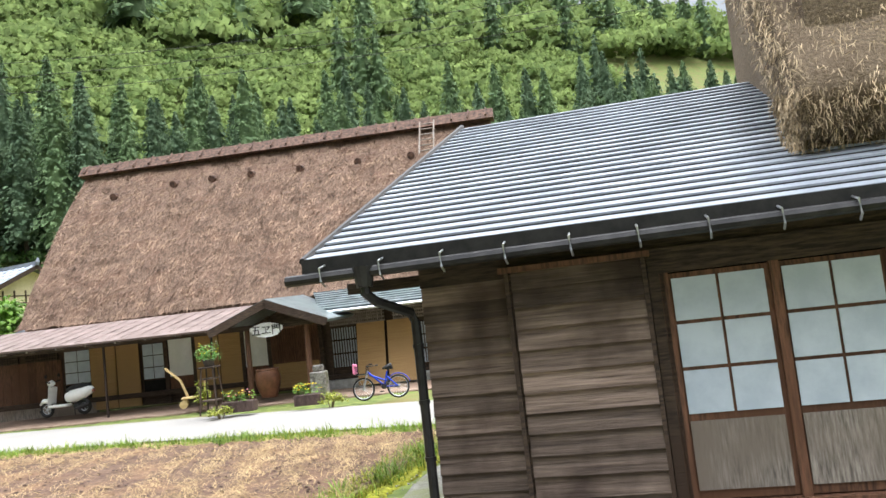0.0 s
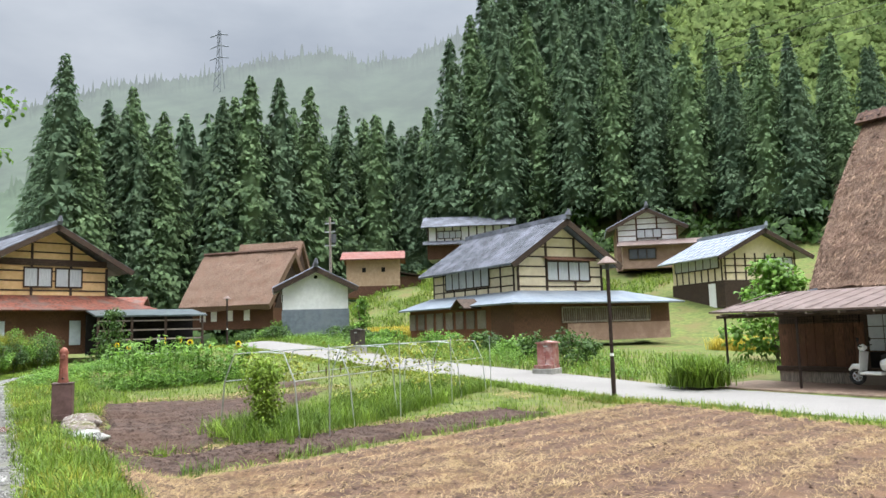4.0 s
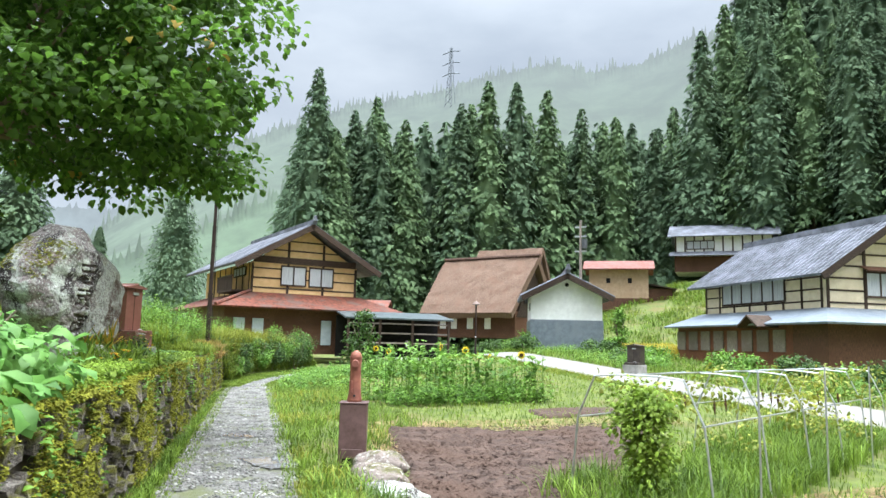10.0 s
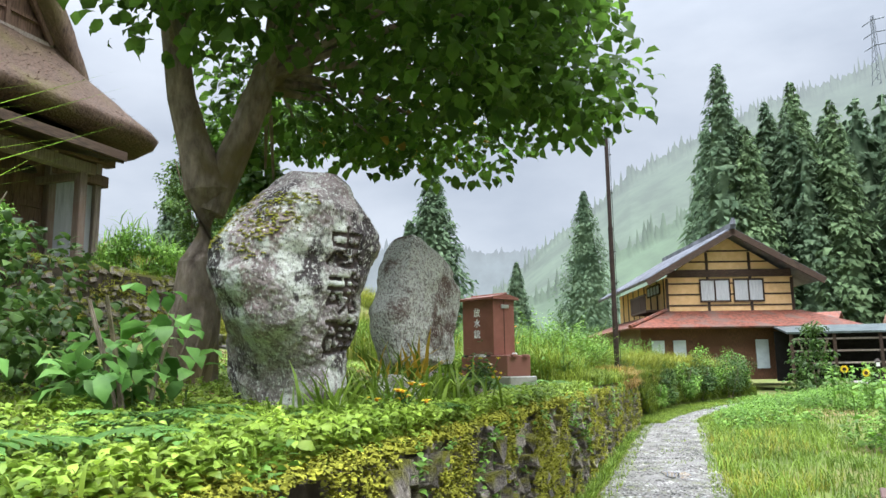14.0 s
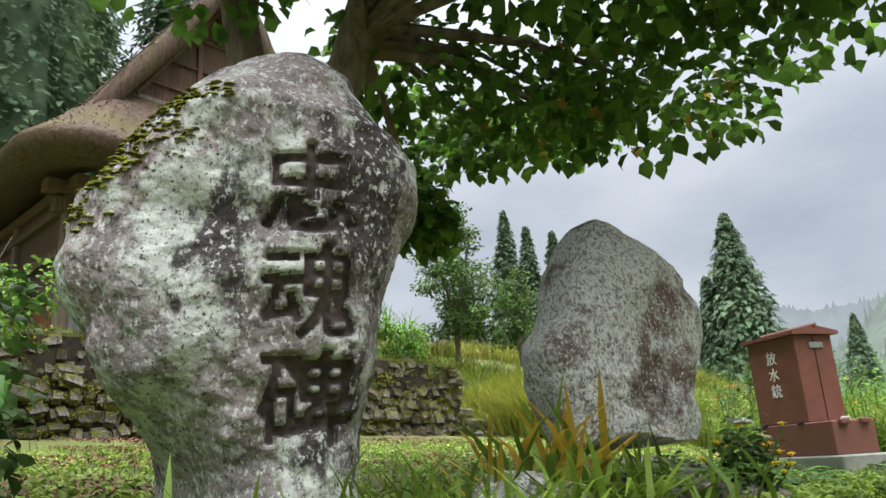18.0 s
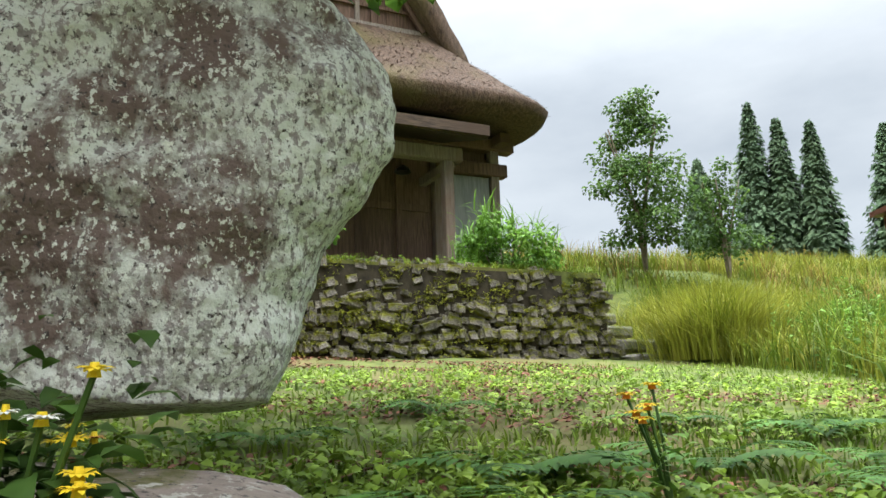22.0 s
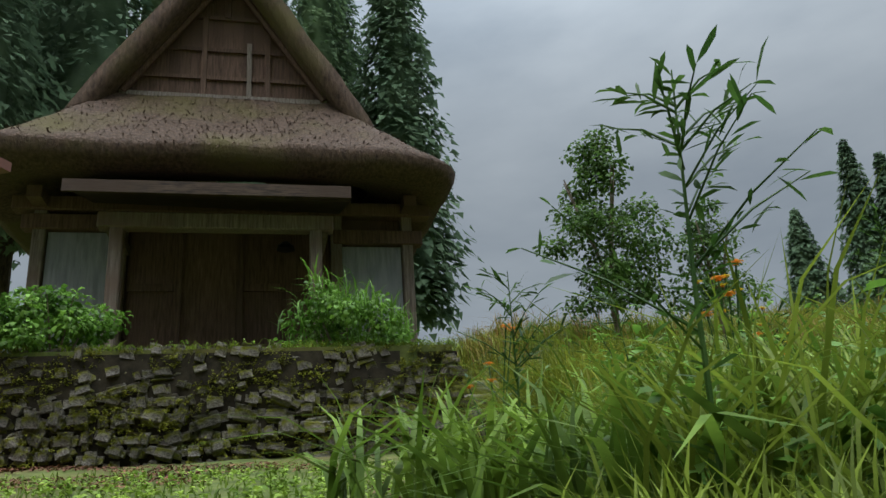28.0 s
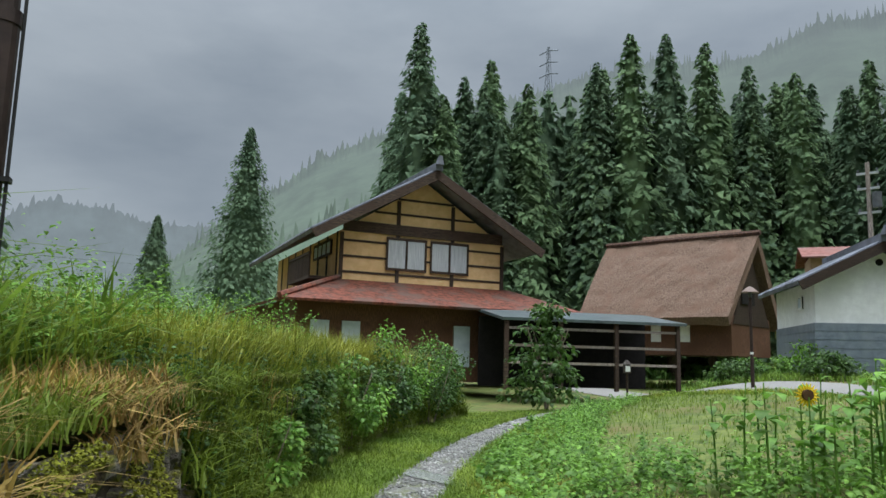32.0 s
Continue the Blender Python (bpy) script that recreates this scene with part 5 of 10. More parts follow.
    for x in (0.0, 1.12, 4.35, 5.5):
        part("post", Geo().box(x - 0.09, -0.08, z0, x + 0.09, 0.1, ze - 0.3, 0.015), POST_SHRINE, h)
    for y in (2.3, 4.6, 7.0):
        for x in (0.0, 5.5):
            part("post", Geo().box(x - 0.09, y - 0.09, z0, x + 0.09, y + 0.09, ze - 0.3, 0.015), POST_SHRINE, h)
    for x0, x1 in ((0.0, 5.5),):
        part("tie_beam", Geo().box(x0 - 0.25, -0.11, 5.68, 1.2, 0.11, 5.92, 0.015), BOARD_SHRINE, h)
        part("tie_beam", Geo().box(4.3, -0.11, 5.5, x1 + 0.25, 0.11, 5.74, 0.015), BOARD_SHRINE, h)
        part("top_plate", Geo().box(x0 - 0.4, -0.13, ze - 0.52, x1 + 0.4, 0.13, ze - 0.3, 0.015), BOARD_SHRINE, h)
    for x in (0.0, 5.5):
        part("side_plate", Geo().box(x - 0.1, -0.5, ze - 0.48, x + 0.1, 7.4, ze - 0.3), BOARD_SHRINE, h)
        for z in (4.3, 5.0, 5.7):
            part("side_rail", Geo().box(x - 0.06 - 0.05 * (x < 1), 0.1, z, x + 0.06 + 0.05 * (x > 1), 7.0, z + 0.12), BOARD_SHRINE, h)
    for x0, x1, zt in ((0.11, 1.02, 5.66), (4.45, 5.4, 5.48)):
        part("tin_panel", Geo().box(x0, -0.01, z0 + 0.3, x1, 0.05, zt), TIN_PANEL, h, "grey sheet metal panel")
    for x0, x1 in ((1.25, 1.95), (2.0, 2.85), (2.9, 3.6), (3.65, 4.25)):
        d = part("door_board", Geo().box(x0, 0.06, z0 + 0.5, x1, 0.1, 5.75), BOARD_SHRINE, h)
    for x in (1.97, 2.87, 3.62):
        part("door_post", Geo().box(x - 0.05, 0.0, z0 + 0.4, x + 0.05, 0.09, 5.75), BOARD_SHRINE, h)
    part("door_rail", Geo().box(2.9, 0.02, 4.75, 4.2, 0.08, 4.87), BOARD_SHRINE, h)
    part("door_rail", Geo().box(1.25, 0.02, 4.75, 1.95, 0.08, 4.87), BOARD_SHRINE, h)
    part("threshold", Geo().box(1.2, -0.35, z0 + 0.25, 4.3, 0.1, z0 + 0.42, 0.02), POST_SHRINE, h)
    bench = part("step_box", Geo().box(2.95, -1.2, z0 + 0.06, 3.9, -0.9, z0 + 0.32, 0.015), POST_SHRINE, h)
    part("bell", Geo().tube([(3.55, -0.35, 5.42), (3.55, -0.35, 5.36), (3.55, -0.35, 5.3)], [0.05, 0.12, 0.14], 10), DARK_METAL, h)
    # porch
    for x in (1.3, 3.95):
        part("porch_post", Geo().box(x - 0.085, -1.3, z0, x + 0.085, -1.13, 5.5, 0.015), POST_SHRINE, h, "pale weathered porch post")
    part("porch_lintel", Geo().box(1.05, -1.32, 5.27, 4.2, -1.1, 5.5, 0.02), POST_SHRINE, h)
    part("porch_bracket", Geo().box(1.12, -1.2, 5.3, 1.26, 0.0, 5.44), POST_SHRINE, h)
    part("porch_bracket", Geo().box(4.0, -1.2, 5.2, 4.12, 0.0, 5.34), POST_SHRINE, h)
    part("porch_roof", Geo().slab((0.72, -1.8, 5.72), (4.4, -1.8, 5.6), (4.4, -0.1, 6.1), (0.72, -0.1, 6.2), 0.09), WOOD_DARK, h, "flat board porch roof")
    part("porch_edge", Geo().box(0.72, -1.86, 5.55, 4.4, -1.805, 5.72), WOOD_DARK, h)
    part("side_shed", Geo().box(-0.55, 1.2, z0, -0.12, 3.4, 4.5), WOOD_RED, h)
    part("shed_roof", Geo().slab((-0.95, 0.9, 4.42), (-0.95, 3.7, 4.42), (-0.1, 3.7, 4.75), (-0.1, 0.9, 4.75), 0.06), SLATE_DARK, h)
    part("lower_boarding", Geo().box(-0.08, 0.15, z0, -0.003, 7.0, 4.3), WOOD_RED, h)
    return h


def straw_surface(name, parent, geo, frange, n, length, mat, wide=1.0):
    """Loose straws lying down the slope on the faces of a mesh."""
    V = np.array(geo.v)
    F = [f for f in geo.f[frange[0]:frange[1]] if len(f) == 4]
    F = np.array(F)
    f = F[np.random.randint(0, len(F), n)]
    w = np.random.dirichlet((1, 1, 1, 1), n)[:, :, None]
    P = (V[f] * w).sum(1)
    A = V[f[:, 1]] - V[f[:, 0]]
    B = V[f[:, 3]] - V[f[:, 0]]
    N = np.cross(A, B)
    N /= np.linalg.norm(N, axis=1)[:, None] + 1e-9
    N *= np.sign(N[:, 2:3]) + (N[:, 2:3] == 0)
    down = np.array([[0, 0, -1.0]]) + N * N[:, 2:3]
    down /= np.linalg.norm(down, axis=1)[:, None] + 1e-9
    D = down + N * np.random.uniform(0.05, 0.4, (n, 1)) + np.random.normal(0, 0.25, (n, 3))
    D /= np.linalg.norm(D, axis=1)[:, None]
    S = np.cross(D, N)
    S *= wide * np.random.uniform(0.004, 0.010, (n, 1)) / (np.linalg.norm(S, axis=1)[:, None] + 1e-9)
    L = np.random.uniform(0.5, 1.4, (n, 1)) * length
    Q = np.stack([P - S, P + S, P + D * L], 1).reshape(-1, 3)
    return part(name, np_mesh(name, Q, np.arange(3 * n).reshape(-1, 3), mat), mat, parent)


THATCH_FUZZ = material("loose_straw", (0.04, 0.025, 0.018), (0.16, 0.10, 0.07), 3, 0.9, 0.0, island=0.4)
TIN_PANEL = material("grey_tin_panel", (0.20, 0.20, 0.215), (0.30, 0.30, 0.32), 2.5, 0.5, 0.1, (6, 6, 0.6), (0.24, 0.24, 0.26), 0.8, metal=0.2)
hall()


def inn_straw():
    """Loose dark and light straws over the large roof of the inn."""
    for ob in [o for o in bpy.data.objects if o.name.startswith("thatched_roof") and o.parent.name == "thatched_inn"]:
        g = Geo()
        g.v, g.f = [tuple(q.co) for q in ob.data.vertices], [tuple(q.vertices) for q in ob.data.polygons]
        straw_surface("thatch_straw", ob.parent, g, (0, len(g.f)), 52000, 0.30, THATCH_RED, 1.7)


THATCH_RED = material("loose_red_brown_straw", (0.085, 0.05, 0.036), (0.34, 0.22, 0.15), 2, 0.9, 0.0, island=0.45)
inn_straw()


# ---- dry-stone walls ----
def stone_meshes(mat, count=14):
    out = []
    for i in range(count):
        bm = bmesh.new()
        bmesh.ops.create_cube(bm, size=1)
        bmesh.ops.bevel(bm, geom=bm.edges[:], offset=random.uniform(0.2, 0.3), segments=2, affect="EDGES")
        for q in bm.verts:
            q.co *= random.uniform(0.9, 1.12)
            q.co += Vector((random.uniform(-0.06, 0.06), random.uniform(-0.06, 0.06), random.uniform(-0.06, 0.06)))
        me = bpy.data.meshes.new("stone")
        bm.to_mesh(me)
        bm.free()
        me.materials.append(mat)
        me.polygons.foreach_set("use_smooth", [True] * len(me.polygons))
        me.set_sharp_from_angle(angle=radians(48))
        out.append(me)
    return out


def dry_wall(name, parent_label, a, b, base, top, mat, course=0.2, width=0.3, lean=0.12, depth=0.3, group=""):
    """Courses of uneven stones from a to b (x, y); base and top give the heights along it. The stones face to the right of a-b."""
    a, b = Vector((*a, 0)), Vector((*b, 0))
    d = (b - a).normalized()
    out = Vector((-d.y, d.x, 0))
    length = (b - a).length
    w = thing(name, Matrix.Translation((0, 0, 0)), parent_label, "wall", group, "structure")
    core = Geo()
    n = max(2, int(length / 0.8))
    for i in range(n):
        s0, s1 = length * i / n, length * (i + 1) / n
        p, q = a + d * s0, a + d * s1
        z0, z1 = base(s0) - 0.3, min(top(s0), top(s1)) - 0.03
        off = [p + out * -0.05, q + out * -0.05, q - out * 0.6, p - out * 0.6]
        core.add([(v.x, v.y, z0) for v in off] + [(v.x, v.y, z1) for v in off], [(3, 2, 1, 0), (4, 5, 6, 7), (0, 1, 5, 4), (1, 2, 6, 5), (2, 3, 7, 6), (3, 0, 4, 7)])
    part("core", core, WALL_CORE, w)
    kinds = stone_meshes(mat)
    s_row = 0
    z_off = 0.0
    made = 0
    while z_off < 2.4:
        hgt = course * random.uniform(0.85, 1.2)
        s = random.uniform(-0.1, 0.1)
        any_set = False
        while s < length:
            wd = width * random.uniform(0.5, 1.6)
            z = base(s) + z_off
            if z + hgt * 0.6 < top(s):
                any_set = True
                p = a + d * (s + wd / 2) - out * (lean * z_off + random.uniform(-0.03, 0.05))
                ob = new("stone", random.choice(kinds))
                ob.parent = w
                ob.matrix_basis = Matrix.LocRotScale((p.x, p.y, z + hgt / 2 + random.uniform(-0.05, 0.05)), Euler((random.uniform(-0.25, 0.25), random.uniform(-0.35, 0.35), math.atan2(d.y, d.x) + random.uniform(-0.15, 0.15))), Vector((wd * 0.96, depth * random.uniform(0.8, 1.1), hgt * random.uniform(0.72, 1.22))))
                made += 1
            s += wd
        z_off += hgt * 0.94
        if not any_set:
            break
    return w


WALL_CORE = material("wall_earth", (0.02, 0.016, 0.011), (0.05, 0.04, 0.026), 6, 0.95, 0.5)
# terrace wall along the path, hall platform wall
dry_wall("path_wall", "mossy dry-stone terrace wall beside the gravel path", (-33.4, float(y_wall(-33.4)) + 0.05), (-3.0, float(y_wall(-3.0)) + 0.05), lambda s: 0.3, lambda s: 1.42 - 0.5 * max(0, (s - 25) / 4) - 0.12 * max(0, 1 - s / 4), STONE_MOSS, 0.19, 0.27, 0.10)
HALL_M = pose(-23.62, -9.07, 0, 0, 0, 163.2) @ Matrix.Scale(1.15, 4)


def hall_xy(x, y):
    p = HALL_M @ Vector((x, y, 0))
    return p.x, p.y


dry_wall("platform_wall", "dark mossy dry-stone wall of the hall platform", hall_xy(5.5, -3.05), hall_xy(-7.5, -3.05), lambda s: 2.2, lambda s: 3.7 - 0.3 * max(0, 1 - s / 0.9), STONE_MOSS, 0.2, 0.29, 0.12)
dry_wall("platform_side_wall", "mossy stone side wall of the hall platform", hall_xy(5.5, 2.5), hall_xy(5.5, -3.0), lambda s: 2.3, lambda s: 3.66, STONE_MOSS, 0.2, 0.29, 0.1)
pg = Geo()
pts = [hall_xy(-9, -3.0), hall_xy(5.4, -3.0), hall_xy(5.4, 9.5), hall_xy(-9, 9.5)]
pg.add([(x, y, 1.5) for x, y in pts] + [(x, y, 3.72) for x, y in pts], [(0, 1, 2, 3), (7, 6, 5, 4), (0, 4, 5, 1), (1, 5, 6, 2), (2, 6, 7, 3), (3, 7, 4, 0)])
single("hall_platform", pg, GROUND, "grassy earth platform under the thatched hall", "ground", None, "", "structure")
for i in range(5):
    x, y = hall_xy(5.95 + 0.1 * random.random(), -3.2 + 0.42 * i)
    single("stone_step", Geo().box(-0.45, -0.22, -0.12, 0.45, 0.22, 0.08, 0.04), STONE_GREY, "rough grey stone step up to the hall", "step", pose(x, y, 2.3 + 0.27 * i, 0, 0, 163 + random.uniform(-8, 8)), "stone steps")


# ---- standing memorial stones ----
def character_depth(chars, size, x, z, step, res=0.003):
    """A grid of how deep carved characters, one below the other, cut into a face: origin, pitch and depths from 0 to 1."""
    x0, z0 = x - size, z - size * 0.4 - step * (len(chars) - 1)
    nx, nz = int(2 * size / res), int((z + size * 1.2 - z0) / res)
    grid = np.zeros((nx, nz))
    for i, ch in enumerate(chars):
        c = bpy.data.curves.new("character", "FONT")
        c.body, c.size, c.align_x, c.offset, c.resolution_u = ch, size, "CENTER", 0.0045, 2
        tmp = bpy.data.objects.new("character", c)
        scene.collection.objects.link(tmp)
        bpy.context.view_layer.update()
        me = bpy.data.meshes.new_from_object(tmp.evaluated_get(bpy.context.evaluated_depsgraph_get()))
        bpy.data.objects.remove(tmp)
        me.calc_loop_triangles()
        for t in me.loop_triangles:
            q = np.array([[me.vertices[k].co.x + x, me.vertices[k].co.y + z - i * step] for k in t.vertices])
            lo, hi = np.floor((q.min(0) - (x0, z0)) / res).astype(int), np.ceil((q.max(0) - (x0, z0)) / res).astype(int) + 1
            lo, hi = np.maximum(lo, 0), np.minimum(hi, (nx, nz))
            gx, gz = np.meshgrid(x0 + np.arange(lo[0], hi[0]) * res, z0 + np.arange(lo[1], hi[1]) * res, indexing="ij")
            w = []
            for k in range(3):
                p, r = q[k], q[(k + 1) % 3]
                w.append((r[0] - p[0]) * (gz - p[1]) - (r[1] - p[1]) * (gx - p[0]))
            inside = ((w[0] >= 0) & (w[1] >= 0) & (w[2] >= 0)) | ((w[0] <= 0) & (w[1] <= 0) & (w[2] <= 0))
            grid[lo[0]:hi[0], lo[1]:hi[1]] = np.maximum(grid[lo[0]:hi[0], lo[1]:hi[1]], inside)
        bpy.data.meshes.remove(me)
    for k in range(3):
        grid = (grid + np.roll(grid, 1, 0) + np.roll(grid, -1, 0) + np.roll(grid, 1, 1) + np.roll(grid, -1, 1)) / 5
    return x0, z0, res, grid


def standing_stone(name, label, m, heights, left, right, thick, mat, seed, n=160, rows=150, carved=None, hollow=None):
    """A blocky boulder: left and right hold its half widths at the heights given; carved: a grid of cut characters; hollow: centre, size and depth of a dent in the front."""
    g = Geo()
    height = heights[-1]
    cut = []
    for j in range(rows + 1):
        z = height * j / rows
        l, r = float(np.interp(z, heights, left)), float(np.interp(z, heights, right))
        taper = 0.74 + 0.26 * math.sin(math.pi * min(1, 0.12 + 0.85 * z / height))
        if z > height - 0.22:
            taper *= math.sqrt(max(0.02, (height - z) / 0.22)) * 0.75 + 0.25
        for i in range(n):
            t = 2 * math.pi * i / n
            c, s = math.cos(t), math.sin(t)
            x = l * c if c < 0 else r * c
            y = thick * (abs(s) ** 0.55) * (1 if s > 0 else -1) * taper
            p = Vector((x * 1.7 + seed, y * 1.7, z * 1.7))
            e = 0.075 * noise.fractal(p, 1.0, 2.1, 3) + 0.05 * abs(noise.noise(p * 2.3)) + 0.016 * noise.noise(p * 7) + 0.007 * noise.noise(p * 19)
            x, y, zz = x + e * c * 0.7, y + e * s, z + 0.04 * noise.noise(p * 1.5)
            d = 0.0
            if hollow and s < 0.3:
                hx, hz, hw, hd = hollow
                y += hd * math.exp(-((x - hx) / hw) ** 2 - ((z - hz) / (hw * 1.25)) ** 2)
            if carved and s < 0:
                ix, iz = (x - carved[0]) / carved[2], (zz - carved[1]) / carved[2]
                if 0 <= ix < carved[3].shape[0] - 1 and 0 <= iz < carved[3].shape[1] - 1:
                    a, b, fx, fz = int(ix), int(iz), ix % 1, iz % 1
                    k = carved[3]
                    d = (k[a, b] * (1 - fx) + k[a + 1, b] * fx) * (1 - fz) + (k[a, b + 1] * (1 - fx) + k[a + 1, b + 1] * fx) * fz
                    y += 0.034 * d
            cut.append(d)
            g.v.append((x, y, zz))
    for j in range(rows):
        for i in range(n):
            g.f.append((j * n + i, j * n + (i + 1) % n, (j + 1) * n + (i + 1) % n, (j + 1) * n + i))
    g.f += [tuple(range(n))[::-1], tuple(range(rows * n, rows * n + n))]
    ob = single(name, g, mat, label, "monument", m, "memorial stones", "", True)
    # faces deep in the strokes get a darker colour: groove shade painted in
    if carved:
        ob.data.materials.append(CARVED_SHADE)
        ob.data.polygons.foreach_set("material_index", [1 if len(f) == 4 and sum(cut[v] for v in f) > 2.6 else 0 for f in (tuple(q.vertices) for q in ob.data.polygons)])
    return ob


def stone_material(name, base, stain, layers):
    """Weathered rock: layers of lichen, stain and speckle, each (scale, from, to, colour, shift, stretch)."""
    m = material(name, base, tuple(c * 2.4 for c in base), 7, 0.92, 0.8, c3=stain, big=1.7, amount=0.9, depth=0.025, fine=4.0)
    n, l = m.node_tree.nodes, m.node_tree.links
    b = n["Principled BSDF"]
    col = b.inputs["Base Color"].links[0].from_socket
    tc = n.new("ShaderNodeTexCoord")
    for scale, lo, hi, colour, shift, stretch in layers:
        mp = n.new("ShaderNodeMapping")
        mp.inputs["Location"].default_value, mp.inputs["Scale"].default_value = (shift, shift * 2, shift), stretch
        l.new(tc.outputs["Object"], mp.inputs["Vector"])
        no = n.new("ShaderNodeTexNoise")
        no.inputs["Scale"].default_value, no.inputs["Detail"].default_value, no.inputs["Roughness"].default_value = scale, 9, 0.66
        l.new(mp.outputs["Vector"], no.inputs["Vector"])
        cr = n.new("ShaderNodeValToRGB")
        cr.color_ramp.elements[0].position, cr.color_ramp.elements[1].position = lo, hi
        l.new(no.outputs["Fac"], cr.inputs["Fac"])
        mx = n.new("ShaderNodeMix")
        mx.data_type = "RGBA"
        l.new(cr.outputs["Color"], mx.inputs["Factor"])
        l.new(col, mx.inputs[6])
        mx.inputs[7].default_value = (*colour, 1)
        col = mx.outputs[2]
    l.new(col, b.inputs["Base Color"])
    return m


ROCK_A = stone_material("lichened_rock", (0.13, 0.115, 0.11), (0.22, 0.165, 0.155), (
    (2.4, 0.47, 0.53, (0.47, 0.50, 0.44), 0.0, (1.1, 1.1, 0.75)), (3.2, 0.53, 0.58, (0.055, 0.047, 0.047), 9.0, (1.0, 1.0, 0.6)),
    (60, 0.55, 0.58, (0.46, 0.47, 0.43), 4.0, (1, 1, 0.7)), (85, 0.57, 0.61, (0.075, 0.062, 0.06), 7.0, (1, 1, 0.8)), (7, 0.66, 0.69, (0.58, 0.60, 0.50), 2.0, (1, 1, 1))))
ROCK_B = stone_material("pale_lichened_rock", (0.16, 0.142, 0.132), (0.19, 0.15, 0.13), (
    (1.7, 0.45, 0.55, (0.27, 0.25, 0.235), 0.0, (1.0, 1.0, 0.9)), (58, 0.455, 0.495, (0.56, 0.58, 0.52), 4.0, (1, 1, 0.7)), (2.1, 0.545, 0.61, (0.14, 0.10, 0.085), 9.0, (1.0, 1.0, 0.8)),
    (72, 0.565, 0.59, (0.58, 0.59, 0.53), 14.0, (1, 1, 0.75)), (4.8, 0.66, 0.672, (0.60, 0.61, 0.52), 2.0, (1, 1, 1)), (90, 0.58, 0.62, (0.06, 0.048, 0.044), 7.0, (1, 1, 0.8))))
ROCK_PLAIN = stone_material("brown_grey_rock", (0.14, 0.115, 0.10), (0.20, 0.165, 0.145), ((2.6, 0.52, 0.62, (0.11, 0.105, 0.04), 3.0, (1, 1, 1)), (20, 0.55, 0.6, (0.40, 0.38, 0.34), 4.0, (1, 1, 1)), (40, 0.57, 0.62, (0.07, 0.06, 0.055), 6.0, (1, 1, 1))))
# darker than the rock, with the shade of the cut strokes in its colour
CARVED_SHADE = material("shaded_stone_groove", (0.045, 0.037, 0.034), (0.12, 0.095, 0.085), 24, 0.95, 0.5)
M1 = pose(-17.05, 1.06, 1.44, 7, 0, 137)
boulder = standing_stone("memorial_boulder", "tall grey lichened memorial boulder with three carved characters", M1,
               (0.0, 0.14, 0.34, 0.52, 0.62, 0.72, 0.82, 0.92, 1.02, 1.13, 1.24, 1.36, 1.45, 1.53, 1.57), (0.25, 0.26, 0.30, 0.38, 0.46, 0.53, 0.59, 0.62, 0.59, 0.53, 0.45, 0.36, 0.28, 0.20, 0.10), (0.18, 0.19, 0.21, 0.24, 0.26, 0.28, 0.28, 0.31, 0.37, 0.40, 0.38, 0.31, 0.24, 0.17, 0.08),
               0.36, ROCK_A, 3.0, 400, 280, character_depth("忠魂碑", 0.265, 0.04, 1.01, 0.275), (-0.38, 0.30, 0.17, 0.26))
M2 = pose(-18.97, 1.66, 1.82, -6, 0, 154)
standing_stone("memorial_slab", "squat pale lichened memorial slab on a flat rock", M2,
               (0.0, 0.12, 0.22, 0.33, 0.43, 0.53, 0.63, 0.73, 0.83, 0.93, 1.02, 1.09, 1.14), (0.44, 0.49, 0.53, 0.55, 0.54, 0.47, 0.39, 0.35, 0.30, 0.23, 0.15, 0.09, 0.02), (0.32, 0.37, 0.41, 0.46, 0.55, 0.61, 0.645, 0.625, 0.55, 0.44, 0.31, 0.19, 0.06),
               0.25, ROCK_B, 11.0)


def rock(name, label, x, y, z, sx, sy, sz, mat, seed, turn=0.0, group=""):
    bm = bmesh.new()
    bmesh.ops.create_icosphere(bm, subdivisions=4, radius=1)
    for q in bm.verts:
        p = q.co * 1.3 + Vector((seed, seed, 0))
        e = 1 + 0.22 * noise.fractal(p, 1.0, 2.0, 4)
        q.co = Vector((q.co.x * sx, q.co.y * sy, q.co.z * sz)) * e
    me = bpy.data.meshes.new(name)
    bm.to_mesh(me)
    bm.free()
    me.polygons.foreach_set("use_smooth", [True] * len(me.polygons))
    me.materials.append(mat)
    ob = new(name, me)
    ob.matrix_world = pose(x, y, z, 0, 0, turn)
    return tagged(ob, label, "rock", group)


rock("base_rock", "flat mossy grey rock under the memorial slab", -18.75, 1.84, 1.54, 0.66, 0.42, 0.20, ROCK_PLAIN, 5.0, 154)
rock("base_rock", "low grey rock at the foot of the memorial boulder", -16.85, 1.2, 1.40, 0.72, 0.42, 0.13, ROCK_PLAIN, 8.0, 151)
rock("small_rock", "small mossy rock in the grass", -17.7, 1.6, 1.6, 0.28, 0.2, 0.14, ROCK_B, 2.0, 40)
rock("pale_rock", "smooth pale rock at the foot of the hydrant", -15.35, 4.3, 0.42, 0.36, 0.24, 0.16, ROCK_PLAIN, 14.0, 20)


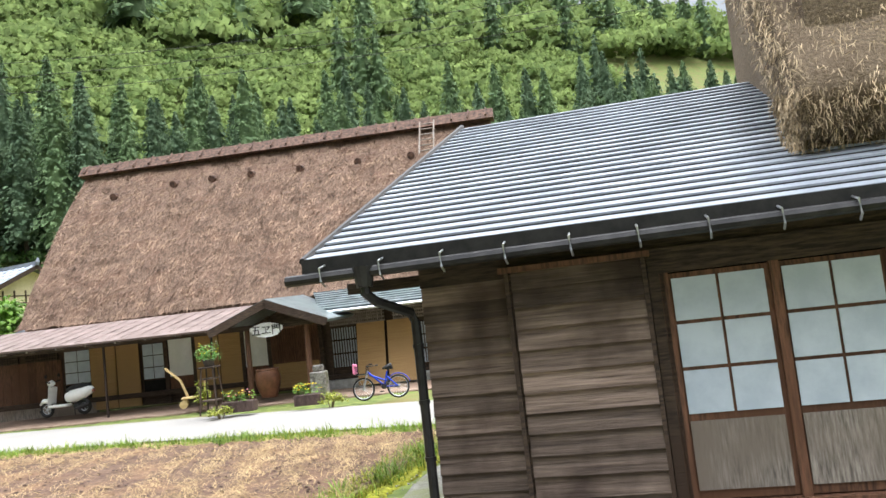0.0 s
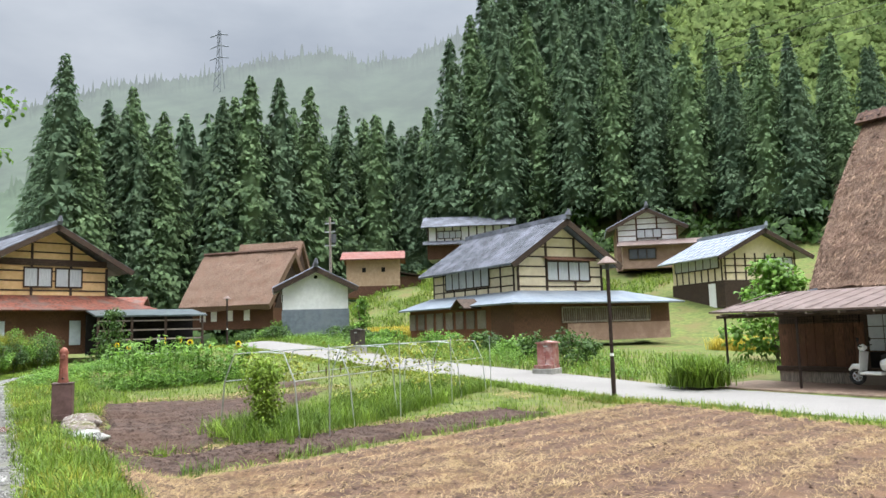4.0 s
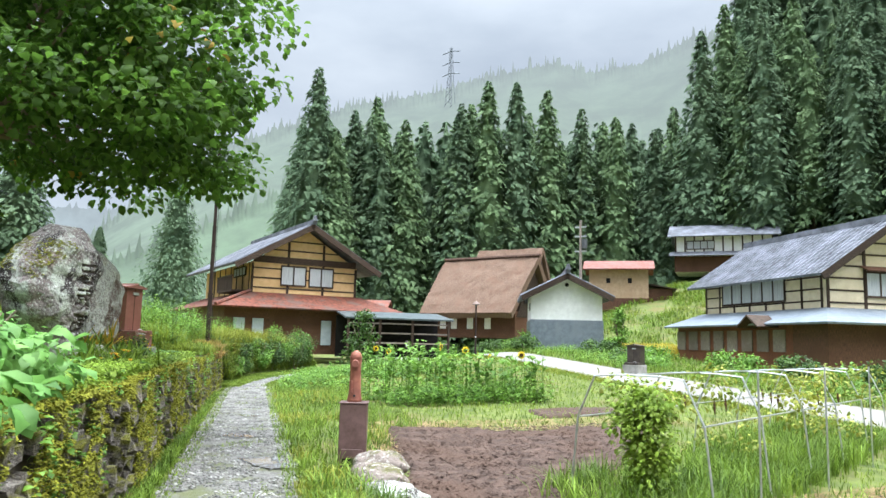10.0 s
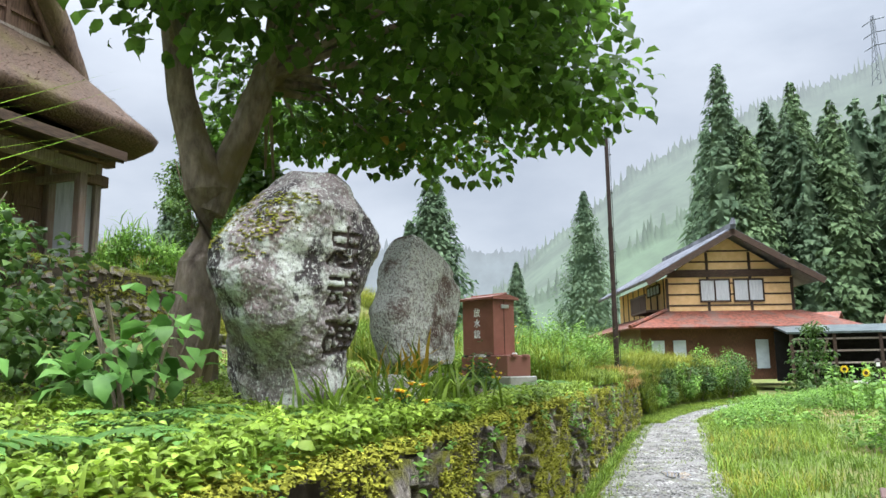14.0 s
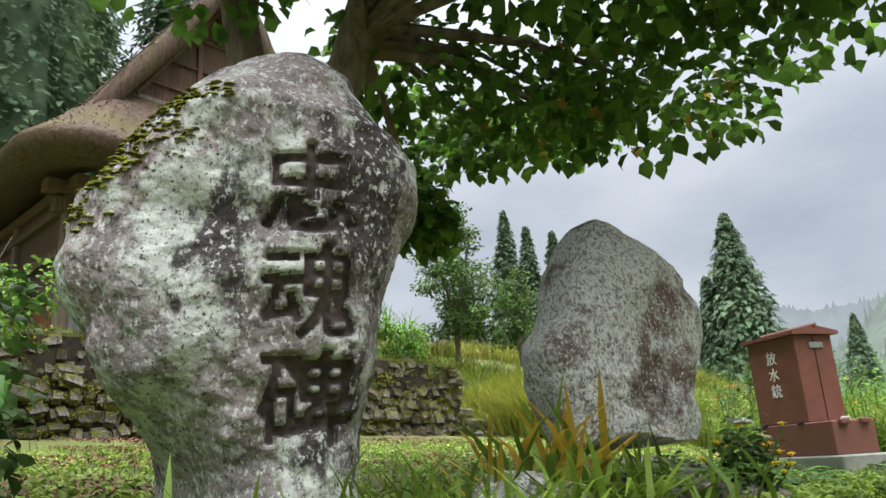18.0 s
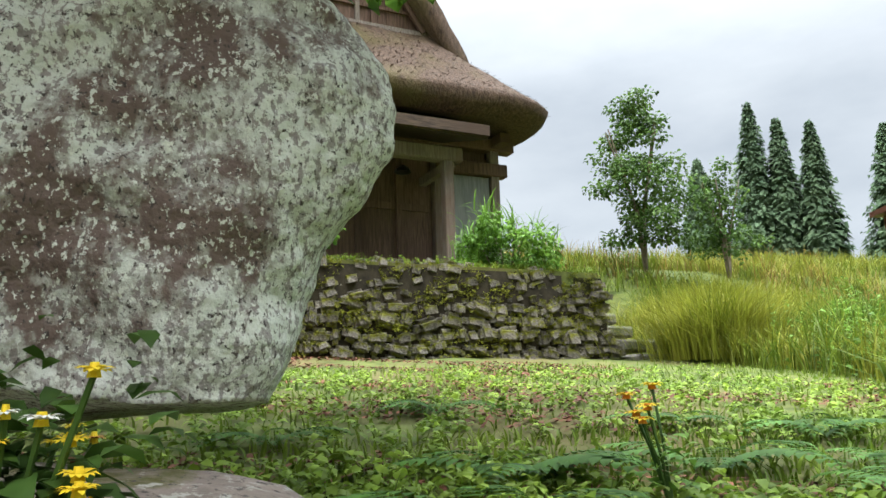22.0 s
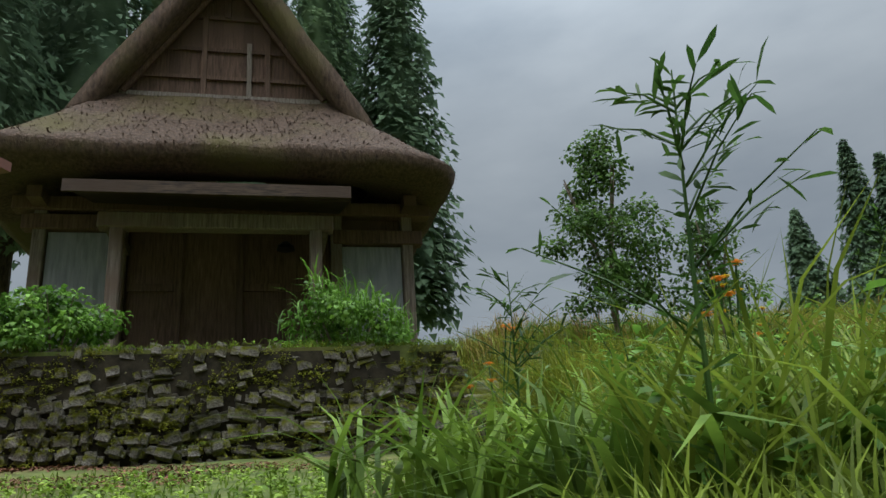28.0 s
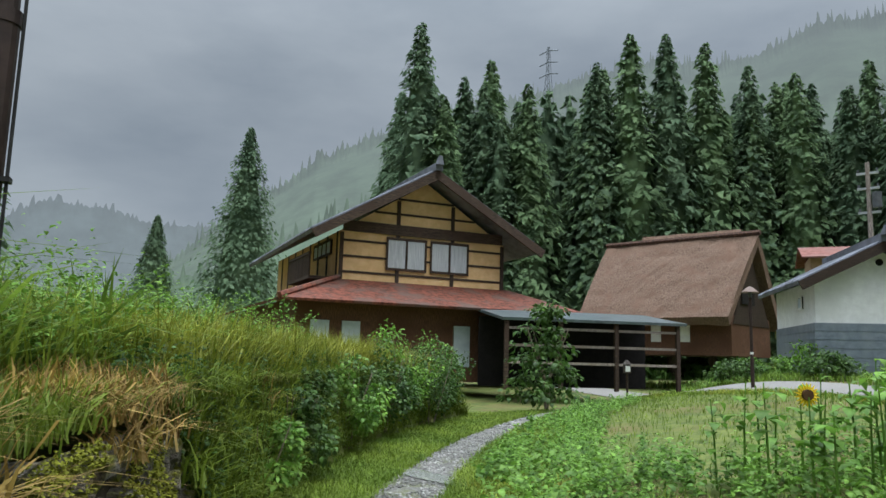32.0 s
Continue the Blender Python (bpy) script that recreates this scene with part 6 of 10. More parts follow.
# ---- steel hose boxes ----
def hose_box(name, label, m, mat, w=0.56, d=0.42, hgt=0.75, low=0.28, base=0.3, text=LETTER, gable=True, words=True):
    h = thing(name, m, label, "hose box", "hose boxes")
    part("plinth", Geo().box(-w / 2 - 0.06, -0.06, -0.4, w / 2 + 0.06, d + 0.34, base, 0.015), CONCRETE, h, "stained concrete plinth")
    lo = part("lower_case", Geo().box(-w / 2 - 0.02, 0, base, w / 2 + 0.02, d + 0.26, base + low, 0.008), mat, h)
    z = base + low
    up = part("upper_case", Geo().box(-w / 2, 0.02, z + 0.004, w / 2, d, z + hgt, 0.006), mat, h)
    if gable:
        part("roof", Geo().prism([(-w / 2 - 0.05, z + hgt), (-w / 2 - 0.05, z + hgt + 0.03), (0, z + hgt + 0.08), (w / 2 + 0.05, z + hgt + 0.03), (w / 2 + 0.05, z + hgt)], -0.02, d + 0.05), mat, h)
        part("ridge_cap", Geo().tube([(0, 0.0, z + hgt + 0.08), (0, d + 0.06, z + hgt + 0.08)], 0.02, 6), mat, h)
    else:
        part("roof", Geo().box(-w / 2 - 0.05, -0.03, z + hgt + 0.002, w / 2 + 0.05, d + 0.05, z + hgt + 0.05, 0.01), mat, h)
    part("seam", Geo().box(-0.004, d + 0.001, z + 0.01, 0.004, d + 0.004, z + hgt), BLACK, up)
    part("latch_plate", Geo().box(-0.09, d + 0.001, z + hgt - 0.12, 0.06, d + 0.02, z + hgt - 0.07, 0.004), GALV, up, "bright steel latch plate")
    for x in (-w / 2 + 0.1, w / 2 - 0.1):
        part("clasp", Geo().box(x - 0.05, d + 0.24, z - 0.03, x + 0.05, d + 0.3, z + 0.01, 0.006), mat, lo)
    for s in (-1, 1):
        for y in (0.1, d - 0.08):
            part("hinge", Geo().tube([(s * (w / 2 + 0.025), y - 0.03, z), (s * (w / 2 + 0.025), y + 0.03, z)], 0.014, 6), DARK_METAL, lo)
        for k in range(5):
            part("rivet", Geo().tube([(s * w / 2, 0.05 + (d - 0.08) * k / 4, z + 0.42), (s * (w / 2 + 0.004), 0.05 + (d - 0.08) * k / 4, z + 0.42)], 0.005, 6), mat, up)
        if words:
            lettering("writing", "放水銃", up, 0.13, Matrix.Translation((s * (w / 2 + 0.003), d / 2, z + hgt - 0.22)) @ pose(0, 0, 0, 90, 0, 90 * s), text, 0.004, True)
    part("handle", Geo().tube([(-0.14, d + 0.1, z + 0.005), (-0.13, d + 0.1, z + 0.03), (-0.05, d + 0.1, z + 0.03), (-0.04, d + 0.1, z + 0.005)], 0.008, 6), GALV, lo)
    return h


hose_box("hose_box", "brown-red steel hose box with white writing on a concrete plinth", pose(-23.19, 2.055, 1.37, 0, 0, -44), BOX_RED, 0.43, 0.62, 0.77)


# ---- trees ----
def cedar_arrays(h, r, n, seed, low=0.1, clump=0.5, droop=0.5, power=0.8):
    """Foliage of one cedar: boughs in whorls round a slim core, each a lump of drooping sprays. Gives points, faces and normals."""
    rs = np.random.RandomState(seed)
    m = max(30, n // 16)
    k = low + (1 - low) * ((np.arange(m) + rs.rand(m)) / m) ** 1.12
    a = np.arange(m) * 2.39996 + rs.rand(m) * 0.9
    R = r * np.minimum((1 - k) ** power, 1.02 - 0.35 * k) * rs.uniform(0.68, 1.12, m) * np.where(k < low + 0.1, 0.8, 1.0) + 0.1
    q = rs.randint(m, size=n)
    kk, aa, RR = k[q], a[q], R[q]
    u = 0.42 + 0.6 * rs.rand(n) ** 0.75
    side_off = rs.normal(0, 0.20, n) * (RR + 0.25)
    lift = rs.normal(0, 0.10, n) * (RR + 0.3)
    ca, sa = np.cos(aa), np.sin(aa)
    z = kk * h - droop * 0.42 * RR * u ** 1.6 + 0.16 * RR * u + lift
    P = np.stack([RR * u * ca - side_off * sa, RR * u * sa + side_off * ca, z - 0.25 * np.abs(side_off)], 1)
    out = np.stack([ca, sa, np.full(n, -0.75 - 0.5 * droop)], 1) + rs.normal(0, 0.32, (n, 3))
    out /= np.linalg.norm(out, axis=1)[:, None]
    side = np.stack([-sa, ca, np.zeros(n)], 1) + rs.normal(0, 0.25, (n, 3))
    side -= out * (side * out).sum(1)[:, None]
    side /= np.linalg.norm(side, axis=1)[:, None]
    s = (clump * (0.5 + 0.7 * rs.rand(n)) * (0.34 + 0.66 * (1 - kk) ** 0.5))[:, None]
    V = np.stack([P - side * s * 0.42, P + side * s * 0.42, P + out * s * 1.05], 1)
    C = np.stack([R * 0.62 * np.cos(a), R * 0.62 * np.sin(a), k * h - 0.3 * R], 1)[q]
    lump = (P - C) / (0.45 * RR[:, None] + 0.15)
    N = np.stack([ca, sa, np.full(n, 0.55)], 1) * 0.8 + lump * np.array([[0.5, 0.5, 1.1]])
    N = np.repeat(N / (np.linalg.norm(N, axis=1)[:, None] + 1e-9), 3, 0)
    away = (np.cross(V[:, 1] - V[:, 0], V[:, 2] - V[:, 0]) * N[::3]).sum(1) < 0
    V[away] = V[away][:, ::-1]
    V = V.reshape(-1, 3)
    # slim core
    rows, nc = 12, 9
    kc = np.linspace(low + 0.02, 1.0, rows)
    ang = 2 * np.pi * np.arange(nc) / nc
    rad = 0.52 * r * np.minimum((1 - kc) ** power, 1.02 - 0.35 * kc)
    core = np.stack([np.outer(rad, np.cos(ang)), np.outer(rad, np.sin(ang)), np.repeat((kc * h)[:, None], nc, 1)], 2).reshape(-1, 3)
    cn = np.stack([np.tile(np.cos(ang), rows), np.tile(np.sin(ang), rows), np.full(rows * nc, 0.3)], 1)
    i = np.arange((rows - 1) * nc)
    p, w = i, (i // nc) * nc + (i % nc + 1) % nc
    F = np.concatenate([np.arange(3 * n).reshape(-1, 3), 3 * n + np.concatenate([np.stack([p, w, w + nc], 1), np.stack([p, w + nc, p + nc], 1)])])
    return np.concatenate([V, core]), F, np.concatenate([N, cn])


def soft_normals(me, places, kinds, rise=0.55):
    """Lets the sprays of joined trees take light as rounded boughs and crowns do."""
    N = []
    for x, y, z, s, t, q in places:
        kind = kinds[q % len(kinds)]
        V = kind[0]
        k = kind[2] if len(kind) > 2 else np.stack([V[:, 0], V[:, 1], np.hypot(V[:, 0], V[:, 1]) * 0.3 + rise], 1)
        k = k / (np.linalg.norm(k, axis=1)[:, None] + 1e-9)
        c, d = math.cos(t), math.sin(t)
        N.append(np.stack([k[:, 0] * c - k[:, 1] * d, k[:, 0] * d + k[:, 1] * c, k[:, 2]], 1))
    N = np.concatenate(N)
    if len(N) == len(me.vertices):
        me.normals_split_custom_set_from_vertices(N.tolist())
    return me


def tile_trees(kinds, places):
    """Joins copies of tree kinds: places hold x, y, z, scale, turn, kind."""
    Vs, Fs, k = [], [], 0
    for x, y, z, s, t, q in places:
        V, F = kinds[q % len(kinds)][:2]
        c, d = math.cos(t), math.sin(t)
        Vs.append(np.stack([(V[:, 0] * c - V[:, 1] * d) * s + x, (V[:, 0] * d + V[:, 1] * c) * s + y, V[:, 2] * s + z], 1))
        Fs.append(F + k)
        k += len(V)
    return np.concatenate(Vs), np.concatenate(Fs)


def blob_arrays(r, n, seed, leaf=0.45, flat=0.75):
    """A rounded broadleaf crown of leaf clumps."""
    rs = np.random.RandomState(seed)
    d = rs.normal(size=(n, 3))
    d /= np.linalg.norm(d, axis=1)[:, None]
    d[:, 2] = np.abs(d[:, 2]) * 1.0 - 0.25
    lump = 1 + 0.28 * np.sin(d[:, 0] * 5 + seed) * np.sin(d[:, 1] * 6) + 0.18 * np.sin(d[:, 2] * 9 + d[:, 0] * 7)
    C = d * (r * lump * (0.75 + 0.28 * rs.rand(n)))[:, None] * np.array([[1, 1, flat]])
    nrm = d + rs.normal(0, 0.5, (n, 3))
    nrm /= np.linalg.norm(nrm, axis=1)[:, None]
    a = np.cross(nrm, rs.normal(size=(n, 3)))
    a /= np.linalg.norm(a, axis=1)[:, None]
    b = np.cross(nrm, a)
    s = (leaf * (0.6 + 0.8 * rs.rand(n)))[:, None]
    V = np.stack([C - a * s, C - b * s * 0.6, C + a * s, C + b * s * 0.6], 1)
    away = (np.cross(V[:, 1] - V[:, 0], V[:, 2] - V[:, 0]) * (d * [[1, 1, 0.3]] + [[0, 0, 0.3]])).sum(1) < 0
    V[away] = V[away][:, ::-1]
    V = V.reshape(-1, 3)
    i = np.arange(n) * 4
    return V, np.concatenate([np.stack([i, i + 1, i + 2], 1), np.stack([i, i + 2, i + 3], 1)])


EDGE = [(-101.5, 29.5), (-100.5, 34), (-97, 50), (-92, 68), (-84, 77), (-60, 84), (-30, 91), (10, 102), (80, 121)]


def forest():
    rs = np.random.RandomState(4)
    dense = [cedar_arrays(30, 5.7, 3600, s, 0.12, 0.95, 0.5, 0.8) for s in range(6)]
    thin = [cedar_arrays(30, 5.7, 1000, s + 20, 0.12, 1.75, 0.5, 0.8) for s in range(4)]
    front, middle, far, broad, trunks = [], [], [], [], Geo()
    E = [Vector(p) for p in EDGE]
    for a, b in zip(E, E[1:]):
        d = (b - a).normalized()
        nrm = Vector((-d.y, d.x))
        west = a.x < -90
        for i in range(int((b - a).length / 4.7 + 0.5)):
            for row in range(7 if west else 15):
                p = a + d * (i * 4.7 + rs.uniform(-1.6, 1.6) + 2.3 * (row % 2)) + nrm * (row * 5.6 + rs.uniform(-1.8, 1.8))
                z = float(ground(p.x, p.y)) - 0.5
                s = rs.uniform(0.84, 1.2) * (1.08 + 0.04 * min(1, max(0, (p.y - 38) / 25)) if west else 1.08 - 0.42 * min(1, max(0, (p.x + 82) / 38)))
                q = (p.x, p.y, z, s, rs.rand() * 6.28, rs.randint(24))
                mixed = noise.noise(Vector((p.x * 0.03, p.y * 0.03, 0))) + 0.07 * row - 0.42
                if not west and ((row > 5 and mixed > 0.0) or (row > 2 and p.x > -62 and mixed > -0.32)):
                    broad.append((p.x, p.y, z + 3.0 * s, s * rs.uniform(0.9, 1.5), rs.rand() * 6.28, rs.randint(9)))
                elif row < 3:
                    front.append(q)
                    trunks.tube([(p.x, p.y, z), (p.x, p.y, z + 14 * s)], [0.40 * s, 0.24 * s], 6, False)
                elif row < 8:
                    middle.append(q)
                else:
                    far.append(q)
    for (cx, cy), (d0, d1) in (((-97, 50), (100, 150)), ((-92, 68), (100, 170)), ((-84, 77), (90, 150)), ((-101, 34), (110, 140))):
        for row in range(7):
            for ang in np.linspace(d0, d1, 2 + row // 2):
                u = radians(ang + rs.uniform(-6, 6))
                x, y = cx + row * 5.2 * math.cos(u), cy + row * 5.2 * math.sin(u)
                (front if row < 3 else middle).append((x, y, float(ground(x, y)) - 0.5, rs.uniform(0.9, 1.2), rs.rand() * 6.28, rs.randint(24)))
    # upper slope, broadleaf to the crest
    for x in np.arange(-95, 110, 8.5):
        for row in range(15):
            xx, off = x + rs.uniform(-3, 3), 84 + row * 9 + rs.uniform(-3, 3)
            yy = 60 + 0.27 * (xx + 30) + 31 + off
            s = rs.uniform(1.2, 2.0)
            (far if rs.rand() < 0.16 else broad).append((xx, yy, float(ground(xx, yy)) + 2.0 * s, s, rs.rand() * 6.28, rs.randint(24)))
    far = [q if q[3] < 1.3 else (q[0], q[1], q[2] - 4, 0.8, q[4], q[5]) for q in far]
    ps = front[::2] + middle[::3]
    V, F = tile_trees(dense, ps)
    tagged(new("cedar_wood", soft_normals(np_mesh("cedar_wood", V, F, CEDAR), ps, dense)), "dense dark green cedar wood on the hillside", "forest", "", "stuff")
    ps = front[1::2]
    V, F = tile_trees(dense, ps)
    tagged(new("cedar_wood", soft_normals(np_mesh("cedar_wood", V, F, CEDAR_B), ps, dense)), "lighter green cedars among the hillside wood", "forest", "", "stuff")
    ps = [p for i, p in enumerate(middle) if i % 3]
    V, F = tile_trees(thin, ps)
    tagged(new("cedar_wood", soft_normals(np_mesh("cedar_wood", V, F, CEDAR), ps, thin)), "dark cedars higher on the slope", "forest", "", "stuff")
    ps = far
    V, F = tile_trees(thin, ps)
    tagged(new("cedar_wood", soft_normals(np_mesh("cedar_wood", V, F, CEDAR_B), ps, thin)), "cedars on the upper slope", "forest", "", "stuff")
    blobs = [blob_arrays(5.0, 520, s, 0.62) for s in range(5)]
    ps = broad
    V, F = tile_trees(blobs, ps)
    tagged(new("broadleaf_wood", soft_normals(np_mesh("broadleaf_wood", V, F, BROADLEAF), ps, blobs)), "yellow-green broadleaf wood on the upper slope", "forest", "", "stuff")
    tagged(new("forest_trunks", mesh_of("forest_trunks", trunks, PINE_TRUNK)), "bare cedar trunks along the edge of the wood", "trunks", "", "stuff")
    # understorey along the foot of the wood
    low = []
    for a, b in zip(E, E[1:]):
        d = (b - a).normalized()
        for i in range(int((b - a).length / 2.2)):
            p = a + d * (i * 2.2 + rs.uniform(-1, 1)) + Vector((-d.y, d.x)) * rs.uniform(-5, 3)
            low.append((p.x, p.y, float(ground(p.x, p.y)) + 0.3, rs.uniform(0.3, 0.95), rs.rand() * 6.28, rs.randint(9)))
    ps = low
    V, F = tile_trees(blobs, ps)
    tagged(new("undergrowth", soft_normals(np_mesh("undergrowth", V, F, LEAF_SHRUB), ps, blobs)), "green undergrowth at the foot of the wood", "bushes", "", "stuff")


def cedar_tree(label, x, y, z, h, r, seed, n=1500, mat=None, trunk=0.22, low=0.06, group="single cedars", clump=0.55, power=0.95):
    t = thing("cedar_tree", pose(x, y, z, 0, 0, 0), label, "tree", group)
    part("trunk", Geo().tube([(0, 0, -0.4), (0.05, 0, h * 0.4), (0, 0.03, h * 0.93)], [trunk, trunk * 0.7, 0.03], 8), PINE_TRUNK, t)
    kind = cedar_arrays(h, r, n, seed, low, clump, 0.5, power)
    part("crown", soft_normals(np_mesh("crown", kind[0], kind[1], mat or CEDAR), [(0, 0, 0, 1, 0, 0)], [kind]), None, t)
    return t


forest()
for i, (x, y, zt, h, r) in enumerate(((-57.3, -13.9, 17.1, 13.0, 2.3), (-57.6, -12.6, 15.9, 11.5, 1.8), (-57.8, -11.0, 15.3, 11.0, 1.8), (-57.8, -7.6, 14.2, 10.5, 2.4), (-52.8, -1.9, 9.9, 6.5, 1.1), (-52.7, -0.6, 12.9, 10.0, 2.9), (-83.0, 11.7, 18.5, 16.0, 4.7), (-57.0, -17.0, 14.6, 10.0, 2.4), (-97.6, 5.7, 13.8, 10.0, 2.5), (-98.0, 13.6, 18.5, 15.0, 3.4))):
    cedar_tree("tall dark cedar standing alone beyond the grass bank", x, y, zt - h, h, r, 60 + i, 6600, CEDAR, 0.25, 0.02, "single cedars", 0.42, 0.9)
for i, (x, y, h, r) in enumerate(((-16.5, -19.0, 21, 3.0), (-19.0, -20.5, 22, 2.8), (-21.3, -19.2, 21, 2.6), (-13.5, -21.0, 20, 3.2), (-24.8, -22.5, 22, 3.0), (-27.5, -24.0, 21, 2.8), (-31.0, -23.5, 23, 3.2), (-34.5, -25.0, 20, 3.2), (-10.5, -19.0, 19, 3.2), (-7.0, -22.0, 20, 3.4), (-3.0, -20.0, 18, 3.4), (-18.0, -24.5, 23, 3.4), (-22.8, -26.0, 22, 3.2), (-15.0, -25.0, 22, 3.4), (-12.0, -24.0, 21, 3.4))):
    cedar_tree("tall slender cedar with bare lower trunk behind the thatched hall", x, y, float(ground(x, y)), h * 1.3, r * 1.15, 90 + i, 6000, CEDAR_B if i % 2 else CEDAR, 0.3, 0.24, "cedars behind the hall", 0.42, 0.6)
for i, (x, y, h, r) in enumerate(((-37.3, -21.9, 24, 3.1), (-36.0, -26.4, 29, 3.6))):
    cedar_tree("tall full cedar rising behind the thatched hall", x, y, float(ground(x, y)), h, r, 120 + i, 7500, CEDAR, 0.3, 0.1, "cedars behind the hall", 0.5, 0.8)


def leaves(P, D, up, L, W, rs, fold=0.25):
    """Ovate leaves: base points P, directions D, lengths L, widths W; six points and four triangles each."""
    n = len(P)
    D = D / (np.linalg.norm(D, axis=1)[:, None] + 1e-9)
    S = np.cross(D, up)
    S /= np.linalg.norm(S, axis=1)[:, None] + 1e-9
    N = np.cross(S, D)
    L, W = L[:, None], W[:, None]
    mid = N * W * fold
    V = np.stack([P, P + D * L * 0.32 + S * W * 0.38 + mid, P + D * L * 0.74 + S * W * 0.42 + mid, P + D * L - N * W * 0.2, P + D * L * 0.74 - S * W * 0.42 + mid, P + D * L * 0.32 - S * W * 0.38 + mid], 1).reshape(-1, 3)
    i = np.arange(n) * 6
    F = np.concatenate([np.stack([i, i + 1, i + 5], 1), np.stack([i + 1, i + 2, i + 4], 1), np.stack([i + 1, i + 4, i + 5], 1), np.stack([i + 2, i + 3, i + 4], 1)])
    return V, F


def crown_leaves(centres, radii, n, rs, size, shell=0.55, wide=1.0):
    """Leaves spread through ellipsoids, thicker towards their surface."""
    k = rs.randint(len(centres), size=n)
    d = rs.normal(size=(n, 3))
    d /= np.linalg.norm(d, axis=1)[:, None]
    C = np.array(centres)[k] + d * np.array(radii)[k] * (shell + (1 - shell) * rs.rand(n) ** 0.6)[:, None]
    D = d * np.array([[1, 1, 0.4]]) + np.array([[0, 0, -0.45]]) + rs.normal(0, 0.45, (n, 3))
    up = np.array([[0, 0, 1.0]]) + rs.normal(0, 0.35, (n, 3))
    L = size * rs.uniform(0.6, 1.25, n)
    return leaves(C, D, up, L, L * wide * rs.uniform(0.55, 0.75, n), rs)


def big_tree():
    rs = np.random.RandomState(7)
    z = float(ground(-18.7, -0.5)) - 0.1
    t = thing("broadleaf_tree", pose(-18.7, -0.5, z, 0, 0, 0), "leafy tree with two lichened stems and large round leaves", "tree")
    part("stem", Geo().tube([(0, 0.2, -0.3), (0.02, 0.24, 0.5), (-0.02, 0.28, 1.1), (0.0, 0.32, 1.75), (0.05, 0.2, 2.15), (0.10, 0.08, 2.6), (0.16, -0.02, 3.4), (0.24, -0.2, 4.6)], [0.30, 0.22, 0.20, 0.21, 0.145, 0.125, 0.11, 0.06], 14), TRUNK, t)
    part("stem", Geo().tube([(0.0, 0.34, 1.55), (-0.05, 0.46, 1.95), (-0.1, 0.62, 2.4), (-0.14, 0.80, 3.0), (-0.2, 1.0, 3.7), (-0.25, 1.3, 4.6)], [0.13, 0.145, 0.13, 0.115, 0.09, 0.04], 12), TRUNK, t)
    cs, rr = [], []
    for i in range(84):
        a, k = rs.rand() * 6.28, rs.rand() ** 0.5
        x, y = 2.5 * k * math.cos(a) + 0.1, 2.15 * k * math.sin(a) + 1.75
        zz = 2.6 + 0.25 * k * k + rs.rand() * 4.6 * (1 - 0.5 * k)
        if y > 2.4:
            zz = max(zz - 0.3, 2.2 + 0.2 * rs.rand())
        elif y < 1.0 and x > -0.6 and zz < 4.0 and i % 4:
            zz += 1.6
        cs.append((x, y, zz))
        rr.append((0.8, 0.8, 0.42))
        s = (-0.14, 0.78, 2.7 + 0.4 * rs.rand()) if y > 0.4 else (0.12, 0.06, 2.6 + 0.6 * rs.rand())
        m = ((s[0] + x) / 2, (s[1] + y) / 2, max(s[2], (s[2] + zz) / 2 + 0.15))
        if i < 26:
            part("branch", Geo().tube([s, m, (x, y, zz)], [0.05, 0.03, 0.012], 6, False), TRUNK, t)
    for x, y, zz in ((-1.1, 0.6, 1.85), (-1.25, 0.45, 2.05), (-1.5, 0.1, 2.5), (-2.9, 1.3, 3.1), (-2.5, 0.5, 3.0), (-2.2, 1.6, 3.0), (-3.1, 0.2, 3.5), (-1.8, -0.2, 2.9)):
        part("branch", Geo().tube([(-0.14, 0.78, 2.9), ((x - 0.14) / 2, (y + 0.78) / 2, (zz + 3.2) / 2), (x, y, zz)], [0.03, 0.02, 0.008], 6, False), TRUNK, t)
        cs.append((x, y, zz))
        rr.append((0.3, 0.3, 0.22) if zz < 2.7 else (0.5, 0.5, 0.25))
    V, F = crown_leaves(cs, rr, 20000, rs, 0.135, 0.2, 1.3)
    part("crown", np_mesh("crown", V, F, LEAF_BIG), None, t, "dense crown of large round green leaves")
    V, F = crown_leaves(cs[:6], rr[:6], 90, rs, 0.13, 0.3, 1.35)
    part("yellow_leaves", np_mesh("yellow_leaves", V, F, LEAF_YELLOW), None, t)


big_tree()


LEAF_YOUNG = material("young_tree_leaf", (0.045, 0.10, 0.02), (0.12, 0.20, 0.045), 2, 0.5, 0.0, island=0.45, spec=0.25, translucent=0.45)


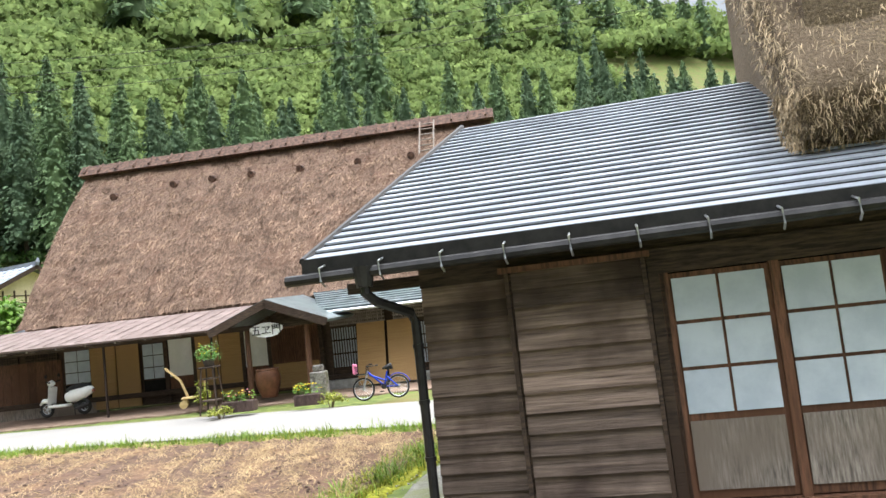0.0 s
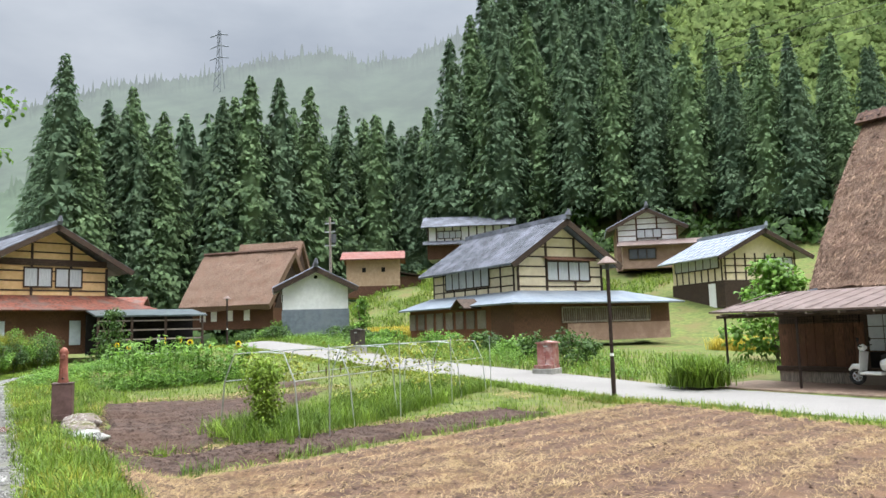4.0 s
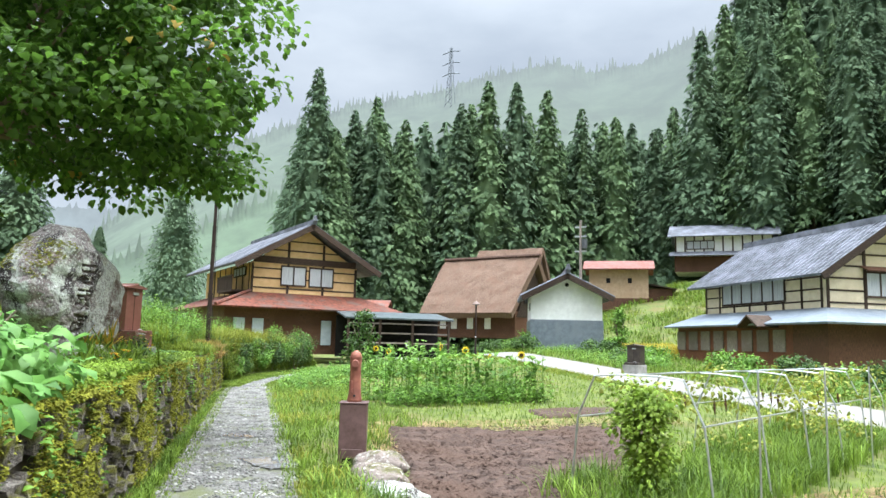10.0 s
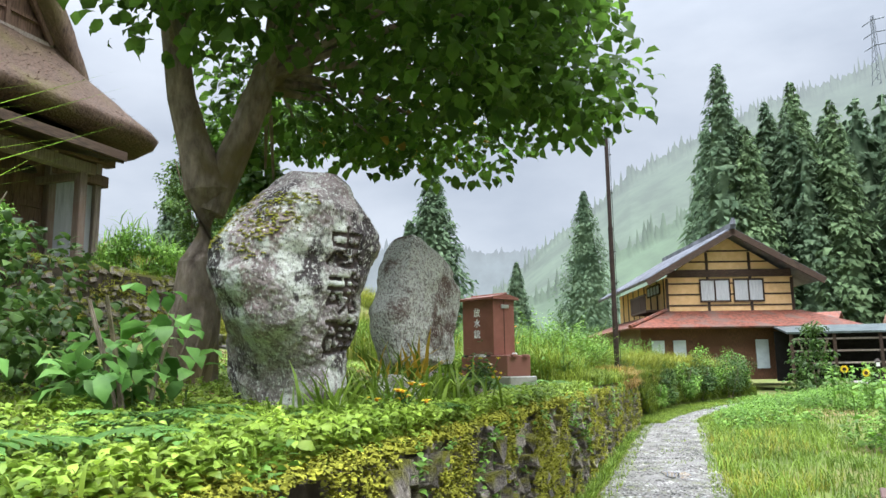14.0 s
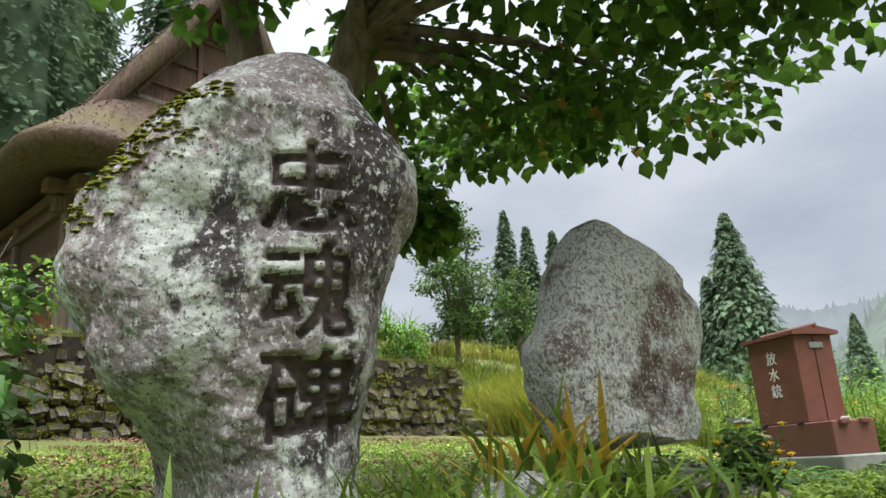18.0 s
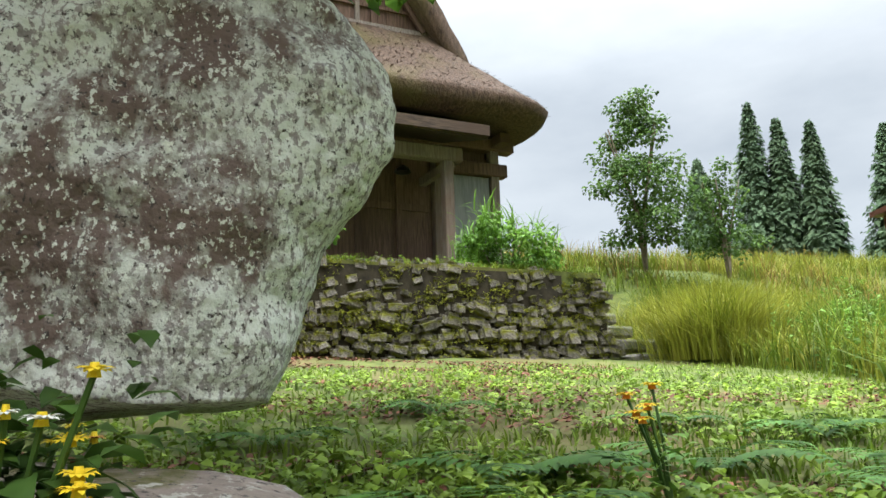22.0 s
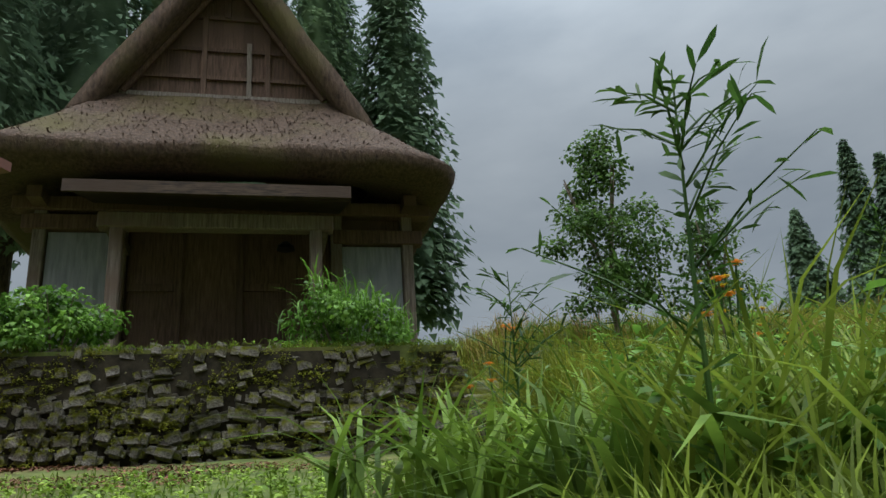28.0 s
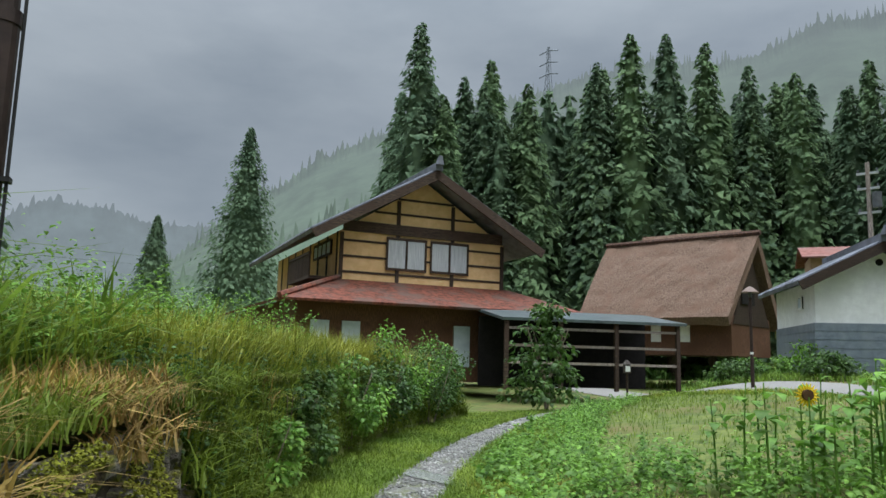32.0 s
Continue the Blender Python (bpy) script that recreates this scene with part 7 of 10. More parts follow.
def small_tree(name, label, x, y, h, r, n, seed, mat, size=0.12, base=None, group=""):
    rs = np.random.RandomState(seed)
    z = float(ground(x, y)) if base is None else base
    t = thing(name, pose(x, y, z, 0, 0, 0), label, "tree", group)
    cs, rr = [], []
    for i in range(4):
        a = rs.rand() * 6.28
        part("stem", Geo().tube([(0, 0, -0.2), (0.1 * math.cos(a), 0.1 * math.sin(a), h * 0.3), (r * 0.4 * math.cos(a), r * 0.4 * math.sin(a), h * 0.75)], [0.05, 0.04, 0.015], 6), TRUNK, t)
    for i in range(70):
        a, k = rs.rand() * 6.28, rs.rand() ** 1.25
        q = r * (1 - 0.85 * k) * rs.uniform(0.15, 1.0) * (0.75 + 0.25 * min(1, k * 5))
        cs.append((q * math.cos(a), q * math.sin(a), h * (0.12 + 0.85 * k)))
        rr.append((0.22 * r, 0.22 * r, 0.10 * r + 0.06))
    V, F = crown_leaves(cs, rr, n, rs, size, 0.1)
    part("crown", np_mesh("crown", V, F, mat), None, t)


small_tree("young_tree", "young airy tree with small leaves on the grass bank", -33.9, -6.4, 4.5, 1.75, 7500, 5, LEAF_YOUNG, 0.11, 4.7)
small_tree("young_tree", "smaller leafy tree beside the young tree", -35.6, -5.2, 2.9, 1.1, 2200, 6, LEAF_YOUNG, 0.11, 4.6)
small_tree("fruit_tree", "rounded yellow-green tree beside the inn", -15.2, 31.6, 4.3, 2.6, 2600, 9, LEAF_BRIGHT, 0.28)
small_tree("garden_tree", "small green tree beside the white storehouse", -45.0, 33.5, 3.0, 1.0, 1200, 10, LEAF_BRIGHT, 0.2)
small_tree("garden_tree", "small tree in front of the rusty roof", -47.5, 17.0, 3.2, 1.6, 1300, 12, LEAF_SHRUB, 0.2)


# ---- far hills, their mist painted on as a pale glow ----
def far_hills():
    def hill(name, label, pts, depth, colour, mist, z_mist):
        """A far ridge line given as bearing, distance and height, with a wooded crest; its mist is a painted glow,
        stronger with height.
        """
        rs = np.random.RandomState(len(pts))
        b = np.linspace(pts[0][0], pts[-1][0], 900)
        d = np.interp(b, [p[0] for p in pts], [p[1] for p in pts])
        h = np.interp(b, [p[0] for p in pts], [p[2] for p in pts])
        jag = 1.6 * np.abs(np.sin(b * 9.7)) + rs.rand(900) ** 3 * 7.0
        V, rows = [], 24
        for k in range(rows + 1):
            q = k / rows
            V.append(np.stack([-10 - np.sin(np.radians(b)) * (d - depth * (1 - q)), 2 + np.cos(np.radians(b)) * (d - depth * (1 - q)), -6 + (h + 6) * q + jag * (k == rows)], 1))
        V = np.concatenate(V)
        i = np.arange(899 * rows)
        a = (i // 899) * 900 + i % 899
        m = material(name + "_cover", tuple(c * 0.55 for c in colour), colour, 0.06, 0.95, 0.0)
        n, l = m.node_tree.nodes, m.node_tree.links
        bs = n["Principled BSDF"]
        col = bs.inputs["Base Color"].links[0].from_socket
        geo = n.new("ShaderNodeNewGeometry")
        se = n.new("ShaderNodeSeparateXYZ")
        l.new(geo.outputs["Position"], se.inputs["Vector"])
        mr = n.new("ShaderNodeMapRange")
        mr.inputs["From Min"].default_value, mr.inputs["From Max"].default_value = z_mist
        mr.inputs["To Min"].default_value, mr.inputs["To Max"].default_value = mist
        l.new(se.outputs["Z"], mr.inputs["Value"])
        # pale emission blended into the cover imitates haze in the air
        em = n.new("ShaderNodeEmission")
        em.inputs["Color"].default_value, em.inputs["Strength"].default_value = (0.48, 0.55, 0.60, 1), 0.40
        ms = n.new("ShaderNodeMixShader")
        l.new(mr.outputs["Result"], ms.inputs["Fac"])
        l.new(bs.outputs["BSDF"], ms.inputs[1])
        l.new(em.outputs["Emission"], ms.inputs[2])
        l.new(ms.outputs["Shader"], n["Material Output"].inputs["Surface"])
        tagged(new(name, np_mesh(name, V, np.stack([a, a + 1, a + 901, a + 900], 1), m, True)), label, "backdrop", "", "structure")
    hill("backdrop_hill", "wooded hill behind the village with mist painted on as a glow", ((15, 380, 180), (32, 380, 168), (40, 380, 156), (43, 380, 158), (47, 380, 146), (51, 380, 143), (53.5, 380, 149), (58.8, 380, 142), (64, 380, 131), (69.4, 380, 124), (76, 380, 105), (79, 380, 95), (82, 380, 78), (85, 380, 64), (88, 380, 46), (92, 380, 20), (95, 380, 2)), 200, (0.10, 0.14, 0.085), (0.30, 0.72), (20, 150))
    hill("backdrop_ridge", "distant blue-grey ridge with mist painted on as a glow", ((58, 560, 120), (70, 560, 100), (80, 560, 92), (86, 560, 88), (90, 560, 86), (93, 560, 94), (97, 560, 96), (99.5, 560, 80), (103, 560, 66), (110, 560, 52), (130, 560, 40), (170, 560, 40)), 60, (0.17, 0.21, 0.21), (0.62, 0.74), (0, 90))
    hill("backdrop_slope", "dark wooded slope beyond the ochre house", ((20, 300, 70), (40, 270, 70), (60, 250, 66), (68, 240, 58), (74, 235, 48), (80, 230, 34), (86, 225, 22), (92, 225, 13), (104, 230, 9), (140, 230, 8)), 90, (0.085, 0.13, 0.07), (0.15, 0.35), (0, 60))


far_hills()


def pylon():
    t = thing("power_pylon", pose(-326, 171, 104, 0, 0, 30) @ Matrix.Scale(0.72, 4), "grey lattice power pylon on the misty hill", "pylon")
    for sx, sy in ((-1, -1), (1, -1), (1, 1), (-1, 1)):
        part("leg", Geo().tube([(sx * 4, sy * 4, 0), (sx * 1.2, sy * 1.2, 45), (sx * 0.5, sy * 0.5, 64)], 0.2, 4), PYLON, t)
    for z in range(4, 64, 6):
        w = 4 - 2.8 * min(1, z / 45)
        part("brace", Geo().tube([(-w, -w, z), (w, -w, z + 5)], 0.2, 4), PYLON, t)
        part("brace", Geo().tube([(w, -w, z), (-w, -w, z + 5)], 0.2, 4), PYLON, t)
    for z in (44, 52, 60):
        part("arm", Geo().tube([(-7, 0, z), (0, 0, z + 1.5), (7, 0, z)], 0.4, 4), PYLON, t)


PYLON = material("pylon_steel", (0.14, 0.16, 0.18), (0.20, 0.22, 0.24), 1, 0.7, 0.0)
pylon()


# ---- soil, grass and weeds ----
def quad_patch(name, a, b, c, d, mat, label, category, nx=40, ny=40, lift=0.02, relief=0.05, ridges=0.0, spacing=0.6, seed=1, wobble=0.12):
    """A patch of ground between the corners a, b, c, d with clods, and ridges that run along y; its rim is uneven and dips under the turf."""
    rs = np.random.RandomState(seed)
    u, v = np.meshgrid(np.linspace(0, 1, nx + 1), np.linspace(0, 1, ny + 1), indexing="ij")
    A, B, C, D = (np.array(q, float) for q in (a, b, c, d))
    P = (1 - u)[..., None] * ((1 - v)[..., None] * A + v[..., None] * D) + u[..., None] * ((1 - v)[..., None] * B + v[..., None] * C)
    edge = np.minimum(np.minimum(u, 1 - u), np.minimum(v, 1 - v))
    X, Y = P[..., 0] + wobble * np.sin(Y_phase(P[..., 1], seed)), P[..., 1] + wobble * np.sin(Y_phase(P[..., 0], seed + 3))
    Z = ground(X, Y) + lift + relief * (rs.rand(*X.shape) - 0.4) * rs.rand(*X.shape) + ridges * np.sin(2 * np.pi * X / spacing + 0.4 * np.sin(Y * 0.8))
    Z = np.where(edge < 0.001, ground(X, Y) - 0.05, Z)
    V = np.stack([X, Y, Z], -1).reshape(-1, 3)
    i = np.arange(nx * ny)
    q = (i // ny) * (ny + 1) + i % ny
    F = np.stack([q, q + 1, q + ny + 2, q + ny + 1], 1)
    return tagged(new(name, np_mesh(name, V, F, mat, True)), label, category, "", "structure")


def Y_phase(v, seed):
    return v * 1.7 + seed * 2.1 + 1.3 * np.sin(v * 0.63 + seed)


def spots(n, x0, x1, lo, hi, rs, keep=None, lift=0.0):
    """Points on the ground between y = lo(x) and y = hi(x)."""
    x = rs.uniform(x0, x1, n)
    y = lo(x) + (hi(x) - lo(x)) * rs.rand(n)
    if keep is not None:
        k = keep(x, y)
        x, y = x[k], y[k]
    return np.stack([x, y, ground(x, y) + lift], 1)


def patchy(x, y, scale, seed, level):
    """True in irregular patches."""
    q = np.sin(x * scale + seed) * np.sin(y * scale * 1.3 + seed * 2) + 0.6 * np.sin(x * scale * 2.7 + y * scale * 1.9 + seed)
    return q > level


def blades(P, h, w, rs, lean=0.5, az=None):
    """Bent grass blades: seven points and five triangles each."""
    n = len(P)
    h, w = np.broadcast_to(h, (n,)) * rs.uniform(0.55, 1.25, n), np.broadcast_to(w, (n,)) * rs.uniform(0.6, 1.3, n)
    a = rs.rand(n) * 2 * np.pi if az is None else az
    out = np.stack([np.cos(a), np.sin(a), np.zeros(n)], 1)
    side = np.stack([-np.sin(a), np.cos(a), np.zeros(n)], 1)
    ln = lean * rs.uniform(0.2, 1.6, n)
    rows = []
    for s in (0.0, 0.38, 0.72, 1.0):
        c = P + out * (h * ln * s * s)[:, None] + np.stack([np.zeros(n), np.zeros(n), h * (s - 0.42 * np.minimum(ln, 1.6) * s * s * s)], 1)
        if s < 1:
            wd = (w * (1.0, 1.1, 0.7)[int(s * 3)])[:, None] * 0.5
            rows += [c - side * wd, c + side * wd]
        else:
            rows.append(c)
    V = np.stack(rows, 1).reshape(-1, 3)
    i = np.arange(n) * 7
    F = np.concatenate([np.stack([i + p, i + q, i + r], 1) for p, q, r in ((0, 1, 3), (0, 3, 2), (2, 3, 5), (2, 5, 4), (4, 5, 6))])
    return V, F


def tufts(P, per, spread, rs):
    """Gathers blades in tufts round the points."""
    Q = np.repeat(P, per, 0)
    Q[:, :2] += rs.normal(0, spread, (len(Q), 2))
    return Q


def weed_leaves(P, h, per, size, rs, slim=0.5):
    """Leafy weeds: leaves spread up a thin stem at each point."""
    n = len(P)
    hh = np.broadcast_to(h, (n,)) * rs.uniform(0.5, 1.3, n)
    lean = rs.normal(0, 0.16, (n, 2))
    k = rs.rand(n, per) ** 0.7
    B = np.repeat(P[:, None], per, 1)
    B = B + np.stack([lean[:, None, 0] * hh[:, None] * k, lean[:, None, 1] * hh[:, None] * k, hh[:, None] * k], 2)
    a = rs.rand(n, per) * 2 * np.pi
    D = np.stack([np.cos(a), np.sin(a), rs.uniform(-0.35, 0.55, (n, per))], 2)
    L = size * rs.uniform(0.55, 1.3, (n, per)) * (1.15 - 0.5 * k)
    up = np.array([[0, 0, 1.0]]) + rs.normal(0, 0.3, (n * per, 3))
    return leaves(B.reshape(-1, 3), D.reshape(-1, 3), up, L.ravel(), (L * slim * rs.uniform(0.8, 1.2, L.shape)).ravel(), rs)


def join(*arrays):
    Vs, Fs, k = [], [], 0
    for V, F in arrays:
        Vs.append(V)
        Fs.append(F + k)
        k += len(V)
    return np.concatenate(Vs), np.concatenate(Fs)


def stuff(name, arrays, mat, label, category):
    return tagged(new(name, np_mesh(name, arrays[0], arrays[1], mat)), label, category, "", "stuff")


def litter(P, length, width, rs, along=None):
    """Straws lying on the ground, some propped on others."""
    n = len(P)
    a = rs.rand(n) * np.pi if along is None else along + rs.normal(0, 0.7, n)
    d = np.stack([np.cos(a), np.sin(a), rs.normal(0, 0.16, n)], 1)
    s = np.stack([-np.sin(a), np.cos(a), np.zeros(n)], 1)
    L, W = (length * rs.uniform(0.4, 1.3, n))[:, None], (width * rs.uniform(0.6, 1.3, n))[:, None]
    bend = s * L * rs.normal(0, 0.12, n)[:, None]
    V = np.stack([P - d * L / 2 - s * W / 2, P - d * L / 2 + s * W / 2, P + bend + s * W / 2 + [[0, 0, 0.01]], P + bend - s * W / 2 + [[0, 0, 0.01]], P + d * L / 2 + s * W / 2, P + d * L / 2 - s * W / 2], 1).reshape(-1, 3)
    i = np.arange(n) * 6
    F = np.concatenate([np.stack([i, i + 1, i + 2], 1), np.stack([i, i + 2, i + 3], 1), np.stack([i + 3, i + 2, i + 4], 1), np.stack([i + 3, i + 4, i + 5], 1)])
    return V, F


FIELD_E = lambda y: np.interp(y, [1.05, 5.15, 6.65, 8.35, 11.85], [-2.2, -0.45, 0.24, 1.0, 2.4])
in_field = lambda x, y: (x > -11.9) & (x < FIELD_E(y)) & (y > y_path(x) + 1.55) & (y < y_road(x) - 2.75)
in_strip = lambda x, y: (x > -13.75) & (x < -12.35) & (y > y_path(x) + 1.5) & (y < 12.5)
in_plot = lambda x, y: (x < -13.9) & (x > -19.6) & (y > 4.1 + 0.42 * (-14.4 - x)) & (y < 5.6 + 1.12 * (-13.6 - x))
in_gravel = lambda x, y: (x > FIELD_E(y) + 0.5) & (x < 3.5)
on_road = lambda x, y: np.abs(y - y_road(x)) < 1.85
on_path = lambda x, y: (y > y_path(x) - 0.7) & (y < y_path(x) + 0.6)
open_turf = lambda x, y: ~(in_field(x, y) | in_strip(x, y) | in_plot(x, y) | on_road(x, y) | on_path(x, y) | in_gravel(x, y))


def fields():
    rs = np.random.RandomState(31)
    # field: a curved patch, then its straw
    xs = np.arange(-12.0, 2.6, 0.11)
    ys = np.linspace(0, 1, 120)
    X = np.repeat(xs[:, None], 120, 1)
    lo, hi = y_path(xs) + 1.5, y_road(xs) - 2.7
    lo = np.where(xs > -2.2, np.interp(xs, [-2.2, -0.45, 0.24, 1.0, 2.4], [1.05, 5.15, 6.65, 8.35, 11.85]), lo)
    lo = np.minimum(lo, hi - 0.05)
    Y = lo[:, None] + (hi - lo)[:, None] * ys[None]
    Z = ground(X, Y) + 0.075 + 0.014 * np.sin(2 * np.pi * X / 0.62 + 0.9 * np.sin(Y * 0.7)) + 0.055 * (rs.rand(*X.shape) - 0.4) * rs.rand(*X.shape)
    Z[:, 0] -= 0.12
    Z[:, -1] -= 0.12
    Z[0] -= 0.12
    V = np.stack([X, Y, Z], -1).reshape(-1, 3)
    i = np.arange((len(xs) - 1) * 119)
    q = (i // 119) * 120 + i % 119
    tagged(new("field", np_mesh("field", V, np.stack([q, q + 1, q + 121, q + 120], 1), SOIL_STRAW, True)), "tilled brown field strewn with rows of pale straw", "field", "", "structure")
    P = spots(150000, -12, 2.4, lambda x: y_path(x) + 1.5, lambda x: y_road(x) - 2.6, rs, in_field, 0.095)
    row = 0.55 * np.sin(2 * np.pi * P[:, 0] / 0.62 + 0.9 * np.sin(P[:, 1] * 0.7)) + 0.7 * np.sin(P[:, 0] * 0.9 + P[:, 1] * 0.5) * np.sin(P[:, 1] * 1.1)
    P = P[row + rs.normal(0, 0.8, len(P)) > 0.3]
    P[:, 2] += rs.uniform(0, 0.03, len(P))
    stuff("straw", litter(P, 0.17, 0.0048, rs, np.pi / 2 + 0.35), STRAW, "pale dry straw lying in rows on the field", "straw")
    quad_patch("soil_bed", (-13.8, 3.35), (-12.35, 3.2), (-12.5, 12.6), (-13.7, 12.6), SOIL, "narrow bed of dark tilled soil", "soil", 16, 90, 0.075, 0.07, 0, 0.6, 5)
    quad_patch("soil_plot", (-14.5, 4.2), (-13.8, 5.3), (-19.2, 11.7), (-19.5, 6.3), SOIL, "plot of dark freshly tilled soil", "soil", 40, 70, 0.075, 0.08, 0.015, 0.5, 6)
    quad_patch("soil_plot", (-21.9, 10.6), (-20.9, 10.5), (-20.9, 13.0), (-21.9, 13.0), SOIL, "small plot of bare soil by the sunflowers", "soil", 20, 40, 0.06, 0.05, 0, 0.6, 7)
    P = np.concatenate([spots(9000, -19.6, -13.8, lambda x: 4.1 + 0 * x, lambda x: 12 + 0 * x, rs, in_plot, 0.09), spots(3500, -13.75, -12.35, lambda x: 3.3 + 0 * x, lambda x: 12.5 + 0 * x, rs, in_strip, 0.09), spots(4500, -12, 2, lambda x: y_path(x) + 1.5, lambda x: y_road(x) - 2.7, rs, in_field, 0.09)])
    V, F = tile_trees([dome(s) for s in range(5)], [(p[0], p[1], p[2], s, u, k) for p, s, u, k in zip(P, 0.009 + 0.022 * rs.rand(len(P)) ** 2, rs.rand(len(P)) * 6.28, rs.randint(5, size=len(P)))])
    stuff("soil_clods", (V, F), SOIL, "small dark clods on the tilled soil", "soil")
    quad_patch("gravel_yard", (-1.7, 0.1), (4.2, -0.2), (4.6, 8.3), (1.6, 9.0), GRAVEL, "wet grey gravel yard beside the barn", "gravel", 40, 60, 0.06, 0.02, 0, 0.6, 8, 0.05)
    # straw along the plots
    P = np.concatenate([spots(3200, -19.8, -13.6, lambda x: 3.55 + 0.42 * (-14.4 - x), lambda x: 4.2 + 0.42 * (-14.4 - x), rs, None, 0.03),
                        spots(2600, -14.3, -13.75, lambda x: 3.4 + 0 * x, lambda x: 11.5 + 0 * x, rs, None, 0.03),
                        spots(3200, -20.6, -19.4, lambda x: 6.0 + 0 * x, lambda x: 13.0 + 0 * x, rs, None, 0.04),
                        spots(3000, -20, -13.4, lambda x: y_road(x) - 4.2, lambda x: y_road(x) - 2.6, rs, lambda x, y: patchy(x, y, 0.9, 1.0, 0.1), 0.04),
                        spots(2200, -36, -31, lambda x: 9.8 + 0 * x, lambda x: 11.4 + 0 * x, rs, None, 0.03),
                        spots(3000, -14, 2, lambda x: y_road(x) - 2.9, lambda x: y_road(x) - 2.0, rs, lambda x, y: patchy(x, y, 1.1, 3.0, 0.0), 0.03)])
    stuff("straw", litter(P, 0.22, 0.007, rs), STRAW, "dry yellow straw along the edges of the plots", "straw")


def grasses():
    rs = np.random.RandomState(41)
    near = lambda x: y_path(x) + 0.55
    # mown turf between path and road, thinner with distance
    P = np.concatenate([spots(16000, -16, -0.4, near, lambda x: y_path(x) + 1.7, rs, open_turf), spots(30000, -34, -12, near, lambda x: y_road(x) - 1.8, rs, lambda x, y: open_turf(x, y) & (rs.rand(len(x)) < np.clip(9 / (y - y_path(x) + 3), 0, 1))),
                        spots(9000, -52, -34, near, lambda x: y_road(x) - 1.8, rs, open_turf), spots(13000, -52, 3, lambda x: y_road(x) - 2.9, lambda x: y_road(x) - 1.75, rs)])
    stuff("grass", blades(P, 0.13, 0.012, rs, 0.6), GRASS_TURF, "bright green grass between the path and the road", "grass")
    P = np.concatenate([spots(9000, -16, 0.3, near, lambda x: y_path(x) + 1.6, rs, lambda x, y: patchy(x, y, 1.3, 2, 0.1)), spots(9000, -50, 3, lambda x: y_road(x) - 2.9, lambda x: y_road(x) - 1.8, rs, lambda x, y: patchy(x, y, 0.8, 5, 0.0)),
                        spots(9000, -36, -14, near, lambda x: y_path(x) + 2.2, rs, lambda x, y: open_turf(x, y) & patchy(x, y, 0.9, 6, 0.1)), spots(5000, -2.5, 2.4, lambda x: np.interp(x, [-2.2, -0.45, 0.24, 1.0, 2.4], [0.55, 4.85, 6.35, 8.05, 11.45]), lambda x: np.interp(x, [-2.2, -0.45, 0.24, 1.0, 2.4], [1.45, 5.85, 7.55, 9.45, 12.25]), rs)])
    stuff("grass", blades(P, 0.17, 0.012, rs, 0.7), GRASS_YEL, "yellow-green grass along the edges of the path and field", "grass")
    # taller tufts
    P = np.concatenate([spots(420, -15, 1.5, near, lambda x: y_path(x) + 1.8, rs, lambda x, y: open_turf(x, y)), spots(500, -34, -14, near, lambda x: y_path(x) + 3, rs, open_turf), spots(260, -20, 3, lambda x: y_road(x) - 2.9, lambda x: y_road(x) - 2.2, rs),
                        spots(260, -13.9, -12, lambda x: 3.2 + 0 * x, lambda x: 13 + 0 * x, rs, lambda x, y: ~in_strip(x, y)), spots(80, -1.4, 2.0, lambda x: np.interp(x, [-2.2, -0.45, 0.24, 1.0, 2.4], [1.05, 5.15, 6.65, 8.35, 11.85]) - 0.3, lambda x: np.interp(x, [-2.2, -0.45, 0.24, 1.0, 2.4], [1.05, 5.15, 6.65, 8.35, 11.85]) + 0.7, rs)])
    stuff("grass_tufts", blades(tufts(P, 16, 0.07, rs), 0.26, 0.011, rs, 0.8), GRASS, "taller tufts of green grass beside the path", "grass")
    # meadow beyond the road
    north = lambda x: y_road(x) + 1.8
    P = spots(26000, -60, -13.2, north, lambda x: y_road(x) + 13, rs, lambda x, y: rs.rand(len(x)) < np.clip(6 / (y - y_road(x) + 1), 0.12, 1))
    stuff("grass", blades(P, 0.34, 0.022, rs, 0.6), GRASS, "green meadow grass beyond the road", "grass")
    P = spots(3000, -60, -13.2, north, lambda x: y_road(x) + 9, rs, lambda x, y: patchy(x, y, 0.5, 4, 0.1))
    stuff("weeds", weed_leaves(P, 0.5, 14, 0.11, rs), LEAF_BRIGHT, "leafy green weeds in the meadow", "weeds")
    # ripe rice
    for x0, x1, y0, y1, lab in ((-21.5, -15.7, 38.0, 44.0, "small plot of ripe yellow rice behind the farmhouse"), (-46.5, -41.0, 34.5, 38.5, "narrow strip of ripe yellow rice below the stone terraces")):
        P = spots(9000, x0, x1, lambda x: y0 + 0 * x, lambda x: y1 + 0 * x, rs)
        stuff("rice", blades(P, 0.75, 0.03, rs, 0.5), RICE, lab, "rice")
    # terrace turf and low weeds
    top = lambda x: y_wall(x) - 0.02
    P = np.concatenate([spots(26000, -27, -2, lambda x: y_wall(x) - 2.2, top, rs), spots(14000, -30, -4, lambda x: y_wall(x) - 7, lambda x: y_wall(x) - 2, rs)])
    stuff("grass", blades(P, 0.085, 0.010, rs, 0.7), GRASS_TURF, "low grass on the terrace round the memorial stones", "grass")
    P = np.concatenate([spots(3600, -20.5, -10, lambda x: y_wall(x) - 1.7, top, rs), spots(1500, -26, -16, lambda x: y_wall(x) - 6, lambda x: y_wall(x) - 1.5, rs)])
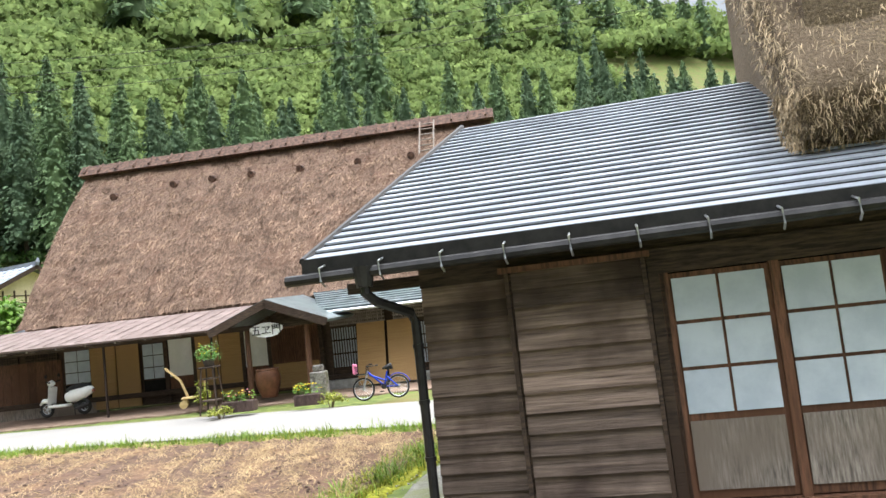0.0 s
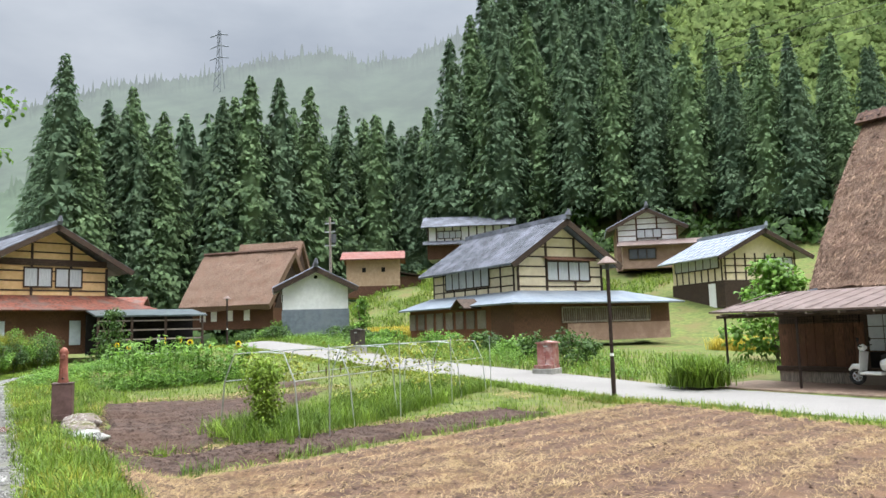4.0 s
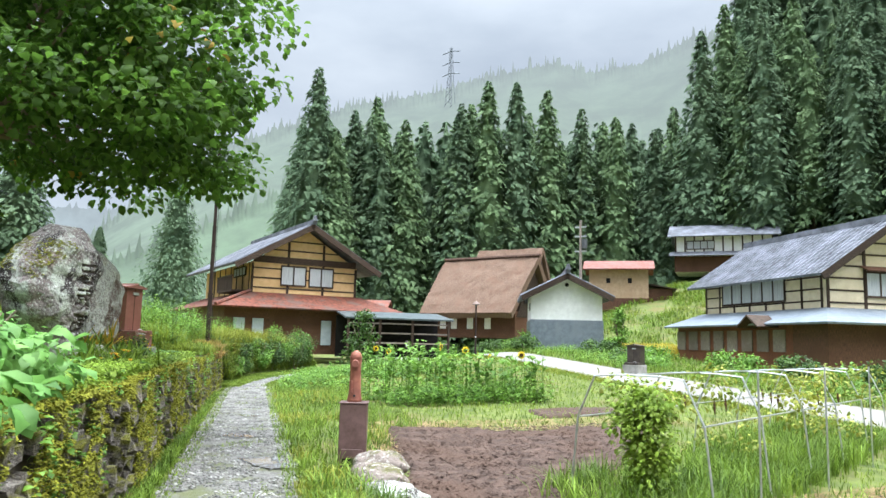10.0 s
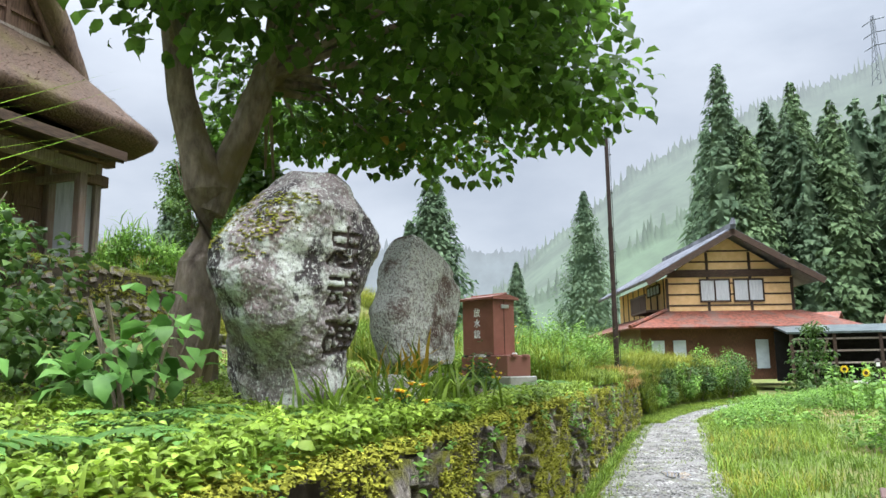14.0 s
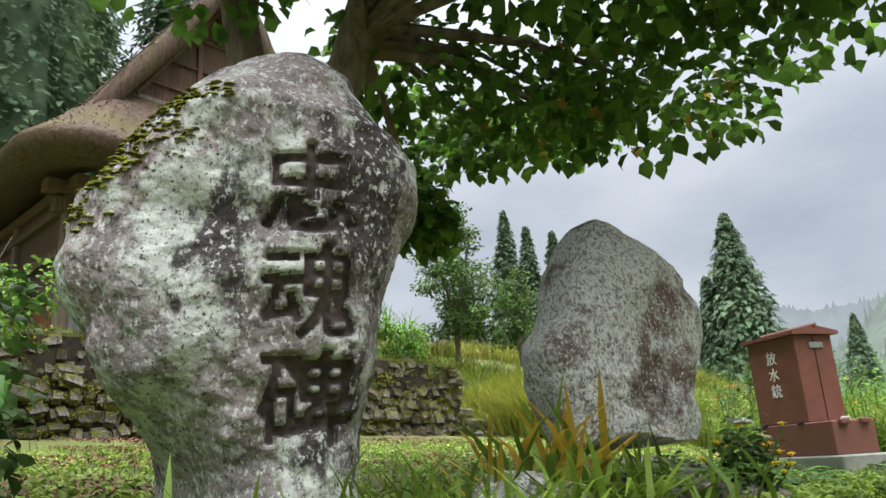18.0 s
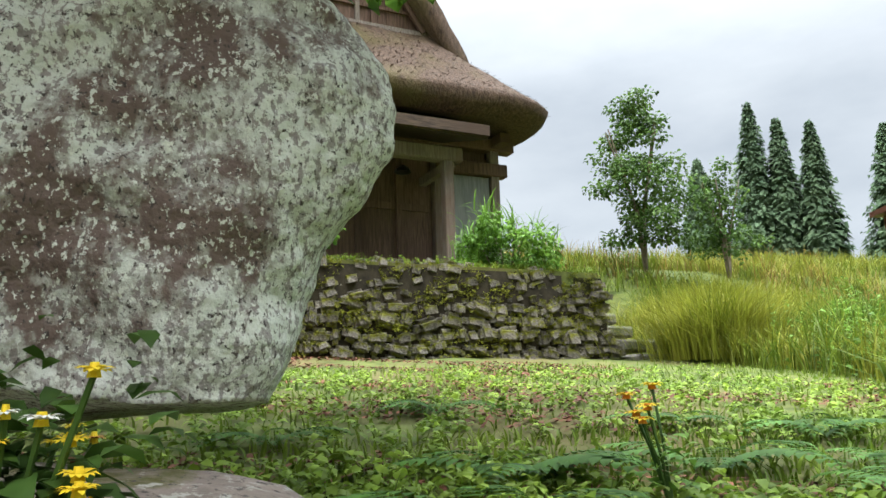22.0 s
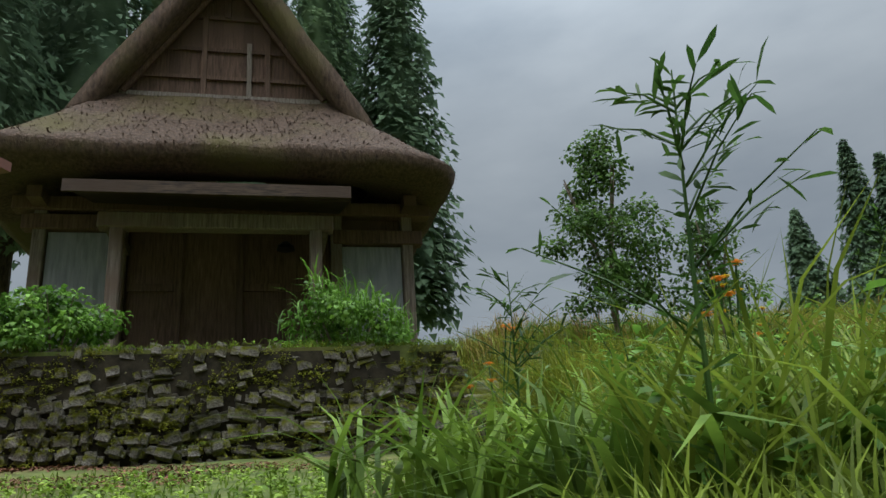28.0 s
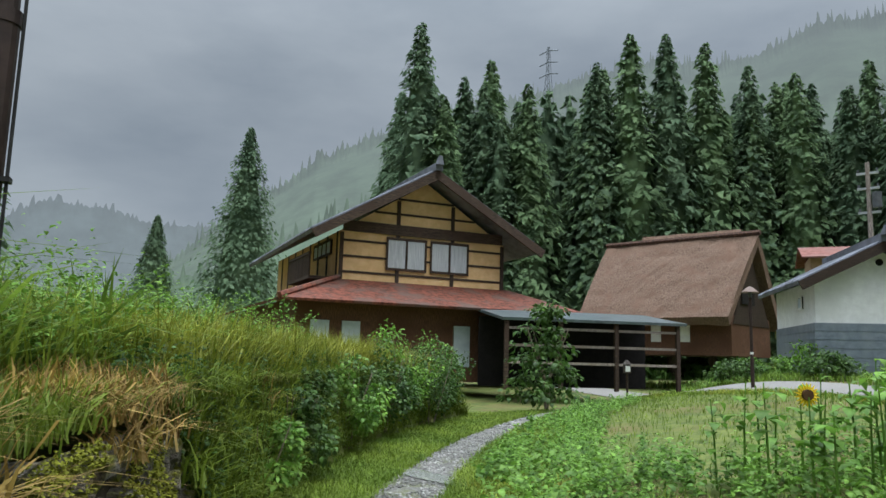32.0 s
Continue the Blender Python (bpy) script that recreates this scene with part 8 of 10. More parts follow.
    stuff("weeds", weed_leaves(P, 0.08, 8, 0.06, rs, 0.6), LEAF_YG, "low bright green leafy weeds on the terrace", "weeds")
    P = spots(900, -13.2, -4, lambda x: y_wall(x) - 2.4, lambda x: y_wall(x) - 0.25, rs, lambda x, y: patchy(x, y, 0.9, 2.2, -0.2))
    stuff("weeds", weed_leaves(P, 0.5, 16, 0.12, rs, 0.6), LEAF_SHRUB, "knee-high green weeds on the terrace", "weeds")
    P = spots(16000, -26, -16.5, lambda x: -5.5 + 0 * x, lambda x: y_wall(x) - 0.6, rs, lambda x, y: patchy(x, y, 1.1, 7.3, 0.0), 0.03)
    stuff("leaf_litter", litter(P, 0.10, 0.02, rs), LITTER, "red-brown leaf litter on the lawn before the hall", "leaf litter")
    # bank of tall grass beside the hose box and beyond
    beyond = lambda x, y: x < -24.2 + 0.71 * (y - 4.3)
    bank = lambda x, y: beyond(x, y) & (rs.rand(len(x)) < np.clip(2.2 / (y_wall(x) - y + 1.2), 0.16, 1))
    P = spots(5200, -40, -22.8, lambda x: y_wall(x) - 8.5, lambda x: y_wall(x) - 0.55, rs, bank)
    stuff("tall_grass", blades(tufts(P, 14, 0.10, rs), np.repeat(np.where(P[:, 0] < -27.2, 1.0, 0.78), 14) * np.repeat(0.72 + 0.35 * np.sin(P[:, 0] * 1.3) * np.sin(P[:, 1] * 1.1 + 1), 14), 0.014, rs, 0.75), GRASS_BANK, "tall green grass on the bank above the path", "grass")
    P = spots(2600, -42, -25.5, lambda x: y_wall(x) - 11, lambda x: y_wall(x) - 0.7, rs, lambda x, y: beyond(x, y) & patchy(x, y, 0.45, 1.4, 0.05))
    stuff("tall_grass", blades(tufts(P, 13, 0.12, rs), 0.75, 0.014, rs, 0.65), GRASS_YEL, "yellow-green seeding grass on the bank", "grass")
    # grass on the slope that climbs beside the hall
    climb = lambda x, y: -0.957 * (x + 23.62) + 0.289 * (y + 9.07) > 7.3
    for n, mat, lab, hh, sd, cut in ((3800, GRASS_YEL, "yellow-green grass on the slope beside the hall", 0.72, 3.1, -0.2), (3000, GRASS_BANK, "green grass on the slope beside the hall", 0.6, 7.7, -0.3), (700, STRAW_GRASS, "tall brown seeding grass on the slope", 0.9, 2.2, 0.1)):
        P = spots(n, -50, -28.5, lambda x: y_wall(x) - 22, lambda x: y_wall(x) - 4.5, rs, lambda x, y: climb(x, y) & patchy(x, y, 0.5, sd, cut))
        stuff("tall_grass", blades(tufts(P, 13, 0.16, rs), hh, 0.017, rs, 0.7), mat, lab, "grass")
    P = spots(75, -30.8, -28.7, lambda x: y_wall(x) - 2.0, lambda x: y_wall(x) - 0.75, rs)
    stuff("weeds", weed_leaves(P, 1.25, 26, 0.12, rs, 0.5), LEAF_BRIGHT, "chest-high leafy weeds at the edge of the bank", "weeds")
    P = spots(45, -30.8, -28.7, lambda x: y_wall(x) - 1.9, lambda x: y_wall(x) - 0.75, rs)
    stuff("broad_grass", blades(tufts(P, 7, 0.06, rs), 1.35, 0.024, rs, 0.8), GRASS, "tall broad-bladed grass at the edge of the bank", "grass")
    # rough grass on the terraces below the mud storehouse
    for n, mat, sd in ((5000, GRASS, 3.3), (4000, GRASS_BANK, 8.1)):
        P = spots(n, -72, -36, lambda x: 36 + 0 * x, lambda x: 66 + 0 * x, rs, lambda x, y: patchy(x, y, 0.35, sd, -0.1))
        stuff("grass", blades(tufts(P, 5, 0.3, rs), 0.55, 0.05, rs, 0.7), mat, "rough grass on the stone terraces", "grass")
    Q = spots(1500, -40, -24.4, lambda x: y_wall(x) - 0.7, lambda x: y_wall(x) + 0.05, rs)
    stuff("grass", blades(tufts(Q, 12, 0.07, rs), 0.28, 0.011, rs, 0.9), GRASS_BANK, "grass along the very edge of the bank", "grass")
    P = spots(760, -38, -24.8, lambda x: y_wall(x) - 2.8, lambda x: y_wall(x) - 0.75, rs)
    stuff("broad_grass", blades(tufts(P, 8, 0.05, rs), np.repeat(np.where(P[:, 0] < -27.2, 1.05, 0.66), 8), 0.03, rs, 1.0), GRASS, "broad arching grass blades on the bank", "grass")
    P = spots(4200, -40, -22.9, lambda x: y_wall(x) - 6, lambda x: y_wall(x) - 0.5, rs, lambda x, y: beyond(x, y) & (rs.rand(len(x)) < np.clip(1.8 / (y_wall(x) - y + 1.0), 0.2, 1)))
    stuff("weeds", weed_leaves(P, np.where(P[:, 0] < -27.0, 0.95, 0.6), 24, 0.085, rs, 0.5), LEAF_BRIGHT, "dense leafy weeds among the tall bank grass", "weeds")
    # face of the bank past the end of the dry wall
    P = spots(3400, -47, -33.2, lambda x: y_wall(x) - 0.5, lambda x: y_wall(x) + 0.34, rs)
    P[:, 2] = 0.45 + (ground(P[:, 0], y_wall(P[:, 0]) - 0.3) - 0.45) * np.clip((y_wall(P[:, 0]) + 0.36 - P[:, 1]) / 0.4, 0, 1)
    stuff("bank_grass", blades(tufts(P, 11, 0.07, rs), 0.36, 0.014, rs, 1.1), GRASS_BANK, "grass hanging over the earth bank beside the path", "grass")
    P = P[rs.rand(len(P)) < 0.55]
    stuff("weeds", weed_leaves(P, 0.36, 16, 0.075, rs, 0.6), LEAF_SHRUB, "leafy green plants on the face of the bank", "weeds")
    P = spots(2600, -47, -34, lambda x: y_wall(x) - 2.6, lambda x: y_wall(x) - 0.1, rs)
    stuff("tall_grass", blades(tufts(P, 12, 0.1, rs), 0.8, 0.013, rs, 0.6), GRASS_YEL, "yellow-green grass along the top of the bank", "grass")
    # turf to both sides of the narrowing path
    P = np.concatenate([spots(15000, -47, -31, lambda x: y_wall(x) + 0.25, lambda x: y_path(x) - 0.42, rs), spots(15000, -47, -31, lambda x: y_path(x) + 0.4, lambda x: y_path(x) + 1.7, rs)])
    stuff("grass", blades(tufts(P, 3, 0.04, rs), 0.12, 0.012, rs, 0.8), GRASS_TURF, "bright turf beside the narrow path", "grass")
    P = spots(1300, -47, -31, lambda x: y_path(x) + 0.75, lambda x: y_path(x) + 2.6, rs, lambda x, y: patchy(x, y, 0.8, 2.7, -0.1))
    stuff("weeds", weed_leaves(P, 0.3, 14, 0.08, rs, 0.6), LEAF_BRIGHT, "leafy weeds beside the narrow path", "weeds")
    P = spots(1100, -36, -27.6, lambda x: y_wall(x) - 0.6, lambda x: y_wall(x) + 0.08, rs, lambda x, y: patchy(x, y, 0.8, 0.4, -0.15), 0.0)
    P[:, 2] = np.maximum(P[:, 2], 1.3)
    stuff("dry_grass", blades(tufts(P, 10, 0.07, rs), 0.34, 0.013, rs, 1.2), STRAW_GRASS, "brown and yellow withered grass on the bank edge", "grass")
    P = np.concatenate([spots(9000, -40, -3, lambda x: y_path(x) + 0.45, lambda x: y_path(x) + 0.8, rs), spots(6000, -44, -4, lambda x: y_path(x) - 0.85, lambda x: y_path(x) - 0.55, rs), spots(2500, -34, -6, lambda x: y_path(x) - 0.3, lambda x: y_path(x) + 0.3, rs, lambda x, y: patchy(x, y, 1.7, 5, 0.6))])
    stuff("grass", blades(P, 0.08, 0.010, rs, 0.8), GRASS_TURF, "short grass creeping over the edges of the gravel path", "grass")
    # moss on the wall top and path edges
    P = spots(1900, -22.5, -3, lambda x: y_wall(x) - 0.34, lambda x: y_wall(x) + 0.0, rs, None, -0.06)
    moss = [(p[0], p[1], 1.39, s, t, k) for p, s, t, k in zip(P, rs.uniform(0.03, 0.085, len(P)), rs.rand(len(P)) * 6.28, rs.randint(9, size=len(P))) if patchy(p[0], p[1], 1.6, 3, 0.1)]
    Q = np.concatenate([spots(2600, -16, 0.2, lambda x: y_path(x) + 0.7, lambda x: y_path(x) + 1.35, rs, lambda x, y: patchy(x, y, 1.4, 9, 0.15), 0.0), spots(500, -1.2, 2.0, lambda x: np.interp(x, [-2.2, -0.45, 0.24, 1.0, 2.4], [0.75, 4.85, 6.35, 8.05, 11.45]) - 0.25, lambda x: np.interp(x, [-2.2, -0.45, 0.24, 1.0, 2.4], [0.75, 4.85, 6.35, 8.05, 11.45]) + 0.25, rs)])
    moss += [(p[0], p[1], p[2], s, t, k) for p, s, t, k in zip(Q, rs.uniform(0.05, 0.12, len(Q)), rs.rand(len(Q)) * 6.28, rs.randint(9, size=len(Q)))]
    Q = spots(30000, -33, -4, lambda x: y_wall(x) + 0.0, lambda x: y_wall(x) + 0.06, rs)
    Q[:, 2] = 0.40 + 1.02 * rs.rand(len(Q)) ** 0.7
    Q = Q[patchy(Q[:, 0], Q[:, 2] * 1.5, 1.9, 4, 0.05)]
    Q[:, 1] += 0.16 - 0.10 * (Q[:, 2] - 0.3)
    stuff("wall_moss", weed_leaves(Q, 0.045, 7, 0.028, rs, 0.7), MOSS, "yellow-green moss creeping over the wall stones", "moss")
    Q = spots(9000, -24, -4, lambda x: y_wall(x) - 0.5, lambda x: y_wall(x) + 0.08, rs)
    Q[:, 2] = 1.40
    stuff("wall_moss", weed_leaves(Q, 0.06, 7, 0.035, rs, 0.7), MOSS, "moss matted along the wall top", "moss")
    Q = spots(1500, -24, -4, lambda x: y_wall(x) - 0.5, lambda x: y_wall(x) - 0.03, rs)
    Q[:, 2] = 1.40
    stuff("weeds", weed_leaves(Q, 0.15, 10, 0.065, rs, 0.6), LEAF_YG, "leafy weeds hanging over the wall top", "weeds")
    a, b = np.array(hall_xy(5.5, -3.05)), np.array(hall_xy(-7.5, -3.05))
    d = (b - a) / np.linalg.norm(b - a)
    k, zz = rs.rand(3600), rs.rand(3600) ** 0.7 * 1.5
    keep = patchy(k * 15, zz * 2.2, 2.2, 5, -0.15)
    p = a + np.outer(k, b - a) + np.outer(0.09 - 0.12 * zz, [-d[1], d[0]])
    Q = np.column_stack([p, 2.2 + zz])[keep]
    stuff("wall_moss", weed_leaves(tufts(Q, 5, 0.05, rs), 0.05, 5, 0.03, rs, 0.7), MOSS, "moss creeping over the platform wall", "moss")
    crest = [M1 @ q.co for q in boulder.data.vertices if -0.60 < q.co.x < -0.16 and 1.0 < q.co.z < 1.42 and q.co.z > 1.62 + 1.1 * q.co.x - 0.12 and q.normal.z > 0.25 and q.normal.x < 0.2]
    for i in rs.randint(len(crest), size=700) if crest else ():
        moss.append((crest[i].x, crest[i].y, crest[i].z - 0.004, rs.uniform(0.006, 0.016), rs.rand() * 6.28, rs.randint(9)))
    V, F = tile_trees([dome(s) for s in range(4)], moss)
    stuff("moss_cushions", (V, F), MOSS, "yellow-green moss cushions on stones and path edge", "moss")
    q = a + np.outer(rs.rand(900), b - a) + np.outer(rs.uniform(-0.5, -0.12, 900), [-d[1], d[0]])
    P = np.concatenate([q, np.full((900, 1), 3.7)], 1)
    stuff("grass", blades(tufts(P, 7, 0.05, rs), 0.16, 0.012, rs, 1.2), GRASS_BANK, "grass hanging over the top of the platform wall", "grass")
    stuff("weeds", weed_leaves(P[::3], 0.14, 9, 0.05, rs, 0.6), LEAF_YG, "low weeds along the top of the platform wall", "weeds")
    # weeds rooted in the wall face
    P = spots(800, -31, -4, lambda x: y_wall(x) + 0.06, lambda x: y_wall(x) + 0.16, rs)
    P[:, 2] = 0.45 + 0.95 * rs.rand(len(P)) ** 0.7
    P = P[patchy(P[:, 0], P[:, 2] * 2, 1.5, 2, 0.0)]
    stuff("wall_weeds", weed_leaves(P, 0.16, 10, 0.06, rs, 0.6), LEAF_BRIGHT, "small green plants growing from the wall joints", "weeds")
    P = spots(9000, -28, -5, lambda x: y_wall(x) + 0.10, lambda x: y_wall(x) + 0.32, rs, None, 0.0)
    P[:, 2] = 0.40
    stuff("grass", blades(P, 0.15, 0.011, rs, 0.7), GRASS, "grass along the foot of the terrace wall", "grass")


def dome(seed):
    """A low lumpy cushion of moss."""
    rs = np.random.RandomState(seed)
    V, F = [(0, 0, 0.42)], []
    for j, (r, z) in enumerate(((0.5, 0.34), (0.9, 0.12), (1.05, -0.1))):
        for i in range(8):
            a = 2 * math.pi * i / 8 + j * 0.3
            q = r * (0.8 + 0.4 * rs.rand())
            V.append((q * math.cos(a), q * math.sin(a), z * (0.7 + 0.6 * rs.rand())))
    F += [(0, 1 + i, 1 + (i + 1) % 8) for i in range(8)]
    for j in range(2):
        for i in range(8):
            a, b, c, d = 1 + j * 8 + i, 1 + j * 8 + (i + 1) % 8, 9 + j * 8 + (i + 1) % 8, 9 + j * 8 + i
            F += [(a, d, c), (a, c, b)]
    return np.array(V), np.array(F)


GRASS_TURF = material("turf_blade", (0.085, 0.145, 0.014), (0.20, 0.275, 0.035), 0.9, 0.55, 0.0, island=0.35, spec=0.2, translucent=0.3)
GRASS_BANK = material("bank_grass_blade", (0.075, 0.12, 0.012), (0.21, 0.27, 0.035), 1.0, 0.55, 0.0, island=0.4, spec=0.2, translucent=0.35)
LEAF_YG = material("yellow_green_leaf", (0.13, 0.22, 0.025), (0.30, 0.42, 0.06), 2, 0.5, 0.0, island=0.4, spec=0.25, translucent=0.35)
RICE = material("ripe_rice", (0.42, 0.34, 0.04), (0.58, 0.48, 0.09), 0.8, 0.7, 0.0, island=0.2, translucent=0.3)
STRAW_GRASS = material("withered_grass", (0.16, 0.09, 0.035), (0.40, 0.28, 0.08), 1.5, 0.8, 0.0, island=0.4, translucent=0.2)
LITTER = material("red_brown_litter", (0.08, 0.028, 0.018), (0.24, 0.10, 0.06), 3, 0.85, 0.0, island=0.4)
fields()
grasses()


def bush(name, label, x, y, z, r, h, n, mat, size, seed, group="", category="bush", stems=5, slim=None):
    """A shrub of several stems with leaf clumps of uneven outline."""
    rs = np.random.RandomState(seed)
    b = thing(name, pose(x, y, z, 0, 0, 0), label, category, group)
    cs, rr = [], []
    for i in range(stems):
        a = rs.rand() * 6.28
        part("stem", Geo().tube([(0.1 * r * math.cos(a), 0.1 * r * math.sin(a), -0.1), (0.35 * r * math.cos(a), 0.35 * r * math.sin(a), h * 0.4), (0.6 * r * math.cos(a), 0.6 * r * math.sin(a), h * 0.82)], [0.018, 0.012, 0.005], 5, False), TRUNK, b)
    for i in range(22):
        a, q = rs.rand() * 6.28, rs.rand() ** 0.5
        zz = h * rs.uniform(0.22, 0.95 - 0.35 * q * q)
        cs.append((r * 0.85 * q * math.cos(a), r * 0.85 * q * math.sin(a), zz))
        rr.append((0.3 * r, 0.3 * r, 0.17 * h))
    V, F = crown_leaves(cs, rr, n, rs, size, 0.3)
    if slim:
        P = np.array(cs)[rs.randint(len(cs), size=n // 8)]
        V, F = join((V, F), blades(P + rs.normal(0, 0.12, P.shape), 0.4 * h, 0.02, rs, 0.7))
    part("foliage", np_mesh("foliage", V, F, mat), None, b)
    return b


def grass_mound(name, label, x, y, z, r, h, n, mat, w, seed, lean=1.3, dome_h=0.0):
    rs = np.random.RandomState(seed)
    P = np.stack([rs.normal(0, r * 0.33, n), rs.normal(0, r * 0.33, n), np.zeros(n)], 1)
    if dome_h:
        P[:, 2] = dome_h * np.exp(-(P[:, 0] ** 2 + P[:, 1] ** 2) / (0.5 * r) ** 2)
    V, F = blades(P, h, w, rs, lean, np.arctan2(P[:, 1], P[:, 0]) + rs.normal(0, 0.5, n) if dome_h else None)
    ob = single(name, np_mesh(name, V, F, mat), None, label, "ornamental grass", pose(x, y, z, 0, 0, 0))
    return ob


grass_mound("ornamental_grass", "mound of arching pale golden-striped ornamental grass", -9.4, -0.55, 1.25, 1.0, 0.46, 8500, GRASS_PALE, 0.008, 3, 1.05, 0.36)
grass_mound("ornamental_grass", "smaller tuft of pale golden ornamental grass", -8.3, -0.95, 1.25, 0.8, 0.42, 4500, GRASS_PALE, 0.008, 4, 1.0, 0.3)
grass_mound("pampas_grass", "tall clump of arching green pampas grass", -14.4, -0.6, 1.55, 0.8, 1.45, 1500, GRASS, 0.014, 5, 0.5)
for i, (gx, gy, r, h, n) in enumerate(((-29.4, -2.4, 1.3, 1.15, 2600), (-30.6, -0.9, 1.2, 1.0, 2200), (-31.6, -3.6, 1.3, 1.1, 2400), (-32.4, -1.6, 1.2, 0.9, 2000))):
    grass_mound("tall_grass_clump", "billowing yellow-green grass clump beside the hall steps", gx, gy, float(ground(gx, gy)), r, h, n, GRASS_YEL if i % 2 == 0 else GRASS, 0.013, 140 + i, 0.8, 0.15)
grass_mound("pampas_grass", "green grass clump at the corner of the inn", -12.7, 19.7, 0.1, 1.0, 0.9, 1500, GRASS, 0.025, 6, 0.8)
bush("large_leaf_plant", "broad-leaved light green plant on the terrace", -11.1, 0.15, 1.45, 0.9, 0.66, 1250, LEAF_LIME, 0.115, 11, "broad-leaved plants", "plant")
bush("large_leaf_plant", "broad-leaved light green plant on the terrace", -12.3, 0.45, 1.45, 0.8, 0.62, 1000, LEAF_LIME, 0.115, 12, "broad-leaved plants", "plant")
bush("large_leaf_plant", "broad-leaved green plant beside the memorial boulder", -16.15, 0.45, 1.5, 0.4, 0.8, 200, LEAF_LIME, 0.14, 13, "broad-leaved plants", "plant")
for i, (bx, by, r, h, n) in enumerate(((-10.3, 0.25, 0.7, 0.6, 620), (-13.2, 0.5, 0.8, 0.75, 800), (-12.9, -0.4, 0.9, 0.9, 900), (-11.5, -0.7, 0.9, 0.8, 900), (-14.0, 0.2, 0.7, 0.75, 620))):
    bush("large_leaf_plant", "broad-leaved light green plant on the terrace", bx, by, 1.45, r, 0.85 * h, int(1.6 * n), LEAF_LIME, 0.11, 130 + i, "broad-leaved plants", "plant")
bush("shrub", "dark green dense shrub behind the memorial boulder", -16.4, -1.4, 1.5, 1.3, 1.7, 3800, LEAF_SHRUB, 0.09, 14, "terrace shrubs")
bush("shrub", "green shrub among the terrace weeds", -14.0, -1.8, 1.6, 1.3, 1.5, 2600, LEAF_BRIGHT, 0.1, 15, "terrace shrubs")
bush("shrub", "green shrub among the terrace weeds", -12.0, -1.6, 1.55, 1.2, 1.3, 2200, LEAF_BRIGHT, 0.1, 16, "terrace shrubs")
bush("bush", "leafy bush in front of the hall wall", -23.9, -6.0, 3.7, 0.8, 0.95, 2400, LEAF_BRIGHT, 0.1, 17, "bushes on the platform wall")
bush("bush", "round bright green bush with seeding grass by the hall steps", -27.5, -5.0, 3.6, 0.9, 1.15, 2900, LEAF_BRIGHT, 0.09, 18, "bushes on the platform wall", "bush", 5, True)
bush("bush", "yellow-green bush at the corner of the hall platform", -19.6, -5.6, 3.0, 1.3, 1.7, 2800, LEAF_BRIGHT, 0.1, 19, "bushes on the platform wall")
bush("bush", "dark bush behind the hall corner", -28.4, -6.4, 3.3, 1.2, 1.4, 2000, LEAF_SHRUB, 0.1, 20, "bushes on the platform wall")
for i, (bx, off, r, h, up) in enumerate(((-35.2, 0.25, 0.5, 0.7, 0.5), (-36.6, 0.2, 0.55, 0.8, 0.6), (-37.8, -0.1, 0.6, 0.75, 1.0), (-39.0, 0.3, 0.65, 1.0, 0.6), (-40.2, -0.2, 0.75, 0.9, 1.0), (-41.3, 0.2, 0.8, 1.25, 0.6), (-42.5, 0.0, 0.9, 1.45, 0.7), (-43.6, 0.4, 0.9, 1.5, 0.5), (-44.8, 0.3, 0.9, 1.6, 0.5), (-45.8, -0.6, 0.9, 1.5, 0.7), (-43.0, -1.4, 0.9, 1.0, 1.0), (-40.4, -1.8, 0.8, 0.7, 1.2))):
    bush("hedge_shrub", "loose green shrub on the bank above the path", bx, float(y_wall(bx)) + off, up, r, 1.25 * h, 1700, LEAF_SHRUB if i % 3 else LEAF_BRIGHT, 0.085, 30 + i, "hedge shrubs")
for i, (bx, by, r, h) in enumerate(((-28.0, 28.0, 1.1, 1.1), (-25.6, 27.0, 1.0, 1.0), (-23.0, 25.8, 1.1, 1.2), (-31.0, 27.6, 1.2, 1.2), (-19.8, 23.6, 1.2, 1.4), (-40.2, 32.0, 1.1, 0.9), (-44.0, 31.0, 1.2, 1.0), (-34.6, 25.8, 1.1, 0.8), (-36.6, 27.0, 1.2, 0.9), (-50.0, 30.0, 1.3, 1.4), (-47.0, 27.8, 1.0, 1.0), (-55.0, 31.5, 1.2, 1.3), (-52.5, 28.6, 1.1, 1.1))):
    bush("garden_bush", "rounded green garden bush beside the village road", bx, by, float(ground(bx, by)), r, h, 1000, LEAF_BRIGHT if i % 2 else LEAF_SHRUB, 0.16, 50 + i, "garden bushes")


